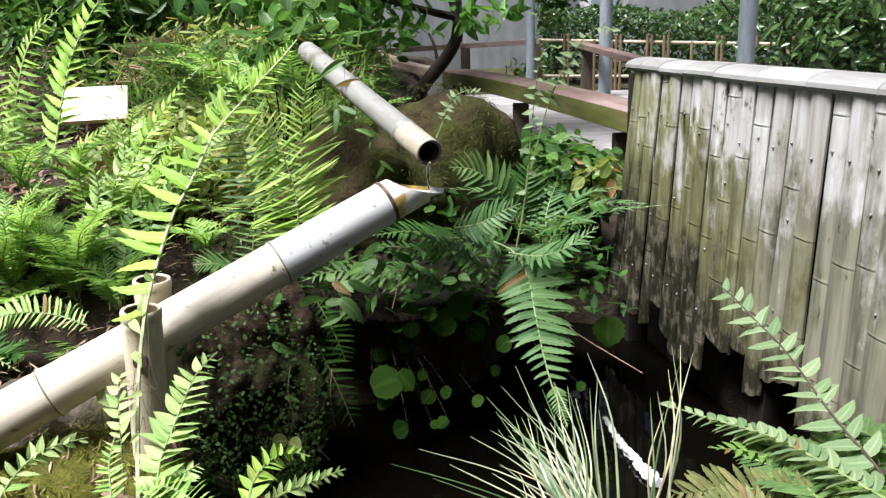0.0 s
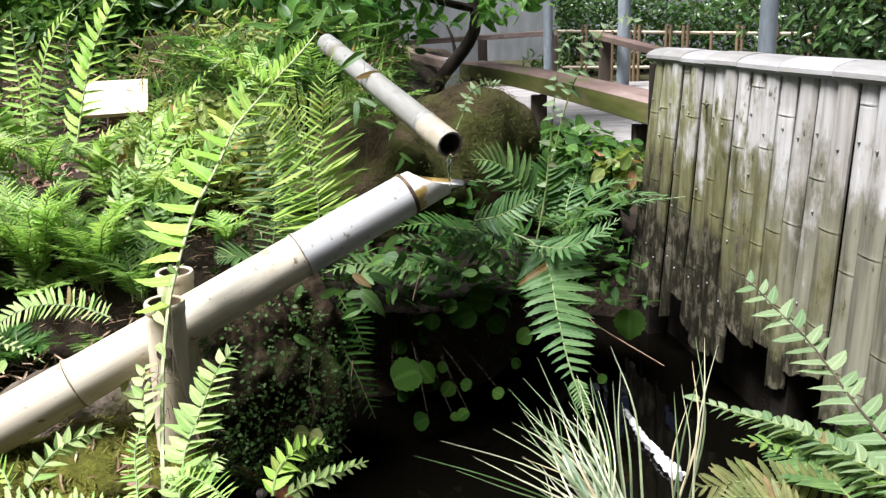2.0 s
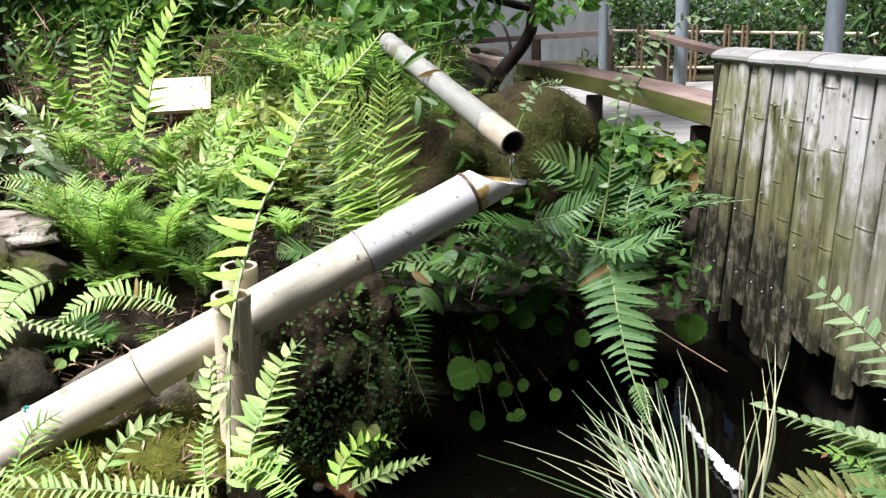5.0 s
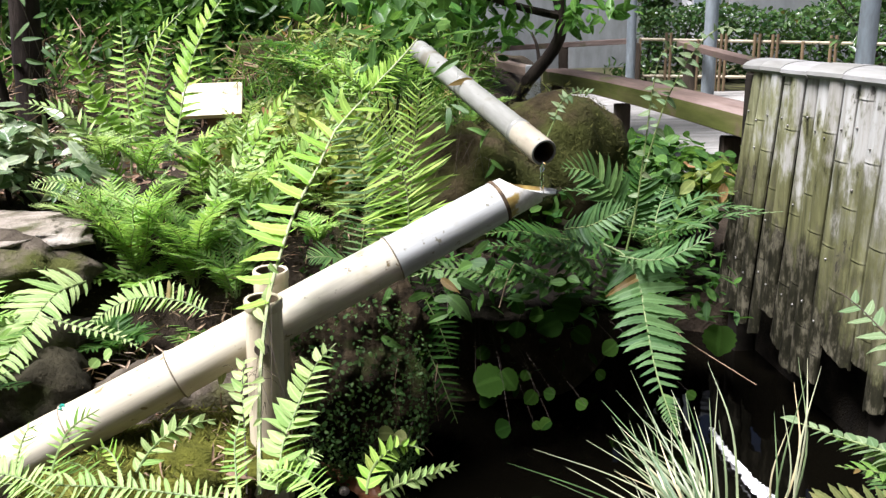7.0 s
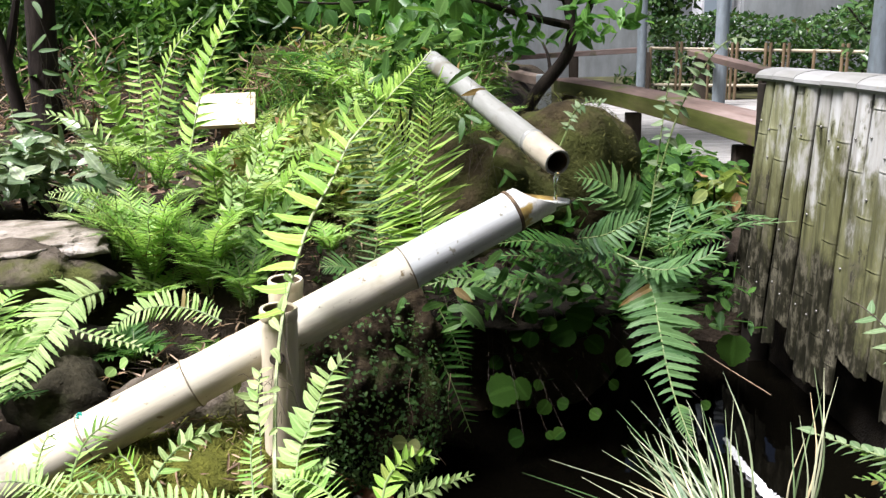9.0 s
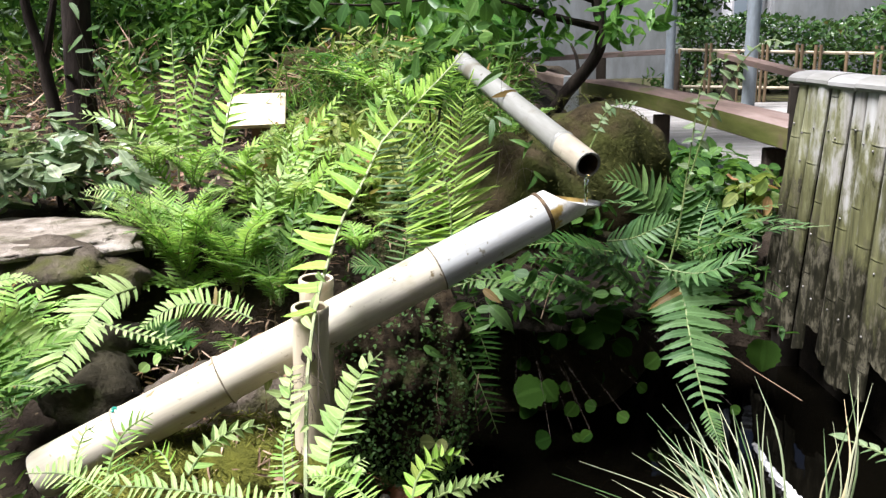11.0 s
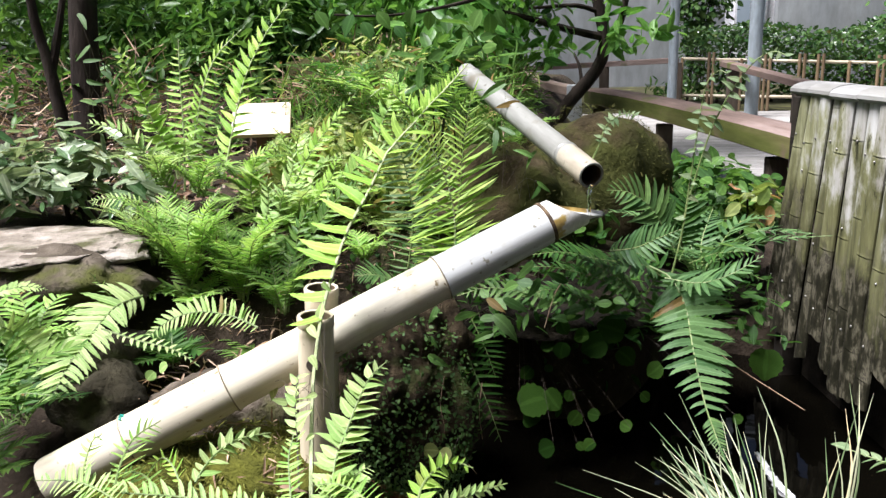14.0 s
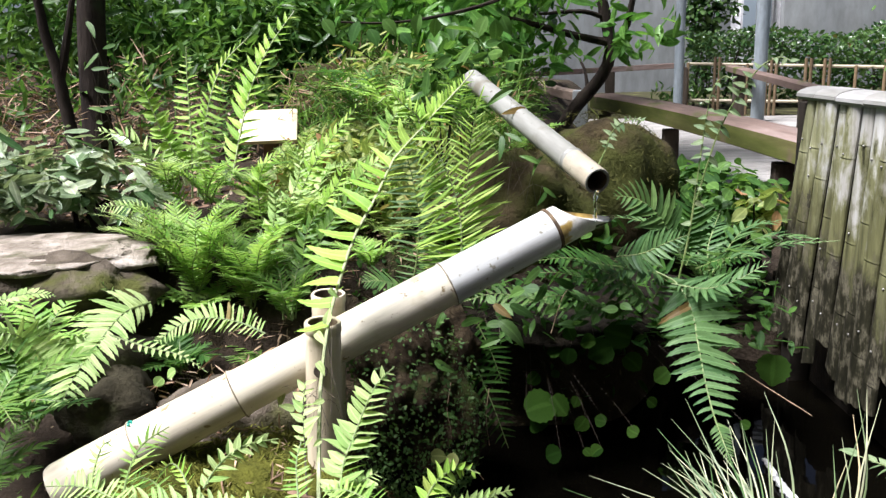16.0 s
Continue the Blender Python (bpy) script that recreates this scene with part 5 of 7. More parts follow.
frond_by_side(shade_fern, [(-0.24, 1.58, 0.159), (-0.21, 1.57, 0.098), (-0.186, 1.56, 0.031)], FACE, 11, (0.08, 0.97), ((16, 26, 10, (0.04, 0.045, 0.04, 0.02)), (16, 26, 10, (0.04, 0.045, 0.04, 0.02))), FERN_SHADED, "pinna", 21, False, 0.0014, jitter=0.08, tilt=0.1)
frond_by_side(shade_fern, [(-0.277, 1.54, 0.153), (-0.287, 1.53, 0.08), (-0.278, 1.51, -0.002)], FACE, 12, (0.1, 0.97), ((16, 26, 10, (0.03, 0.036, 0.03, 0.012)), (16, 26, 10, (0.03, 0.036, 0.03, 0.012))), FERN_SHADED, "pinna", 22, False, 0.0014, jitter=0.08, tilt=0.1)

holly = thing("fern", "holly fern with paired oval leaflets leaning before the screen", "fern", group="ferns")
frond_by_side(holly, [(0.61, 0.93, 0.125), (0.599, 0.96, 0.143), (0.59, 0.99, 0.154), (0.58, 1.04, 0.172), (0.572, 1.1, 0.194), (0.56, 1.16, 0.217), (0.542, 1.21, 0.236), (0.517, 1.27, 0.264), (0.497, 1.3, 0.278)], (-0.1, -1, 0.3), 13, (0.05, 0.97), ((30, 34, 26, (0.062, 0.06, 0.056, 0.055, 0.05, 0.044, 0.028)), (28, 38, 10, (0.046, 0.05, 0.05, 0.048, 0.046, 0.04, 0.026))), FERN_HOLLY, "heart", 30, stem=0.0024, stem_material=STEM_DARK, jitter=0.06, tilt=0.1)
frond_by_side(holly, [(0.557, 0.83, 0.157), (0.536, 0.88, 0.156), (0.519, 0.92, 0.156), (0.5, 0.96, 0.154), (0.473, 1.01, 0.149), (0.435, 1.06, 0.141), (0.383, 1.1, 0.143)], (-0.05, -0.5, 1), 19, (0.02, 0.95), ((40, 46, 30, (0.046, 0.046, 0.044, 0.04, 0.034, 0.018)), (40, 46, 14, (0.05, 0.046, 0.042, 0.038, 0.03, 0.018))), FERN_HOLLY, "heart", 31, stem=0.0022, jitter=0.08, end_leaf=0.03)
frond(holly, [(0.543, 0.9, 0.118), (0.526, 0.96, 0.115), (0.503, 1.0, 0.122), (0.475, 1.03, 0.119), (0.447, 1.04, 0.105)], (0, -0.5, 1), 13, 0.05, FERN_BLUE, "oval", 32)
frond(holly, [(0.640, 0.951, 0.138), (0.638, 1.017, 0.135), (0.610, 1.056, 0.132)], (0, -0.6, 1), 10, 0.05, FERN_BLUE, "oval", 33)
rust = thing("fern", "fern with rusty fading leaflets at the water's edge", "fern", group="ferns")
frond(rust, [(0.513, 0.894, 0.119), (0.456, 0.928, 0.109), (0.407, 0.954, 0.097), (0.347, 0.965, 0.082)], (0.0, -1, 0.25), 16, 0.038, FERN_RUST, "oblong", 34, bare=0.0, shape="even")
frond(rust, [(0.440, 0.855, 0.123), (0.406, 0.891, 0.115), (0.352, 0.921, 0.094)], (0.0, -1, 0.4), 14, 0.032, FERN_RUST, "oblong", 35, bare=0.0)
frond(rust, [(0.505, 0.850, 0.125), (0.497, 0.908, 0.127), (0.471, 0.969, 0.123), (0.439, 1.005, 0.120)], LAID, 14, 0.05, FERN_BLUE, "oblong", 36)

tall = thing("fern", "group of tall pale fern fronds standing by the sign", "fern", group="ferns")
frond_by_side(tall, [(-1.148, 2.05, 0.391), (-1.166, 2.05, 0.47), (-1.189, 2.04, 0.531), (-1.209, 2.03, 0.596), (-1.232, 2.02, 0.684), (-1.265, 2.0, 0.766)], FACE, 17, (0.18, 0.98), ((20, 10, 10, (0.05, 0.045, 0.036, 0.03, 0.018)), (10, 30, 10, (0.06, 0.05, 0.042, 0.032, 0.018))), FERN_TIP, "heart", 40, stem=0.0034, stem_material=STEM_PALE, jitter=0.25)
frond_by_side(tall, [(-1.138, 2.06, 0.353), (-1.136, 2.08, 0.466), (-1.135, 2.09, 0.559), (-1.135, 2.1, 0.682), (-1.127, 2.1, 0.781)], FACE, 17, (0.16, 0.97), ((4, 8, 14, (0.05, 0.055, 0.055, 0.056, 0.056, 0.046, 0.03, 0.012)), (12, 14, 10, (0.05, 0.055, 0.055, 0.05, 0.046, 0.036, 0.026, 0.012))), FERN_TIP, "comb", 41, stem=0.0032, stem_material=STEM_PALE, jitter=0.07)
frond_by_side(tall, [(-1.142, 2.1, 0.349), (-1.125, 2.12, 0.477), (-1.107, 2.14, 0.583), (-1.081, 2.16, 0.676), (-1.045, 2.18, 0.742), (-0.98, 2.2, 0.802)], FACE, 20, (0.14, 0.98), ((34, 44, 10, (0.05, 0.055, 0.05, 0.045, 0.04, 0.03, 0.012)), (-30, 20, 20, (0.05, 0.06, 0.06, 0.055, 0.04, 0.03, 0.012))), FERN_TIP, "comb", 42, stem=0.0032, stem_material=STEM_PALE, jitter=0.12)
frond_by_side(tall, [(-1.134, 2.3, 0.349), (-1.12, 2.32, 0.413), (-1.094, 2.36, 0.552), (-1.067, 2.4, 0.667), (-1.011, 2.44, 0.785), (-0.939, 2.48, 0.885)], FACE, 18, (0.06, 0.97), ((24, 30, 10, (0.04, 0.08, 0.09, 0.09, 0.08, 0.06, 0.035)), (24, 40, 16, (0.04, 0.07, 0.07, 0.065, 0.06, 0.05, 0.03))), FERN_TIP, "hook", 43, stem=0.0034, stem_material=STEM_PALE, jitter=0.08)
frond_by_side(tall, [(-1.171, 1.98, 0.418), (-1.187, 1.96, 0.475), (-1.242, 1.94, 0.542), (-1.327, 1.92, 0.566)], (0.05, -1, 0.9), 12, (0.1, 0.97), ((30, 40, 20, (0.05, 0.055, 0.04, 0.02)), (24, 40, 20, (0.05, 0.05, 0.04, 0.02))), FERN_PALE, "hook", 44, False, 0.0026, jitter=0.2)
frond_by_side(tall, [(-1.145, 1.86, 0.348), (-1.176, 1.84, 0.37), (-1.225, 1.82, 0.377), (-1.274, 1.8, 0.373)], (0.05, -1, 0.8), 13, (0.03, 0.95), ((30, 30, 20, (0.03, 0.036, 0.03, 0.015)), (30, 30, 20, (0.02, 0.026, 0.02, 0.01))), FERN_PALE, "saw", 45, False, 0.0022, jitter=0.12)
frond_by_side(tall, [(-1.106, 1.95, 0.361), (-1.125, 1.93, 0.41), (-1.159, 1.92, 0.435), (-1.185, 1.9, 0.443)], (0.05, -1, 0.8), 13, (0.03, 0.95), ((30, 30, 20, (0.03, 0.034, 0.03, 0.015)), (30, 30, 20, (0.03, 0.036, 0.03, 0.01))), FERN_YOUNG, "comb", 46, False, 0.002, jitter=0.17)
frond_by_side(tall, [(-1.14, 2.15, 0.324), (-1.13, 2.17, 0.421), (-1.124, 2.18, 0.502), (-1.103, 2.2, 0.582)], FACE, 11, (0.06, 0.97), ((10, 30, 14, (0.04, 0.055, 0.05, 0.03)), (-10, 20, 20, (0.05, 0.06, 0.05, 0.03))), FERN, "comb", 47, False, 0.002, jitter=0.2)

curly = thing("fern", "yellowing ferns with curled leaflets on the slope", "fern", group="ferns")
for k, (pts, mat) in enumerate((([(-0.795, 2.02, 0.364), (-0.753, 2.04, 0.447), (-0.702, 2.06, 0.517), (-0.612, 2.08, 0.624)], FERN_TIP), ([(-0.807, 1.9, 0.248), (-0.792, 1.93, 0.355), (-0.761, 1.95, 0.441), (-0.772, 1.96, 0.517)], FERN_PALE), ([(-0.708, 1.84, 0.219), (-0.662, 1.86, 0.314), (-0.604, 1.88, 0.382), (-0.531, 1.88, 0.424)], FERN), ([(-0.812, 1.82, 0.179), (-0.816, 1.84, 0.275), (-0.8, 1.86, 0.361), (-0.804, 1.86, 0.436)], FERN_PALE), ([(-0.677, 2.0, 0.325), (-0.62, 2.02, 0.413), (-0.548, 2.02, 0.468), (-0.481, 2.0, 0.481)], FERN_YOUNG), ([(-0.885, 1.96, 0.311), (-0.898, 1.98, 0.385), (-0.879, 2.0, 0.457), (-0.818, 2.0, 0.494)], FERN_TIP), ([(-0.718, 1.92, 0.259), (-0.699, 1.94, 0.345), (-0.653, 1.95, 0.417), (-0.636, 1.96, 0.481)], FERN_TIP), ([(-0.568, 2.1, 0.486), (-0.543, 2.12, 0.56), (-0.506, 2.14, 0.619), (-0.533, 2.14, 0.687)], FERN_YOUNG), ([(-0.67, 1.72, 0.167), (-0.691, 1.74, 0.246), (-0.681, 1.76, 0.325), (-0.635, 1.76, 0.393)], FERN))):
    frond_by_side(curly, pts, (0.05, -1, 0.6), 14, (0.05, 0.97), ((24, 40, 16, (0.04, 0.05, 0.05, 0.04, 0.028, 0.012)), (20, 40, 16, (0.04, 0.05, 0.05, 0.04, 0.028, 0.012))), mat, "hook", 130 + k, False, 0.002, jitter=0.18)

low_left = thing("fern", "broad fern fronds drooping beside a flat stone", "fern", group="ferns")
frond_by_side(low_left, [(-0.964, 1.5, 0.219), (-0.993, 1.44, 0.213), (-1.002, 1.36, 0.181), (-1.006, 1.28, 0.144), (-1.0, 1.2, 0.098)], (0.15, -0.9, 0.5), 20, (0.02, 0.97), ((14, 26, 8, (0.035, 0.05, 0.06, 0.06, 0.055, 0.045, 0.02)), (14, 24, 10, (0.06, 0.085, 0.095, 0.09, 0.08, 0.06, 0.02))), FERN_PALE, "saw", 50, stem=0.0026, jitter=0.05)
frond_by_side(low_left, [(-0.699, 1.5, 0.153), (-0.764, 1.51, 0.174), (-0.836, 1.5, 0.185), (-0.889, 1.47, 0.174), (-0.927, 1.43, 0.145)], (0.0, -0.8, 0.8), 24, (0.02, 0.97), ((24, 26, 14, (0.02, 0.03, 0.036, 0.036, 0.03, 0.012)), (16, 24, 24, (0.03, 0.045, 0.05, 0.045, 0.035, 0.012))), FERN_PALE, "saw", 51, stem=0.0022, jitter=0.06)
frond(low_left, [(-0.979, 1.36, 0.193), (-0.898, 1.36, 0.169), (-0.824, 1.36, 0.153), (-0.764, 1.35, 0.122)], LAID, 15, 0.022, FERN_PALE, "oval", 52)
frond(low_left, [(-1.037, 1.5, 0.208), (-1.052, 1.49, 0.24), (-1.069, 1.48, 0.275)], FACE, 3, 0.02, FERN_YOUNG, "slim", 53)
frond_by_side(low_left, [(-1.017, 1.22, 0.168), (-1.012, 1.18, 0.229), (-1.009, 1.14, 0.272), (-1.026, 1.1, 0.291)], (0.15, -0.9, 0.5), 14, (0.02, 0.97), ((20, 26, 8, (0.04, 0.055, 0.05, 0.02)), (20, 24, 10, (0.05, 0.06, 0.05, 0.02))), FERN_PALE, "saw", 54, False, 0.0022, jitter=0.08)
frond_by_side(low_left, [(-1.013, 1.1, 0.133), (-1.009, 1.12, 0.178), (-1.013, 1.13, 0.227), (-1.046, 1.13, 0.263)], FACE, 14, (0.02, 0.97), ((20, 26, 8, (0.04, 0.05, 0.05, 0.02)), (20, 24, 10, (0.04, 0.05, 0.05, 0.02))), FERN, "saw", 55, False, 0.0022, jitter=0.1)
frond(low_left, [(-1.214, 1.32, 0.266), (-1.185, 1.35, 0.272), (-1.156, 1.38, 0.273), (-1.12, 1.4, 0.261)], LAID, 14, 0.03, FERN_PALE, "oval", 56)

front = thing("fern", "sunlit ferns crowding the near bank", "fern", group="ferns")
UPRIGHT = (
    ([(-0.332, 0.86, 0.144), (-0.343, 0.93, 0.177), (-0.338, 0.97, 0.199), (-0.332, 1.01, 0.224), (-0.323, 1.05, 0.246), (-0.301, 1.08, 0.264)], 17, ((26, 36, 12, (0.034, 0.042, 0.044, 0.042, 0.038, 0.032, 0.014)), (24, 36, 24, (0.04, 0.042, 0.042, 0.042, 0.038, 0.03, 0.012))), FERN_PALE, "heart"),
    ([(-0.218, 0.88, 0.137), (-0.217, 0.9, 0.154), (-0.209, 0.93, 0.161), (-0.195, 0.96, 0.16), (-0.178, 0.98, 0.153), (-0.156, 0.98, 0.146)], 9, ((34, 40, 16, (0.026, 0.028, 0.026, 0.018, 0.01)), (30, 40, 16, (0.03, 0.034, 0.03, 0.022, 0.01))), FERN_TIP, "heart"),
    ([(-0.202, 0.88, 0.136), (-0.169, 0.92, 0.134), (-0.136, 0.95, 0.131), (-0.106, 0.97, 0.131)], 11, ((34, 44, 16, (0.02, 0.022, 0.018, 0.01)), (34, 44, 16, (0.022, 0.024, 0.018, 0.01))), FERN_PALE, "heart"),
    ([(-0.521, 0.86, 0.168), (-0.518, 0.89, 0.179), (-0.508, 0.92, 0.188), (-0.489, 0.94, 0.194), (-0.45, 0.96, 0.195)], 9, ((34, 40, 16, (0.024, 0.028, 0.026, 0.02, 0.012)), (30, 40, 16, (0.03, 0.032, 0.028, 0.022, 0.012))), FERN_PALE, "heart"),
    ([(-0.604, 0.8, 0.183), (-0.617, 0.84, 0.196), (-0.62, 0.87, 0.212), (-0.613, 0.89, 0.221), (-0.585, 0.9, 0.237)], 12, ((26, 34, 16, (0.03, 0.036, 0.034, 0.028, 0.012)), (20, 34, 16, (0.036, 0.04, 0.036, 0.028, 0.012))), FERN_YOUNG, "pinna"),
    ([(-0.549, 0.87, 0.16), (-0.569, 0.89, 0.173), (-0.589, 0.9, 0.179), (-0.609, 0.9, 0.163)], 7, ((34, 40, 16, (0.02, 0.024, 0.02, 0.012)), (30, 40, 16, (0.02, 0.024, 0.02, 0.012))), FERN_TIP, "hook"),
    ([(-0.394, 0.88, 0.127), (-0.406, 0.91, 0.143), (-0.417, 0.94, 0.168), (-0.419, 0.97, 0.189)], 13, ((14, 30, 16, (0.022, 0.026, 0.022, 0.01)), (14, 30, 16, (0.022, 0.026, 0.022, 0.01))), FERN_YOUNG, "saw"),
    ([(-0.638, 0.79, 0.205), (-0.65, 0.82, 0.218), (-0.65, 0.84, 0.235), (-0.643, 0.85, 0.238)], 8, ((24, 30, 16, (0.022, 0.024, 0.02, 0.01)), (24, 30, 16, (0.022, 0.024, 0.02, 0.01))), FERN_PALE, "hook"),
)
SPREAD = (
    ([(-0.334, 0.79, 0.178), (-0.424, 0.8, 0.178), (-0.498, 0.79, 0.191), (-0.565, 0.77, 0.204), (-0.63, 0.75, 0.216)], 30, ((10, 20, 16, (0.028, 0.034, 0.034, 0.028, 0.012)), (20, 28, 16, (0.024, 0.03, 0.03, 0.026, 0.012))), FERN_PALE, "saw"),
    ([(-0.252, 0.82, 0.166), (-0.292, 0.86, 0.169), (-0.328, 0.88, 0.168), (-0.364, 0.89, 0.157)], 15, ((18, 26, 12, (0.026, 0.03, 0.026, 0.012)), (18, 26, 12, (0.026, 0.032, 0.028, 0.012))), FERN_YOUNG, "saw"),
    ([(-0.334, 0.87, 0.137), (-0.329, 0.9, 0.147), (-0.317, 0.92, 0.156), (-0.296, 0.94, 0.163)], 12, ((18, 26, 12, (0.03, 0.036, 0.03, 0.012)), (18, 26, 12, (0.03, 0.036, 0.028, 0.012))), FERN_PALE, "saw"),
    ([(-0.553, 0.74, 0.21), (-0.601, 0.76, 0.216), (-0.636, 0.76, 0.223), (-0.672, 0.75, 0.226)], 15, ((18, 26, 12, (0.026, 0.03, 0.026, 0.012)), (18, 26, 12, (0.026, 0.032, 0.028, 0.012))), FERN_PALE, "saw"),
    ([(-0.536, 0.79, 0.186), (-0.577, 0.84, 0.181), (-0.61, 0.86, 0.178), (-0.651, 0.87, 0.165)], 12, ((18, 26, 12, (0.02, 0.026, 0.022, 0.012)), (18, 26, 12, (0.02, 0.026, 0.022, 0.012))), FERN, "saw"),
)
for k, (pts, count, sides, mat, outline) in enumerate(UPRIGHT + SPREAD):
    frond_by_side(front, pts, FACE if k < len(UPRIGHT) else LAID, count, (0.05, 0.96), sides, mat, outline, 60 + k, k in (0, 1, 2, 3), 0.002, jitter=0.17)

fern_clump("feathery light green fern on the slope", (-0.976, 1.74, 0.158), 17, 0.36, FERN_YOUNG, 1, 0.6, (0, -0.12), 0.05, 30, "pinna", arch=0.42, height=1.2)
fern_clump("feathery bright fern on the slope", (-1.105, 1.82, 0.2), 12, 0.30, FERN_PALE, 31, 0.6, (-0.1, -0.12), 0.045, 28, "pinna", arch=0.4, height=1.2)
fern_clump("feathery light green fern by the deer scarer", (-0.84, 1.74, 0.13), 15, 0.34, FERN_YOUNG, 32, 0.6, (0.05, -0.12), 0.05, 30, "pinna", arch=0.42, height=1.2)
fern_clump("feathery green fern below the sign", (-1.024, 1.95, 0.188), 10, 0.28, FERN_YOUNG, 2, 0.8, (0, -0.1), 0.05, 26, "pinna")
fern_clump("feathery green fern behind the posts", (-0.707, 1.66, 0.131), 9, 0.24, FERN, 36, 0.7, (0.05, -0.1), 0.045, 24, "pinna", height=1.1)
fern_clump("pale fern among yellowing leaves", (-0.803, 2.029, 0.215), 13, 0.36, FERN_PALE, 3, 0.6, (0.1, -0.1), 0.05, 20, "sickle", height=1.2, arch=0.42)
fern_clump("pale fern leaning from the slope", (-0.856, 2.197, 0.331), 10, 0.34, FERN_PALE, 4, 0.6, (0.25, -0.1), 0.05, 18, "sickle", height=1.2, arch=0.42)
fern_clump("small fern behind the spout", (-0.589, 2.420, 0.506), 10, 0.4, FERN_YOUNG, 5, 0.9, (0, -0.1), 0.06, 18, "finger")
fern_clump("green fern above the boulder", (-0.441, 2.554, 0.508), 10, 0.42, FERN_BLUE, 6, 0.9, (0, -0.1), 0.06, 18, "finger", height=1.1)
fern_clump("dark fern under the tree", (-0.866, 2.866, 0.532), 9, 0.4, FERN_SHADED, 7, 0.9, (0, -0.1), 0.06, 16, "finger")
fern_clump("fern in the shade beside the boulder", (0.274, 1.853, 0.179), 10, 0.3, FERN_HANG, 8, 1.0, (0, -0.2), 0.055, 16, "comb")
fern_clump("low fern at the foot of the bank", (-1.066, 1.209, 0.053), 8, 0.24, FERN_SHADED, 9, 1.0, (0, -0.2), 0.045, 14, "finger")
fern_clump("shaded fern on the dark bank", (-1.023, 1.069, 0.126), 9, 0.22, FERN, 41, 1.0, (0.1, -0.1), 0.045, 16, "finger")
fern_clump("light green fern under the flat stone", (-1.144, 1.367, 0.140), 9, 0.2, FERN_YOUNG, 42, 1.0, (0, -0.15), 0.045, 16, "finger")
fern_clump("low fern by the screen's foot", (0.581, 0.992, 0.044), 10, 0.2, FERN, 13, 1.0, (-0.1, -0.1), 0.04, 14, "oval")


fern_clump("green fern hanging over the spout", (-0.316, 1.966, 0.535), 6, 0.26, FERN, 15, 0.8, (0.25, -0.2), 0.06, 18, "slim", height=1.2)
for k, (at, count, length) in enumerate((((-1.04, 1.05, 0.016), 9, 0.17), ((-1.116, 1.36, 0.001), 8, 0.15), ((-1.201, 1.28, 0.035), 9, 0.2), ((-0.916, 1.5, 0.055), 7, 0.14))):
    fern_clump("dark fern beside the low end of the bamboo", at, count, length, (FERN, FERN_SHADED)[k % 2], 300 + k, 0.9, (0.05, -0.1), 0.042, 18, "comb", height=0.9)
for k, (at, count, length) in enumerate((((-1.143, 1.95, 0.391), 9, 0.2), ((-1.048, 1.98, 0.353), 9, 0.22), ((-0.953, 2.05, 0.351), 8, 0.2), ((-1.217, 2.2, 0.413), 8, 0.22), ((-0.535, 1.8, 0.221), 8, 0.16))):
    fern_clump("small pale fern among the taller ones", at, count, length, (FERN_PALE, FERN_YOUNG, FERN)[k % 3], 320 + k, 0.8, (0, -0.1), 0.04, 22, "pinna", height=1.0)
pr = random.Random(20)
for k, (x, y, dz, length, mat) in enumerate(((-0.95, 2.2, 0, 0.24, FERN_YOUNG), (-0.75, 2.05, 0, 0.26, FERN_YOUNG), (-0.55, 2.1, 0, 0.26, FERN_PALE), (-0.62, 2.4, 0, 0.28, FERN_YOUNG), (-0.42, 2.3, 0, 0.24, FERN_YOUNG), (-0.85, 2.5, 0, 0.26, FERN_PALE), (-0.5, 2.75, 0, 0.3, FERN_PALE), (-0.7, 3.0, 0, 0.32, FERN_YOUNG), (-0.3, 2.95, 0, 0.34, FERN), (-0.45, 3.3, 0, 0.36, FERN_SHADED), (-1.05, 3.3, 0, 0.34, FERN_YOUNG), (-1.4, 3.0, 0, 0.3, FERN_SHADED), (-0.9, 1.85, 0, 0.2, FERN), (-1.25, 1.55, 0, 0.2, FERN_SHADED), (-0.75, 1.62, 0, 0.16, FERN), (-0.6, 1.78, 0, 0.2, FERN_YOUNG), (-0.42, 1.82, 0, 0.17, FERN), (-0.95, 1.7, 0, 0.2, FERN_YOUNG), (-0.8, 1.85, 0, 0.2, FERN))):
    fern_clump(("leafy green fern on the garden slope", "bright fern on the garden slope", "dark fern in the undergrowth")[0 if mat is FERN else 2 if mat is FERN_SHADED else 1], at_land(x, y, -0.01), 9, length, mat, 200 + k, 0.95, (0, -0.12), 0.045, 17, pr.choice(("slim", "finger", "oval")), height=0.85)


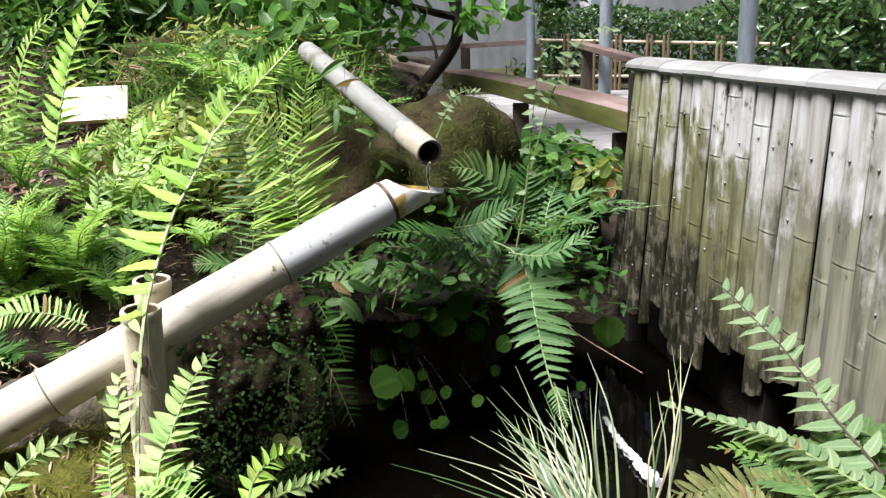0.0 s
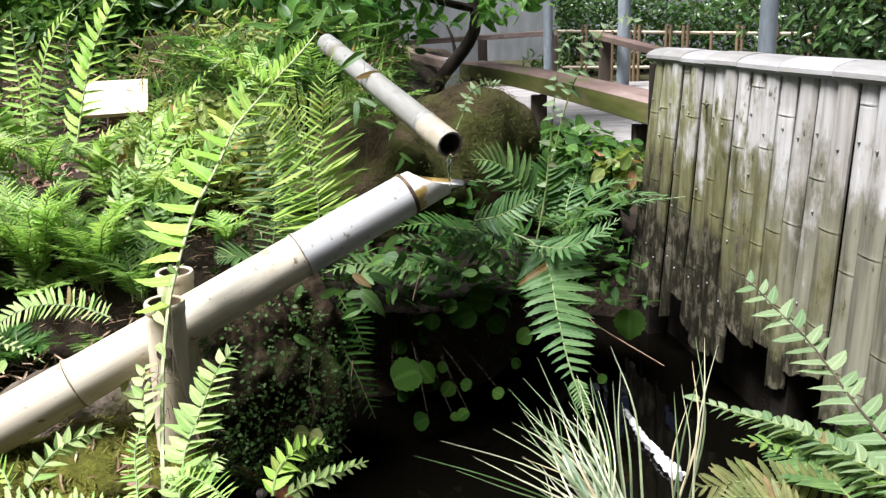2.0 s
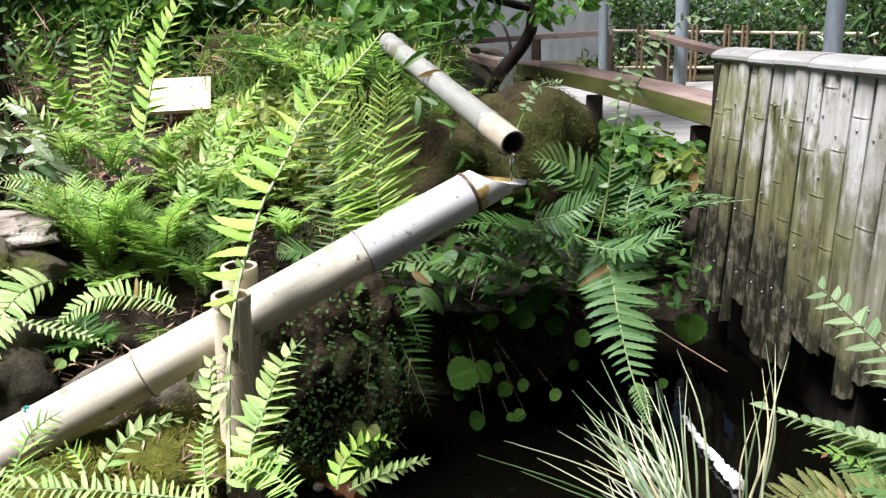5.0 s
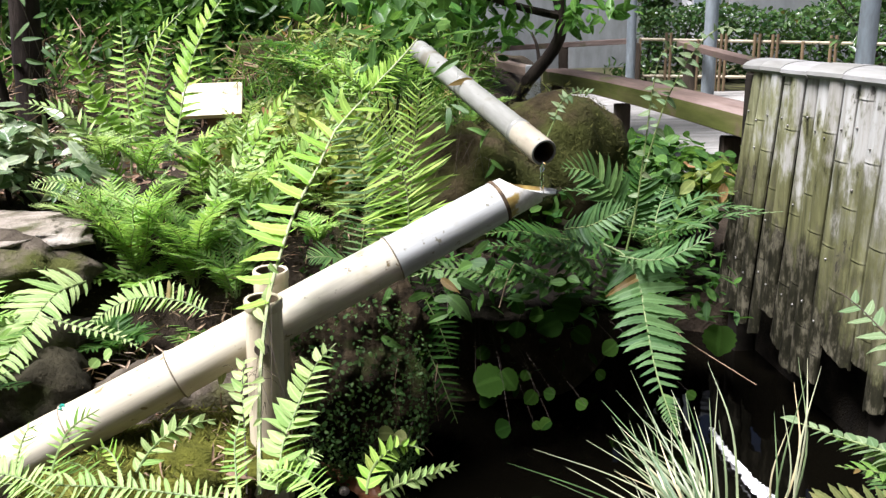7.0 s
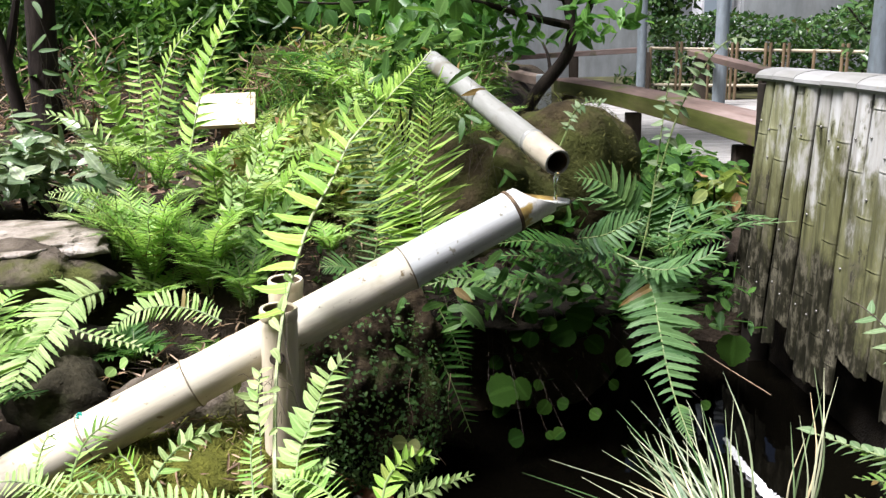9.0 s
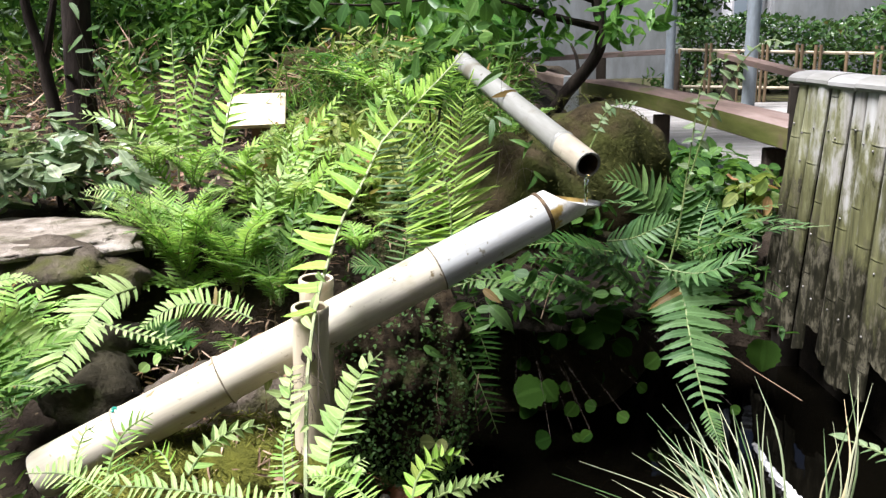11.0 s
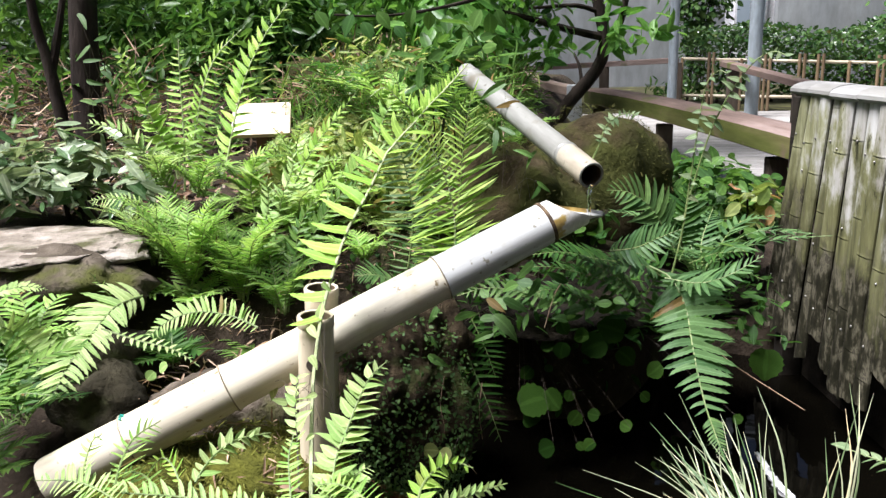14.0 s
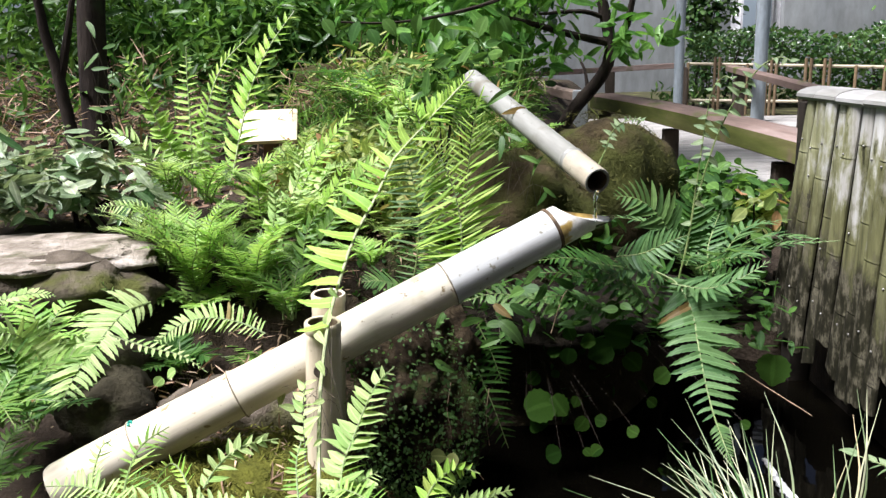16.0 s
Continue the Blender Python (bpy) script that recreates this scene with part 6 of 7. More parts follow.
def curling_shoot(points, seed, leaf, label):
    """A young fern shoot: a thin stem with small alternate leaflets and a curled tip."""
    shoot = thing("fern_shoot", label, "fern", group="fern shoots")
    rng = random.Random(seed)
    part("stem", stalk(points, 0.0022, 0.0012, 26, 5), STEM_GREEN, shoot)
    p, t = curve_points(points, 34)
    meshes = unit_mesh("heart", FERN_HOLLY)
    for k in range(9, 35):
        if rng.random() < 0.45 and k < 28:
            continue
        side = np.cross(t[k], (0, -1, 0.2))
        y = Vector(side * (1 if k % 2 else -1) + np.array((0, rng.uniform(-0.8, 0.2), rng.uniform(-0.5, 0.2)))).normalized()
        z = Vector((rng.uniform(-0.4, 0.4), -1, 0.6))
        z = (z - y * z.dot(y)).normalized()
        m = Matrix((y.cross(z), y, z)).transposed().to_4x4() @ Matrix.Scale(leaf * rng.uniform(0.6, 1.1) * (1 if k < 28 else 0.6), 4)
        m.translation = p[k]
        part("leaflet", meshes[rng.randrange(3)], None, shoot, at=m)


curling_shoot([(0.186, 1.661, 0.235), (0.207, 1.666, 0.346), (0.223, 1.671, 0.501), (0.232, 1.669, 0.593), (0.242, 1.661, 0.651), (0.263, 1.659, 0.671), (0.274, 1.646, 0.666)], 1, 0.028, "thin curling fern shoot with small round leaflets")
curling_shoot([(0.228, 1.755, 0.390), (0.260, 1.749, 0.520), (0.286, 1.742, 0.592), (0.318, 1.730, 0.653), (0.347, 1.715, 0.691), (0.376, 1.709, 0.704), (0.393, 1.695, 0.696)], 2, 0.03, "thin curling fern shoot with small round leaflets")
curling_shoot([(0.018, 1.882, 0.461), (0.034, 1.886, 0.496), (0.047, 1.890, 0.535), (0.070, 1.882, 0.560), (0.099, 1.881, 0.570), (0.116, 1.870, 0.566)], 3, 0.022, "small curling fern shoot on a boulder")


# ---- leafy plants ----
def leafy_plant(label, leaves, root, material, seed, outline="round", name="leafy_plant", category="plant", toward=(0, -1, 0.55), stem_r=0.0005):
    """A plant of single stalked leaves: (place, length) rows."""
    rng = random.Random(seed)
    plant = thing(name, label, category)
    meshes = unit_mesh(outline, material)
    for place, size in leaves:
        place = Vector(place)
        z = (Vector(toward) + Vector((rng.uniform(-0.5, 0.5), rng.uniform(-0.3, 0.3), rng.uniform(-0.4, 0.4)))).normalized()
        y = Vector((rng.uniform(-1, 1), rng.uniform(-0.4, 0.4), rng.uniform(-1, 0.4)))
        y = (y - z * y.dot(z)).normalized()
        m = Matrix((y.cross(z), y, z)).transposed().to_4x4() @ Matrix.Scale(size, 4)
        m.translation = place - y * size * 0.5
        foot = Vector(root) + Vector((rng.uniform(-0.05, 0.05), rng.uniform(-0.02, 0.02), rng.uniform(-0.05, 0.05)))
        leaf = part("leaf", meshes[rng.randrange(3)], None, plant, at=m)
        part("stalk", stalk([foot, (foot + m.translation) / 2 + Vector((0, 0.01, 0.02)), m.translation], stem_r, stem_r * 0.7, 6, 4), STEM_DARK, plant)
    return plant


leafy_plant("round-leaved plant hanging over black water", [((-0.102, 1.6, -0.039), 0.076), ((-0.064, 1.61, -0.04), 0.052), ((-0.108, 1.61, -0.08), 0.046), ((-0.016, 1.57, -0.062), 0.034), ((0.024, 1.56, -0.045), 0.028), ((-0.076, 1.54, -0.123), 0.041), ((0.017, 1.54, -0.11), 0.028), ((0.093, 1.56, -0.067), 0.028), ((-0.002, 1.56, -0.124), 0.020), ((-0.117, 1.6, -0.092), 0.025), ((0.138, 1.62, -0.027), 0.025), ((-0.126, 1.66, 0.002), 0.033), ((-0.029, 1.64, -0.042), 0.025)], (-0.098, 1.708, 0.042), ROUND_LEAF, 5)
leafy_plant("cluster of round lobed leaves under the bamboo", [((0.023, 1.58, 0.103), 0.056), ((-0.004, 1.56, 0.132), 0.033), ((-0.044, 1.57, 0.095), 0.036), ((0.06, 1.62, 0.13), 0.061), ((0.096, 1.66, 0.049), 0.045), ((0.152, 1.6, 0.046), 0.038), ((0.049, 1.6, 0.188), 0.041), ((-0.04, 1.58, 0.143), 0.030), ((-0.028, 1.56, 0.181), 0.025), ((-0.078, 1.62, 0.088), 0.033), ((0.296, 1.44, 0.019), 0.020), ((0.403, 1.7, 0.026), 0.070)], (0.006, 1.775, 0.131), ROUND_LEAF, 6)
leafy_plant("cluster of fresh lobed leaves on the bank", [((-0.155, 1.579, 0.232), 0.039), ((-0.124, 1.566, 0.249), 0.039), ((-0.173, 1.566, 0.198), 0.039), ((-0.083, 1.573, 0.197), 0.039), ((-0.018, 1.534, 0.199), 0.039), ((0.039, 1.520, 0.222), 0.035), ((0.072, 1.520, 0.226), 0.031), ((-0.047, 1.546, 0.175), 0.035), ((-0.115, 1.613, 0.266), 0.039), ((-0.054, 1.592, 0.254), 0.039), ((0.011, 1.532, 0.193), 0.031), ((-0.211, 1.589, 0.216), 0.031)], (-0.069, 1.658, 0.195), SHRUB_LEAF, 7, "broad", toward=(0, -0.7, 0.9))
leafy_plant("pointed leaves on thin stalks below the bamboo", [((-0.299, 1.46, 0.146), 0.03), ((-0.29, 1.45, 0.113), 0.05), ((-0.317, 1.45, 0.076), 0.03), ((-0.283, 1.45, 0.001), 0.035), ((-0.156, 1.48, 0.177), 0.08), ((-0.187, 1.5, 0.188), 0.05), ((-0.134, 1.5, 0.219), 0.06), ((-0.177, 1.52, 0.211), 0.05), ((-0.242, 1.52, 0.186), 0.05), ((-0.31, 1.5, 0.192), 0.04), ((-0.208, 1.52, 0.137), 0.05), ((-0.101, 1.52, 0.249), 0.05), ((-0.118, 1.52, 0.284), 0.05), ((-0.056, 1.53, 0.27), 0.05)], (-0.216, 1.627, 0.16), SHRUB_LEAF, 8, "oval")
leafy_plant("small round leaves by the post", [((-0.605, 1.355, 0.071), 0.035), ((-0.598, 1.339, 0.055), 0.032), ((-0.621, 1.347, 0.068), 0.02), ((-0.843, 1.298, 0.120), 0.022), ((-0.824, 1.315, 0.131), 0.024)], (-0.589, 1.334, 0.014), FERN_PALE, 9)
leafy_plant("small pale heart-shaped leaves climbing the post", [((-0.423, 1.13, 0.329), 0.03), ((-0.427, 1.11, 0.296), 0.03), ((-0.42, 1.08, 0.256), 0.026), ((-0.419, 1.05, 0.211), 0.02), ((-0.407, 1.0, 0.167), 0.018), ((-0.546, 1.2, 0.144), 0.036), ((-0.533, 1.19, 0.131), 0.03), ((-0.491, 1.16, 0.157), 0.022), ((-0.496, 1.15, 0.143), 0.02), ((-0.417, 1.16, 0.357), 0.022)], (-0.41, 1.06, 0.19), FERN_PALE, 19, "heart")
leafy_plant("thin sapling with long pale leaves before a dark trunk", [((-1.566, 2.3, 0.753), 0.07), ((-1.531, 2.3, 0.73), 0.06), ((-1.538, 2.3, 0.663), 0.065), ((-1.472, 2.28, 0.634), 0.06), ((-1.56, 2.28, 0.602), 0.07), ((-1.52, 2.3, 0.605), 0.06), ((-1.486, 2.3, 0.679), 0.055), ((-1.548, 2.3, 0.851), 0.07), ((-1.498, 2.3, 0.792), 0.06), ((-1.557, 2.28, 0.559), 0.05)], (-1.55, 2.32, 0.529), FERN_BLUE, 44, "lance", "sapling", "sapling", stem_r=0.002)
leafy_plant("sprig of narrow leaves before the boulder", [((-0.138, 1.731, 0.499), 0.05), ((-0.119, 1.730, 0.486), 0.045), ((-0.177, 1.763, 0.546), 0.05), ((-0.203, 1.757, 0.522), 0.06), ((-0.107, 1.719, 0.412), 0.04), ((-0.088, 1.723, 0.424), 0.04), ((-0.175, 1.788, 0.600), 0.06), ((-0.207, 1.786, 0.632), 0.07)], (-0.166, 1.811, 0.383), SHRUB_LEAF, 10, "lance")


def strewn(name, label, category, rng_seed, count, where, size, material, outline, up=0.4, lift=0.0, kind="stuff"):
    """Small growth strewn over the ground: where(rng) gives x, y."""
    rng = np.random.default_rng(rng_seed)
    xy = np.array([where(rng) for _ in range(count)])
    z = land(xy[:, 0], xy[:, 1]) + rng.uniform(0, 1, count) * lift
    v, f = leaf_cloud(rng, np.c_[xy, z], size, up, 0.5, outline)
    ob = new(name, fast_mesh(name, v, f, material))
    return tagged(ob, label, category, kind=kind)


def within(x0, x1, y0, y1):
    return lambda rng: (rng.uniform(x0, x1), rng.uniform(y0, y1))


strewn("ivy", "small ivy leaves and moss on the face of the bank", "ivy", 1, 1100, within(-0.62, -0.2, 1.5, 2.0), 0.015, FERN_SHADED, "broad", 0.1, 0.05)
strewn("ivy", "small creeping leaves on the dark bank", "ivy", 2, 130, within(-0.1, 0.5, 1.8, 2.1), 0.03, FERN_SHADED, "broad", 0.3, 0.06)
strewn("ivy", "leafy growth overhanging the bank", "ivy", 21, 90, within(-0.35, 0.2, 1.95, 2.1), 0.04, SHRUB_LEAF, "broad", 0.5, 0.1)
strewn("moss", "yellow-green moss on the bank", "moss", 3, 5000, within(-1.0, -0.5, 1.22, 1.55), 0.012, MOSS, "needle", 0.8, 0.012)
strewn("ground_cover", "low yellow-green leaves on the slope", "ground cover", 4, 3400, within(-1.0, -0.35, 2.1, 3.0), 0.05, YELLOW_LEAF, "oval", 0.5, 0.18)
strewn("ground_cover", "low green leaves on the slope", "ground cover", 5, 1500, within(-1.3, -0.4, 2.95, 3.8), 0.055, SHRUB_LEAF, "oval", 0.5, 0.2)
strewn("leaf_litter", "dry brown fallen leaves under the trees", "leaf litter", 6, 7500, within(-3.4, -0.9, 2.2, 5.0), 0.034, DEAD_LEAF, "oval", 0.9, 0.01)
strewn("leaf_litter", "dry brown fallen leaves and straw on the bank", "leaf litter", 7, 1500, within(-0.95, -0.3, 1.5, 2.2), 0.028, STRAW, "needle", 0.6, 0.02)
strewn("ground_cover", "creeping green growth on the near bank", "ground cover", 8, 350, within(-1.2, -0.3, 0.95, 1.3), 0.028, FERN, "oval", 0.5, 0.06)
strewn("grass", "thin grass and straw on the hillside", "grass", 9, 3500, within(-1.2, -0.3, 2.95, 4.2), 0.11, STRAW, "thread", 0.0, 0.25)
strewn("grass", "thin green grass under the tree", "grass", 10, 6500, within(-1.1, -0.25, 2.7, 4.2), 0.10, FERN, "thread", 0.0, 0.28)


strewn("grass", "dry stalks and thin grass at the edge of the wood", "grass", 11, 450, within(-3.0, -1.4, 2.75, 3.7), 0.12, STRAW, "thread", 0.0, 0.24)
strewn("ground_cover", "scattered green leaves at the edge of the wood", "ground cover", 12, 1000, within(-3.0, -1.35, 2.9, 3.8), 0.065, WOOD_LEAF, "lance", 0.3, 0.34)


# small ivy over the face of the bank
rng_i = np.random.default_rng(62)
ivy_c, ivy_r = np.array((-0.393, 1.5, -0.0)), np.array((0.165, 0.125, 0.24))
d = rng_i.normal(size=(4600, 3)) - np.array((0, 0, 0.7))
d[:, 1] = -np.abs(d[:, 1])
d /= np.linalg.norm(d, axis=1, keepdims=True)
v, f = leaf_cloud(rng_i, ivy_c + d * ivy_r * rng_i.uniform(0.92, 1.12, (4600, 1)), 0.0085, 0.1, 0.5, "broad", ivy_c)
tagged(new("ivy", fast_mesh("ivy", v, f, FERN_BLUE)), "fine dark ivy creeping over a stone", "ivy", kind="stuff")
d = rng_i.normal(size=(500, 3))
d /= np.linalg.norm(d, axis=1, keepdims=True)
mound_c, mound_r = np.array((-0.627, 1.20, -0.02)), np.array((0.2, 0.13, 0.085))
v, f = leaf_cloud(rng_i, mound_c + d * mound_r, 0.03, 0.2, 0.5, "needle", mound_c)
tagged(new("straw", fast_mesh("straw", v, f, STRAW)), "dry straw strewn on a mossy bank", "straw", kind="stuff")
stone_c = np.array((-0.713, 1.339, -0.002))
d = rng_i.normal(size=(260, 3))
d /= np.linalg.norm(d, axis=1, keepdims=True)
v, f = leaf_cloud(rng_i, stone_c + d * np.array((0.21, 0.14, 0.14)), 0.04, 0.3, 0.6, "needle", stone_c)
tagged(new("straw", fast_mesh("straw", v, f, STRAW)), "dry stalks lying over a stone", "straw", kind="stuff")
# moss on the boulders and mounds
for centre, radii, count in (((0.015, 2.324, 0.311), (0.24, 0.21, 0.25), 2600), ((-0.162, 2.12, 0.275), (0.22, 0.18, 0.21), 2000), ((-0.627, 1.20, -0.02), (0.2, 0.125, 0.08), 4200), ((-0.761, 1.11, 0.0), (0.137, 0.105, 0.063), 1200)):
    d = rng_i.normal(size=(count, 3))
    d[:, 2] = np.abs(d[:, 2])
    d /= np.linalg.norm(d, axis=1, keepdims=True)
    patch = np.array([noise.noise(Vector(q) * 4) for q in d]) > -0.12
    v, f = leaf_cloud(rng_i, np.array(centre) + d[patch] * np.array(radii), 0.014 if radii[2] > 0.15 else 0.02, 0.3, 0.5, "needle", centre)
    tagged(new("moss", fast_mesh("moss", v, f, MOSS_DARK if radii[2] > 0.15 else MOSS)), "short olive moss growing over stone", "moss", kind="stuff")
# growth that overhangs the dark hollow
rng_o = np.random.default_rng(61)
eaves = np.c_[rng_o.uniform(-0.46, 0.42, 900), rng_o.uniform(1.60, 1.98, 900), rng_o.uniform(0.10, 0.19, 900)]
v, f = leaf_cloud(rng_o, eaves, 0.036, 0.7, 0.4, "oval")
tagged(new("ground_cover", fast_mesh("ground_cover", v, f, FERN_SHADED)), "thick green growth overhanging the dark hollow of the bank", "ground cover", kind="stuff")


# ---- sedge ----
def blade(root, tip, bow, width, rng):
    p, t = curve_points([root, (np.array(root) + np.array(tip)) / 2 + np.array(bow), tip], 9)
    verts, faces = [], []
    for k in range(10):
        side = np.cross(t[k], (rng.uniform(-0.1, 0.1), -1, 0.3))
        side /= np.linalg.norm(side)
        w = width * (1 - (k / 9) ** 2) + 0.0002
        verts += [p[k] - side * w, p[k] + np.array((0, -w * 0.5, -w * 0.3)), p[k] + side * w]
    for k in range(9):
        a = 3 * k
        faces += [(a, a + 1, a + 4, a + 3), (a + 1, a + 2, a + 5, a + 4)]
    return verts, faces


def sedge(label, root, tips, seed, width=0.0019, spread=0.04):
    rng = random.Random(seed)
    clump = thing("sedge_clump", label, "sedge", group="sedges")
    for tip in tips:
        r = np.array(root) + np.array([rng.uniform(-spread, spread), rng.uniform(-spread, spread), -0.05])
        tip = np.array(tip)
        L = np.linalg.norm(tip - r)
        part("blade", blade(r, tip, (rng.uniform(-0.02, 0.02), rng.uniform(-0.03, 0.0), L * rng.uniform(0.02, 0.10)), width * rng.uniform(0.7, 1.2), rng), BLADE, clump)


root_a, root_b, root_c = (0.21, 0.87, 0.15), (0.322, 0.95, 0.101), (0.262, 0.93, 0.118)
tips = [(-0.036, 0.9, 0.179), (-0.002, 0.92, 0.188), (0.067, 0.95, 0.187), (0.095, 0.98, 0.179), (0.091, 1.02, 0.211), (0.115, 1.06, 0.207), (0.123, 1.0, 0.181), (0.104, 1.0, 0.197), (0.139, 1.1, 0.221), (0.154, 1.05, 0.187), (0.018, 0.88, 0.169), (0.039, 0.9, 0.176), (0.179, 1.0, 0.178), (0.162, 1.04, 0.182), (0.212, 1.06, 0.205), (0.221, 1.04, 0.194)]
rng = random.Random(8)
for k in range(44):
    u = rng.random()
    a, b = Vector(tips[3 + rng.randrange(6)]), Vector(tips[12 + rng.randrange(4)])
    tips.append(tuple(a.lerp(b, u) + Vector((rng.uniform(-0.01, 0.01), rng.uniform(-0.05, 0.03), rng.uniform(-0.09, 0.0)))))
sedge("clump of cream-edged sedge arching over the water", root_a, tips, 3, 0.0013, 0.03)
tips = [(0.323, 1.02, 0.2), (0.367, 1.08, 0.256), (0.38, 1.08, 0.255), (0.367, 1.04, 0.238), (0.396, 1.07, 0.247), (0.355, 1.05, 0.231), (0.327, 1.0, 0.221), (0.337, 1.0, 0.189)]
sedge("small clump of upright sedge at the water's edge", root_b, tips, 4, 0.0014, 0.014)
tips = [(0.244, 1.08, 0.246), (0.256, 1.06, 0.214), (0.251, 1.02, 0.185), (0.243, 1.05, 0.203)]
sedge("few thin upright blades of sedge", root_c, tips, 5, 0.0014, 0.02)


# ---- shrubs, hedge and trees ----
def shrub(name, label, category, root, centre, radii, heads, per_head, leaf, material, outline, seed, stems=5, stem_r=0.008, up=0.45, tight=0.25, out=True):
    rng = np.random.default_rng(seed)
    pr = random.Random(seed)
    ob = thing(name, label, category)
    pts = clumps(rng, centre, radii, heads, per_head, tight)
    for k in range(stems):
        end = pts[pr.randrange(len(pts))]
        foot = Vector(root) + Vector((pr.uniform(-0.3, 0.3) * radii[0], pr.uniform(-0.3, 0.3) * radii[1], 0))
        midway = foot.lerp(Vector(end), 0.5) + Vector((pr.uniform(-0.1, 0.1), pr.uniform(-0.1, 0.1), 0.1)) * radii[0]
        part("stem", stalk([foot, midway, end], stem_r, stem_r * 0.4, 8, 6), BARK, ob)
    v, f = leaf_cloud(rng, pts, leaf, up, 0.4, outline, centre if out else None)
    part("foliage", fast_mesh("foliage", v, f, material), None, ob)
    return ob


shrub("shrub", "leafy green shrub between the boulder and the screen", "shrub", at_land(0.42, 2.45, -0.03), (0.411, 2.38, 0.244), (0.16, 0.13, 0.125), 46, 10, 0.042, SHRUB_LEAF, "broad", 1, 7, 0.008)
shrub("shrub", "low leafy shrub under the rail", "shrub", at_land(0.25, 2.9, -0.03), (0.341, 2.7, 0.288), (0.16, 0.13, 0.07), 20, 9, 0.05, SHRUB_LEAF, "broad", 2, 5, 0.006)
shrub("shrub", "shrub with fading yellow leaves by the screen", "shrub", at_land(0.5, 2.42, -0.03), (0.475, 2.307, 0.260), (0.07, 0.07, 0.1), 10, 7, 0.05, YELLOW_LEAF, "broad", 3, 4, 0.007)
shrub("shrub", "broad-leaved shrub with silvery leaves by a flat stone", "shrub", (-1.468, 2.089, 0.263), (-1.515, 2.082, 0.402), (0.36, 0.2, 0.11), 50, 7, 0.08, PALE_LEAF, "oval", 4, 9, 0.006, 0.7)
shrub("shrub", "broad-leaved shrub with silvery leaves by a flat stone", "shrub", (-1.756, 1.933, 0.294), (-1.752, 1.963, 0.437), (0.3, 0.22, 0.15), 40, 7, 0.08, PALE_LEAF, "oval", 14, 7, 0.006, 0.7)
shrub("shrub", "dense green shrub at the edge of the wood", "shrub", at_land(-1.75, 4.3, -0.05), (-1.75, 4.3, 0.95), (0.8, 0.45, 0.5), 130, 26, 0.13, WOOD_LEAF, "lance", 5, 14, 0.012, 0.3, 0.16)
shrub("shrub", "dense green shrub under the trees", "shrub", at_land(-3.3, 4.7, -0.05), (-3.3, 4.7, 1.0), (0.9, 0.6, 0.7), 110, 24, 0.12, WOOD_LEAF, "lance", 6, 12, 0.012, 0.3, 0.16)
shrub("shrub", "dark shrub on the hillside", "shrub", at_land(-0.9, 5.2, -0.05), (-0.9, 5.2, 1.0), (0.75, 0.4, 0.5), 80, 24, 0.11, WOOD_LEAF, "oval", 7, 12, 0.012, 0.3, 0.18)
shrub("shrub", "bushy green growth behind the boulder", "shrub", at_land(-0.6, 3.4, -0.03), (-0.748, 3.212, 0.595), (0.5, 0.3, 0.2), 60, 18, 0.055, YELLOW_LEAF, "lance", 8, 10, 0.006, 0.4, 0.22)
shrub("shrub", "small plant with fine leaves behind the rail", "shrub", (0.920, 8.729, 0.092), (0.975, 8.733, 0.238), (0.25, 0.2, 0.12), 16, 10, 0.09, WOOD_LEAF, "lance", 9, 4, 0.006)
shrub("shrub", "dark shrub deep in the wood", "shrub", at_land(-2.6, 6.4, -0.05), (-2.4, 6.4, 1.7), (2.2, 0.6, 1.2), 160, 26, 0.15, WOOD_LEAF, "oval", 10, 14, 0.015, 0.3, 0.14)

shrub("shrub", "fresh green bamboo grass under the trees", "shrub", at_land(-1.55, 3.75, -0.05), (-1.5, 3.75, 0.78), (0.42, 0.25, 0.3), 70, 18, 0.10, WOOD_LEAF, "lance", 24, 14, 0.005, 0.3, 0.2)
shrub("shrub", "fresh green bamboo grass under the trees", "shrub", at_land(-2.5, 3.9, -0.05), (-2.55, 3.9, 0.85), (0.45, 0.3, 0.32), 50, 16, 0.10, WOOD_LEAF, "lance", 25, 14, 0.005, 0.3, 0.22)
shrub("shrub", "leafy green growth round the top of the spout", "shrub", at_land(-0.42, 2.3, -0.03), (-0.378, 2.268, 0.659), (0.14, 0.1, 0.1), 22, 8, 0.07, SHRUB_LEAF, "oval", 26, 7, 0.004, 0.4, 0.3)

hedge = thing("hedge", "clipped glossy evergreen hedge behind the bamboo fence", "hedge")
rng_h = np.random.default_rng(77)
pts = np.c_[rng_h.uniform(1.09, 8.0, 17000), rng_h.uniform(8.75, 9.6, 17000), 0.12 + 0.77 * rng_h.uniform(0, 1, 17000) ** 0.75]
pts[:, 2] += 0.10 * np.sin(pts[:, 0] * 3.1) * np.sin(pts[:, 0] * 1.3 + 1)
v, f = leaf_cloud(rng_h, pts, 0.055, 0.5, 0.4, "broad")
part("foliage", fast_mesh("foliage", v, f, HEDGE_LEAF), None, hedge)
pr = random.Random(5)
for k in range(22):
    x = 1.15 + 0.31 * k
    part("stem", stalk([(x, 9.2, -0.05), (x + pr.uniform(-0.1, 0.1), 9.2, 0.35), (x + pr.uniform(-0.2, 0.2), 9.2, 0.75)], 0.018, 0.008, 6, 6), BARK, hedge)
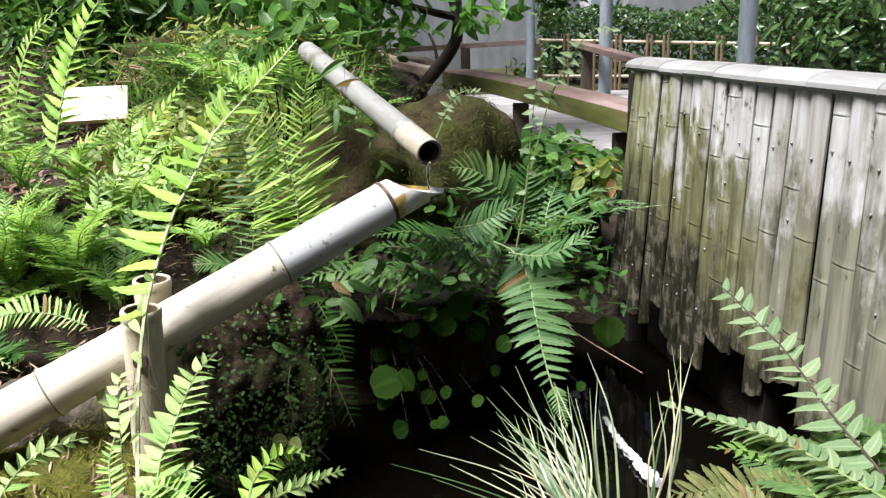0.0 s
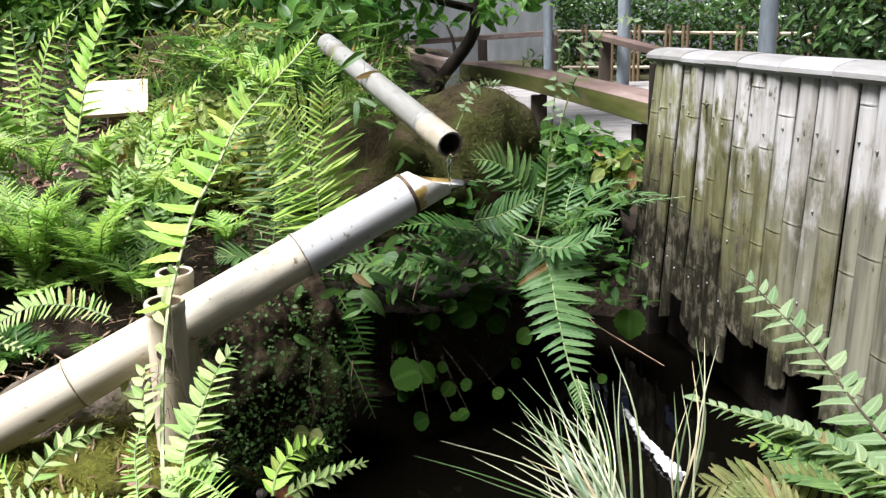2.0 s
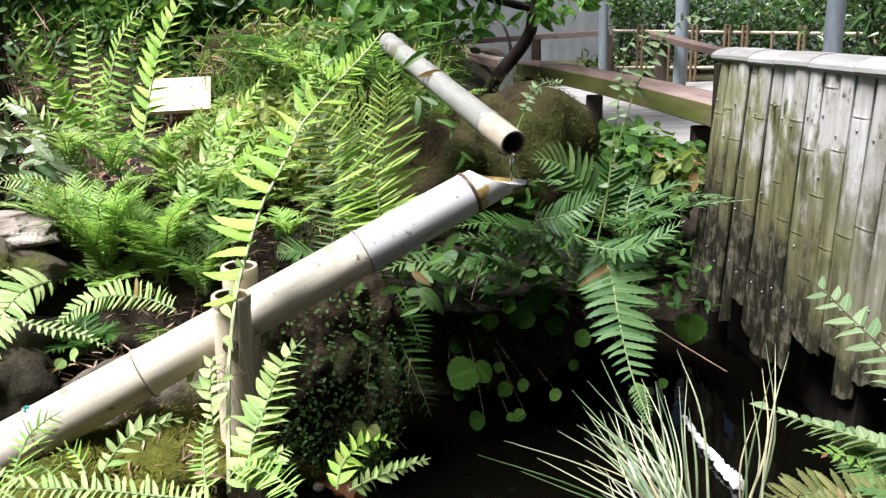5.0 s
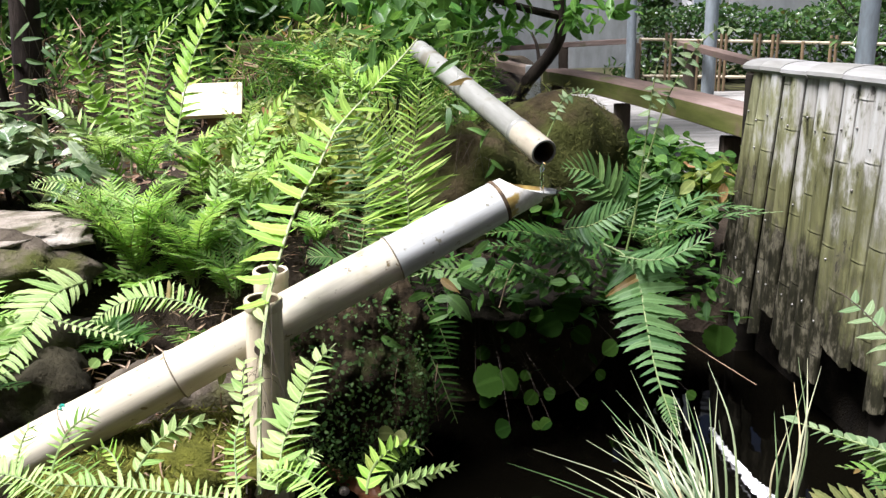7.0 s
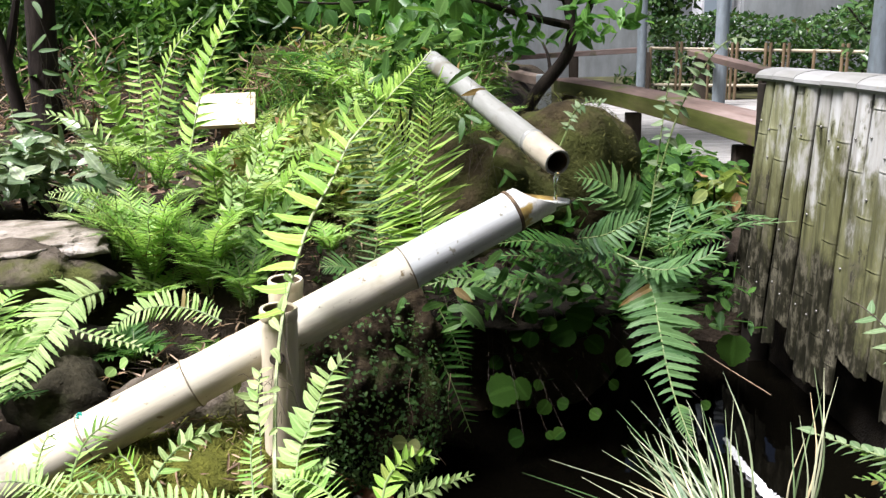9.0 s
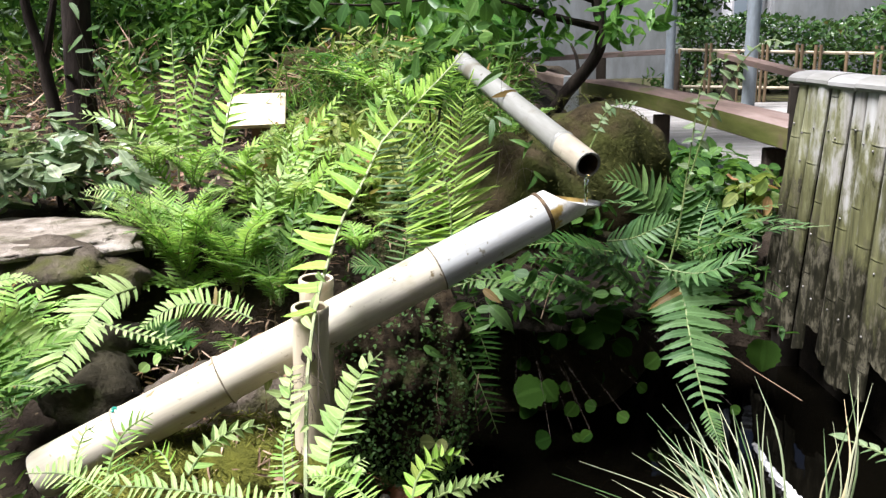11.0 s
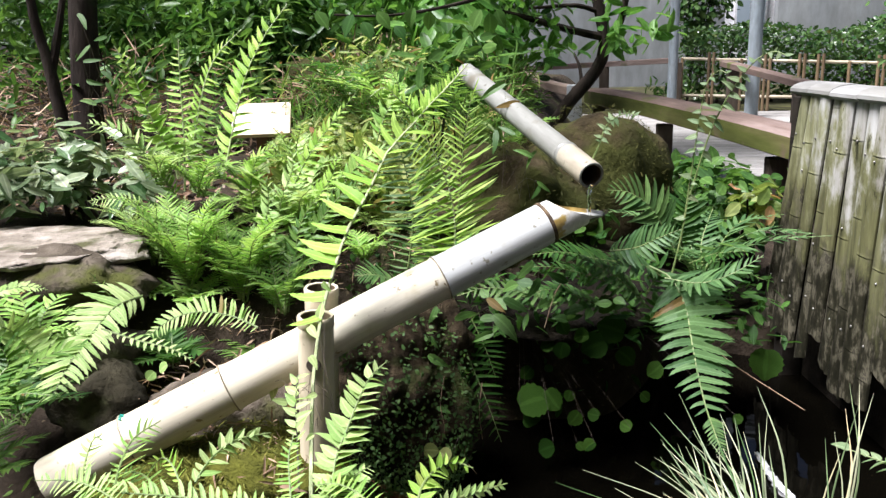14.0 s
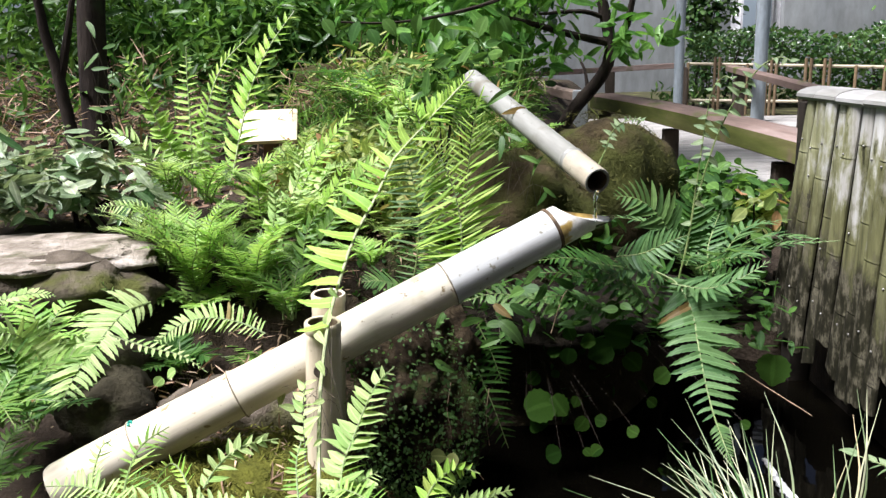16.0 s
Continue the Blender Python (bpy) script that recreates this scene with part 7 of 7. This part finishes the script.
shrub("shrub", "rounded evergreen shrub before the house", "shrub", (1.62, 11.8, 0), (1.62, 11.8, 1.2), (0.36, 0.3, 0.6), 40, 22, 0.09, HEDGE_LEAF, "broad", 21, 6, 0.015, 0.5, 0.2)
shrub("shrub", "tall evergreen shrub beyond the screen", "shrub", (3.2, 7.2, 0), (3.349, 6.861, 0.671), (0.95, 0.5, 0.55), 90, 24, 0.10, HEDGE_LEAF, "oval", 22, 12, 0.02, 0.4, 0.18)
shrub("shrub", "tall green shrub beyond the screen", "shrub", (4.6, 6.8, 0), (4.293, 6.796, 0.662), (0.9, 0.5, 0.6), 70, 24, 0.11, SHRUB_LEAF, "oval", 23, 10, 0.02, 0.4, 0.18)


def tree(label, trunk, r0, r1, limbs, crowns, leaf, material, outline, seed, name="tree"):
    rng = np.random.default_rng(seed)
    ob = thing(name, label, "tree")
    part("trunk", stalk(trunk, r0, r1, 22, 12, 0.07, random.Random(seed)), BARK, ob)
    for pts, a, b in limbs:
        part("limb", stalk(pts, a, b, 14, 8, 0.08, random.Random(seed + 1)), BARK, ob)
    for centre, radii, heads, per in crowns:
        pts = clumps(rng, centre, radii, heads, per, 0.2)
        v, f = leaf_cloud(rng, pts, leaf, 0.35, 0.4, outline, centre)
        part("crown", fast_mesh("crown", v, f, material), None, ob)
    return ob


# the high crowns of these trees are unseen, added to hold back skylight
tree("small crooked tree with dark bark and fresh leaves", [(-0.181, 4.166, 0.215), (-0.151, 4.178, 0.317), (-0.054, 4.192, 0.459), (0.062, 4.198, 0.591), (0.107, 4.199, 0.718), (0.083, 4.196, 0.876), (0.022, 4.180, 1.133), (-0.046, 4.115, 1.559)], 0.038, 0.022,
     [([(0.101, 4.199, 0.696), (0.178, 4.175, 0.831), (0.215, 4.136, 0.989), (0.297, 4.050, 1.282)], 0.022, 0.01), ([(0.083, 4.199, 0.766), (-0.100, 3.998, 0.810), (-0.277, 3.787, 0.862), (-0.482, 3.563, 0.910)], 0.022, 0.008), ([(0.066, 4.196, 0.891), (-0.047, 4.095, 0.918), (-0.256, 3.887, 0.904)], 0.014, 0.006), ([(-0.004, 4.214, 0.500), (-0.019, 4.249, 0.614), (-0.049, 4.300, 0.686)], 0.012, 0.006), ([(-0.277, 3.787, 0.862), (-0.353, 3.733, 0.739), (-0.366, 3.700, 0.613)], 0.008, 0.004)],
     [((-0.596, 3.345, 0.848), (0.42, 0.28, 0.13), 28, 8), ((-0.206, 3.895, 0.734), (0.3, 0.25, 0.13), 11, 7), ((-0.438, 3.656, 1.079), (0.9, 0.5, 0.18), 80, 12), ((0.203, 4.095, 0.774), (0.2, 0.15, 0.13), 10, 6), ((0.0, 4.6, 2.3), (1.3, 0.9, 0.6), 90, 20), ((0.4, 4.8, 3.1), (1.2, 0.9, 0.5), 80, 20)], 0.10, TREE_LEAF, "oval", 31)
tree("dark straight trunk at the edge of the wood", [(-2.020, 2.956, 0.407), (-2.017, 2.974, 0.636), (-1.999, 2.985, 0.859), (-1.924, 2.970, 1.357), (-1.703, 2.809, 2.185)], 0.058, 0.045, [([(-1.919, 2.973, 1.357), (-1.845, 2.683, 1.689), (-1.788, 2.503, 1.908)], 0.025, 0.01)],
     [((-3.1, 3.5, 3.9), (1.9, 0.75, 0.5), 6, 30), ((-1.7, 4.6, 4.2), (1.3, 0.8, 0.5), 40, 28)], 0.15, WOOD_LEAF, "oval", 32)
tree("thin grey forked tree at the edge of the wood", [(-1.918, 2.663, 0.429), (-1.935, 2.663, 0.576), (-1.947, 2.658, 0.730), (-1.962, 2.645, 0.850), (-1.964, 2.627, 1.042)], 0.026, 0.014, [([(-1.943, 2.661, 0.689), (-1.908, 2.685, 0.829), (-1.869, 2.701, 0.986)], 0.018, 0.01)],
     [((-2.9, 3.6, 1.6), (0.5, 0.4, 0.25), 40, 14)], 0.09, WOOD_LEAF, "oval", 33)
# added trees: crowns above the view darken the pond's reflections and the wood
for k, (x, y) in enumerate(((-3.1, 7.6), (-1.2, 8.0), (-4.6, 6.8))):
    tree("tall dark tree in the wood, unseen crown added for shade", [at_land(x, y, -0.1), (x + 0.05, y, 1.6), (x - 0.05, y + 0.1, 3.2), (x, y, 4.8)], 0.1, 0.05, [],
         [((x, y, 4.4), (1.5, 1.2, 1.0), 140, 22)], 0.14, WOOD_LEAF, "oval", 40 + k)

twig_a, twig_b = Vector((0.323, 1.589, 0.061)), Vector((0.430, 1.488, 0.020))
twig = new("twig", mesh_of("twig", *stalk([Vector((0.301, 1.699, 0.053)), twig_a, twig_b], 0.0014, 0.0009, 10, 5), STRAW))
tagged(twig, "thin dry twig leaning over the water", "twig")
# the sky's bright reflection on the pond, modelled as a solid white strip
sky_glint = new("driftwood", mesh_of("driftwood", *stalk([Vector((0.404, 1.727, -0.206)), Vector((0.413, 1.626, -0.206)), Vector((0.431, 1.546, -0.206)), Vector((0.458, 1.435, -0.206))], 0.0045, 0.012, 46, 10, 0.6, random.Random(14)), WHITE_PAINT))
tagged(sky_glint, "white strip on dark water standing in for the sky's reflection", "driftwood")
brown_stick = new("sunken_branch", mesh_of("sunken_branch", *stalk([Vector((-0.478, 1.49, -0.204)), Vector((-0.404, 1.437, -0.202)), Vector((-0.306, 1.375, -0.202))], 0.011, 0.019, 24, 9, 0.25, random.Random(15)), RED_WOOD))
tagged(brown_stick, "reddish brown branch lying in shallow water", "branch")
for k, pts in enumerate(([(-0.278, 1.44, 0.081), (-0.286, 1.43, 0.023), (-0.277, 1.42, -0.028), (-0.291, 1.41, -0.07)], [(-0.236, 1.5, 0.004), (-0.232, 1.49, -0.056), (-0.247, 1.48, -0.117), (-0.22, 1.47, -0.153)], [(-0.211, 1.52, 0.035), (-0.217, 1.51, -0.026), (-0.21, 1.5, -0.087)], [(-0.08, 1.55, 0.153), (-0.063, 1.56, 0.212), (-0.045, 1.57, 0.246), (-0.028, 1.57, 0.234)])):
    vine = new("vine", mesh_of("vine", *stalk([Vector(q) for q in pts], 0.0012, 0.0007, 14, 5, 0.2, random.Random(60 + k)), STRAW))
    tagged(vine, "thin dry vine hanging down the bank", "vine")
red_leaf = new("fallen_leaf", mesh_of("fallen_leaf", *leaf_unit("oval", 0.2, 0.1), DEAD_LEAF))
red_leaf.matrix_basis = Matrix.Translation((-0.43, 0.93, 0.125)) @ Matrix.Rotation(-0.9, 4, "Z") @ Matrix.Rotation(-0.4, 4, "X") @ Matrix.Scale(0.05, 4)
tagged(red_leaf, "reddish fallen leaf caught among ferns", "leaf")

branch = thing("branch", "leafy branch with broad dark leaves hanging from above", "branch")
part("bough", stalk([(-0.12, 2.5, 0.971), (-0.281, 2.4, 0.883), (-0.448, 2.3, 0.839), (-0.584, 2.25, 0.826), (-0.699, 2.2, 0.832)], 0.007, 0.003, 16, 7, 0.15, random.Random(3)), BARK, branch)
broad = unit_mesh("broad", SHRUB_LEAF)
rng = random.Random(51)
for place, size in [((-0.661, 2.2, 0.8), 0.07), ((-0.611, 2.22, 0.787), 0.06), ((-0.566, 2.24, 0.813), 0.06), ((-0.49, 2.26, 0.817), 0.06), ((-0.442, 2.28, 0.807), 0.055), ((-0.393, 2.3, 0.797), 0.06), ((-0.353, 2.32, 0.768), 0.085), ((-0.315, 2.33, 0.804), 0.07), ((-0.278, 2.36, 0.791), 0.07), ((-0.246, 2.4, 0.81), 0.06), ((-0.733, 2.2, 0.818), 0.06), ((-0.52, 2.24, 0.778), 0.05)]:
    y = Vector((rng.uniform(-0.7, 0.7), rng.uniform(-0.5, 0.1), -0.8)).normalized()
    z = Vector((rng.uniform(-0.4, 0.4), -0.8, 0.7))
    z = (z - y * z.dot(y)).normalized()
    m = Matrix((y.cross(z), y, z)).transposed().to_4x4() @ Matrix.Scale(size, 4)
    m.translation = Vector(place) - y * size * 0.5
    part("leaf", broad[rng.randrange(3)], None, branch, at=m)
for k, (place, size) in enumerate((((-0.497, 1.475, -0.2), 0.017), ((-0.478, 1.485, -0.2), 0.015), ((-0.40, 1.405, -0.205), 0.012))):
    rock("pebble", "small pale pebble at the edge of dark water", place, (size, size, size * 0.8), 70 + k, ROCK_PALE, 0.2, category="pebble", detail=2)
leafy_plant("two olive-yellow leaves on a hanging stalk", [((-0.299, 1.38, -0.055), 0.03), ((-0.273, 1.38, -0.061), 0.034)], (-0.278, 1.42, -0.015), YELLOW_LEAF, 41)
rock("root_mound", "brown mound of earth and roots on the hillside", (-1.069, 3.25, 0.469), (0.24, 0.2, 0.2), 51, ROCK_MOSS, 0.6, category="mound", detail=5)

# ---- what closes the garden behind the camera ----
wall_back = new("wall_south", mesh_of("wall_south", *box(-9, -2.8, -0.3, 9, -2.5, 4.6), POST_WOOD, False))
tagged(wall_back, "plain dark boarded wall closing the garden", "wall", kind="structure")
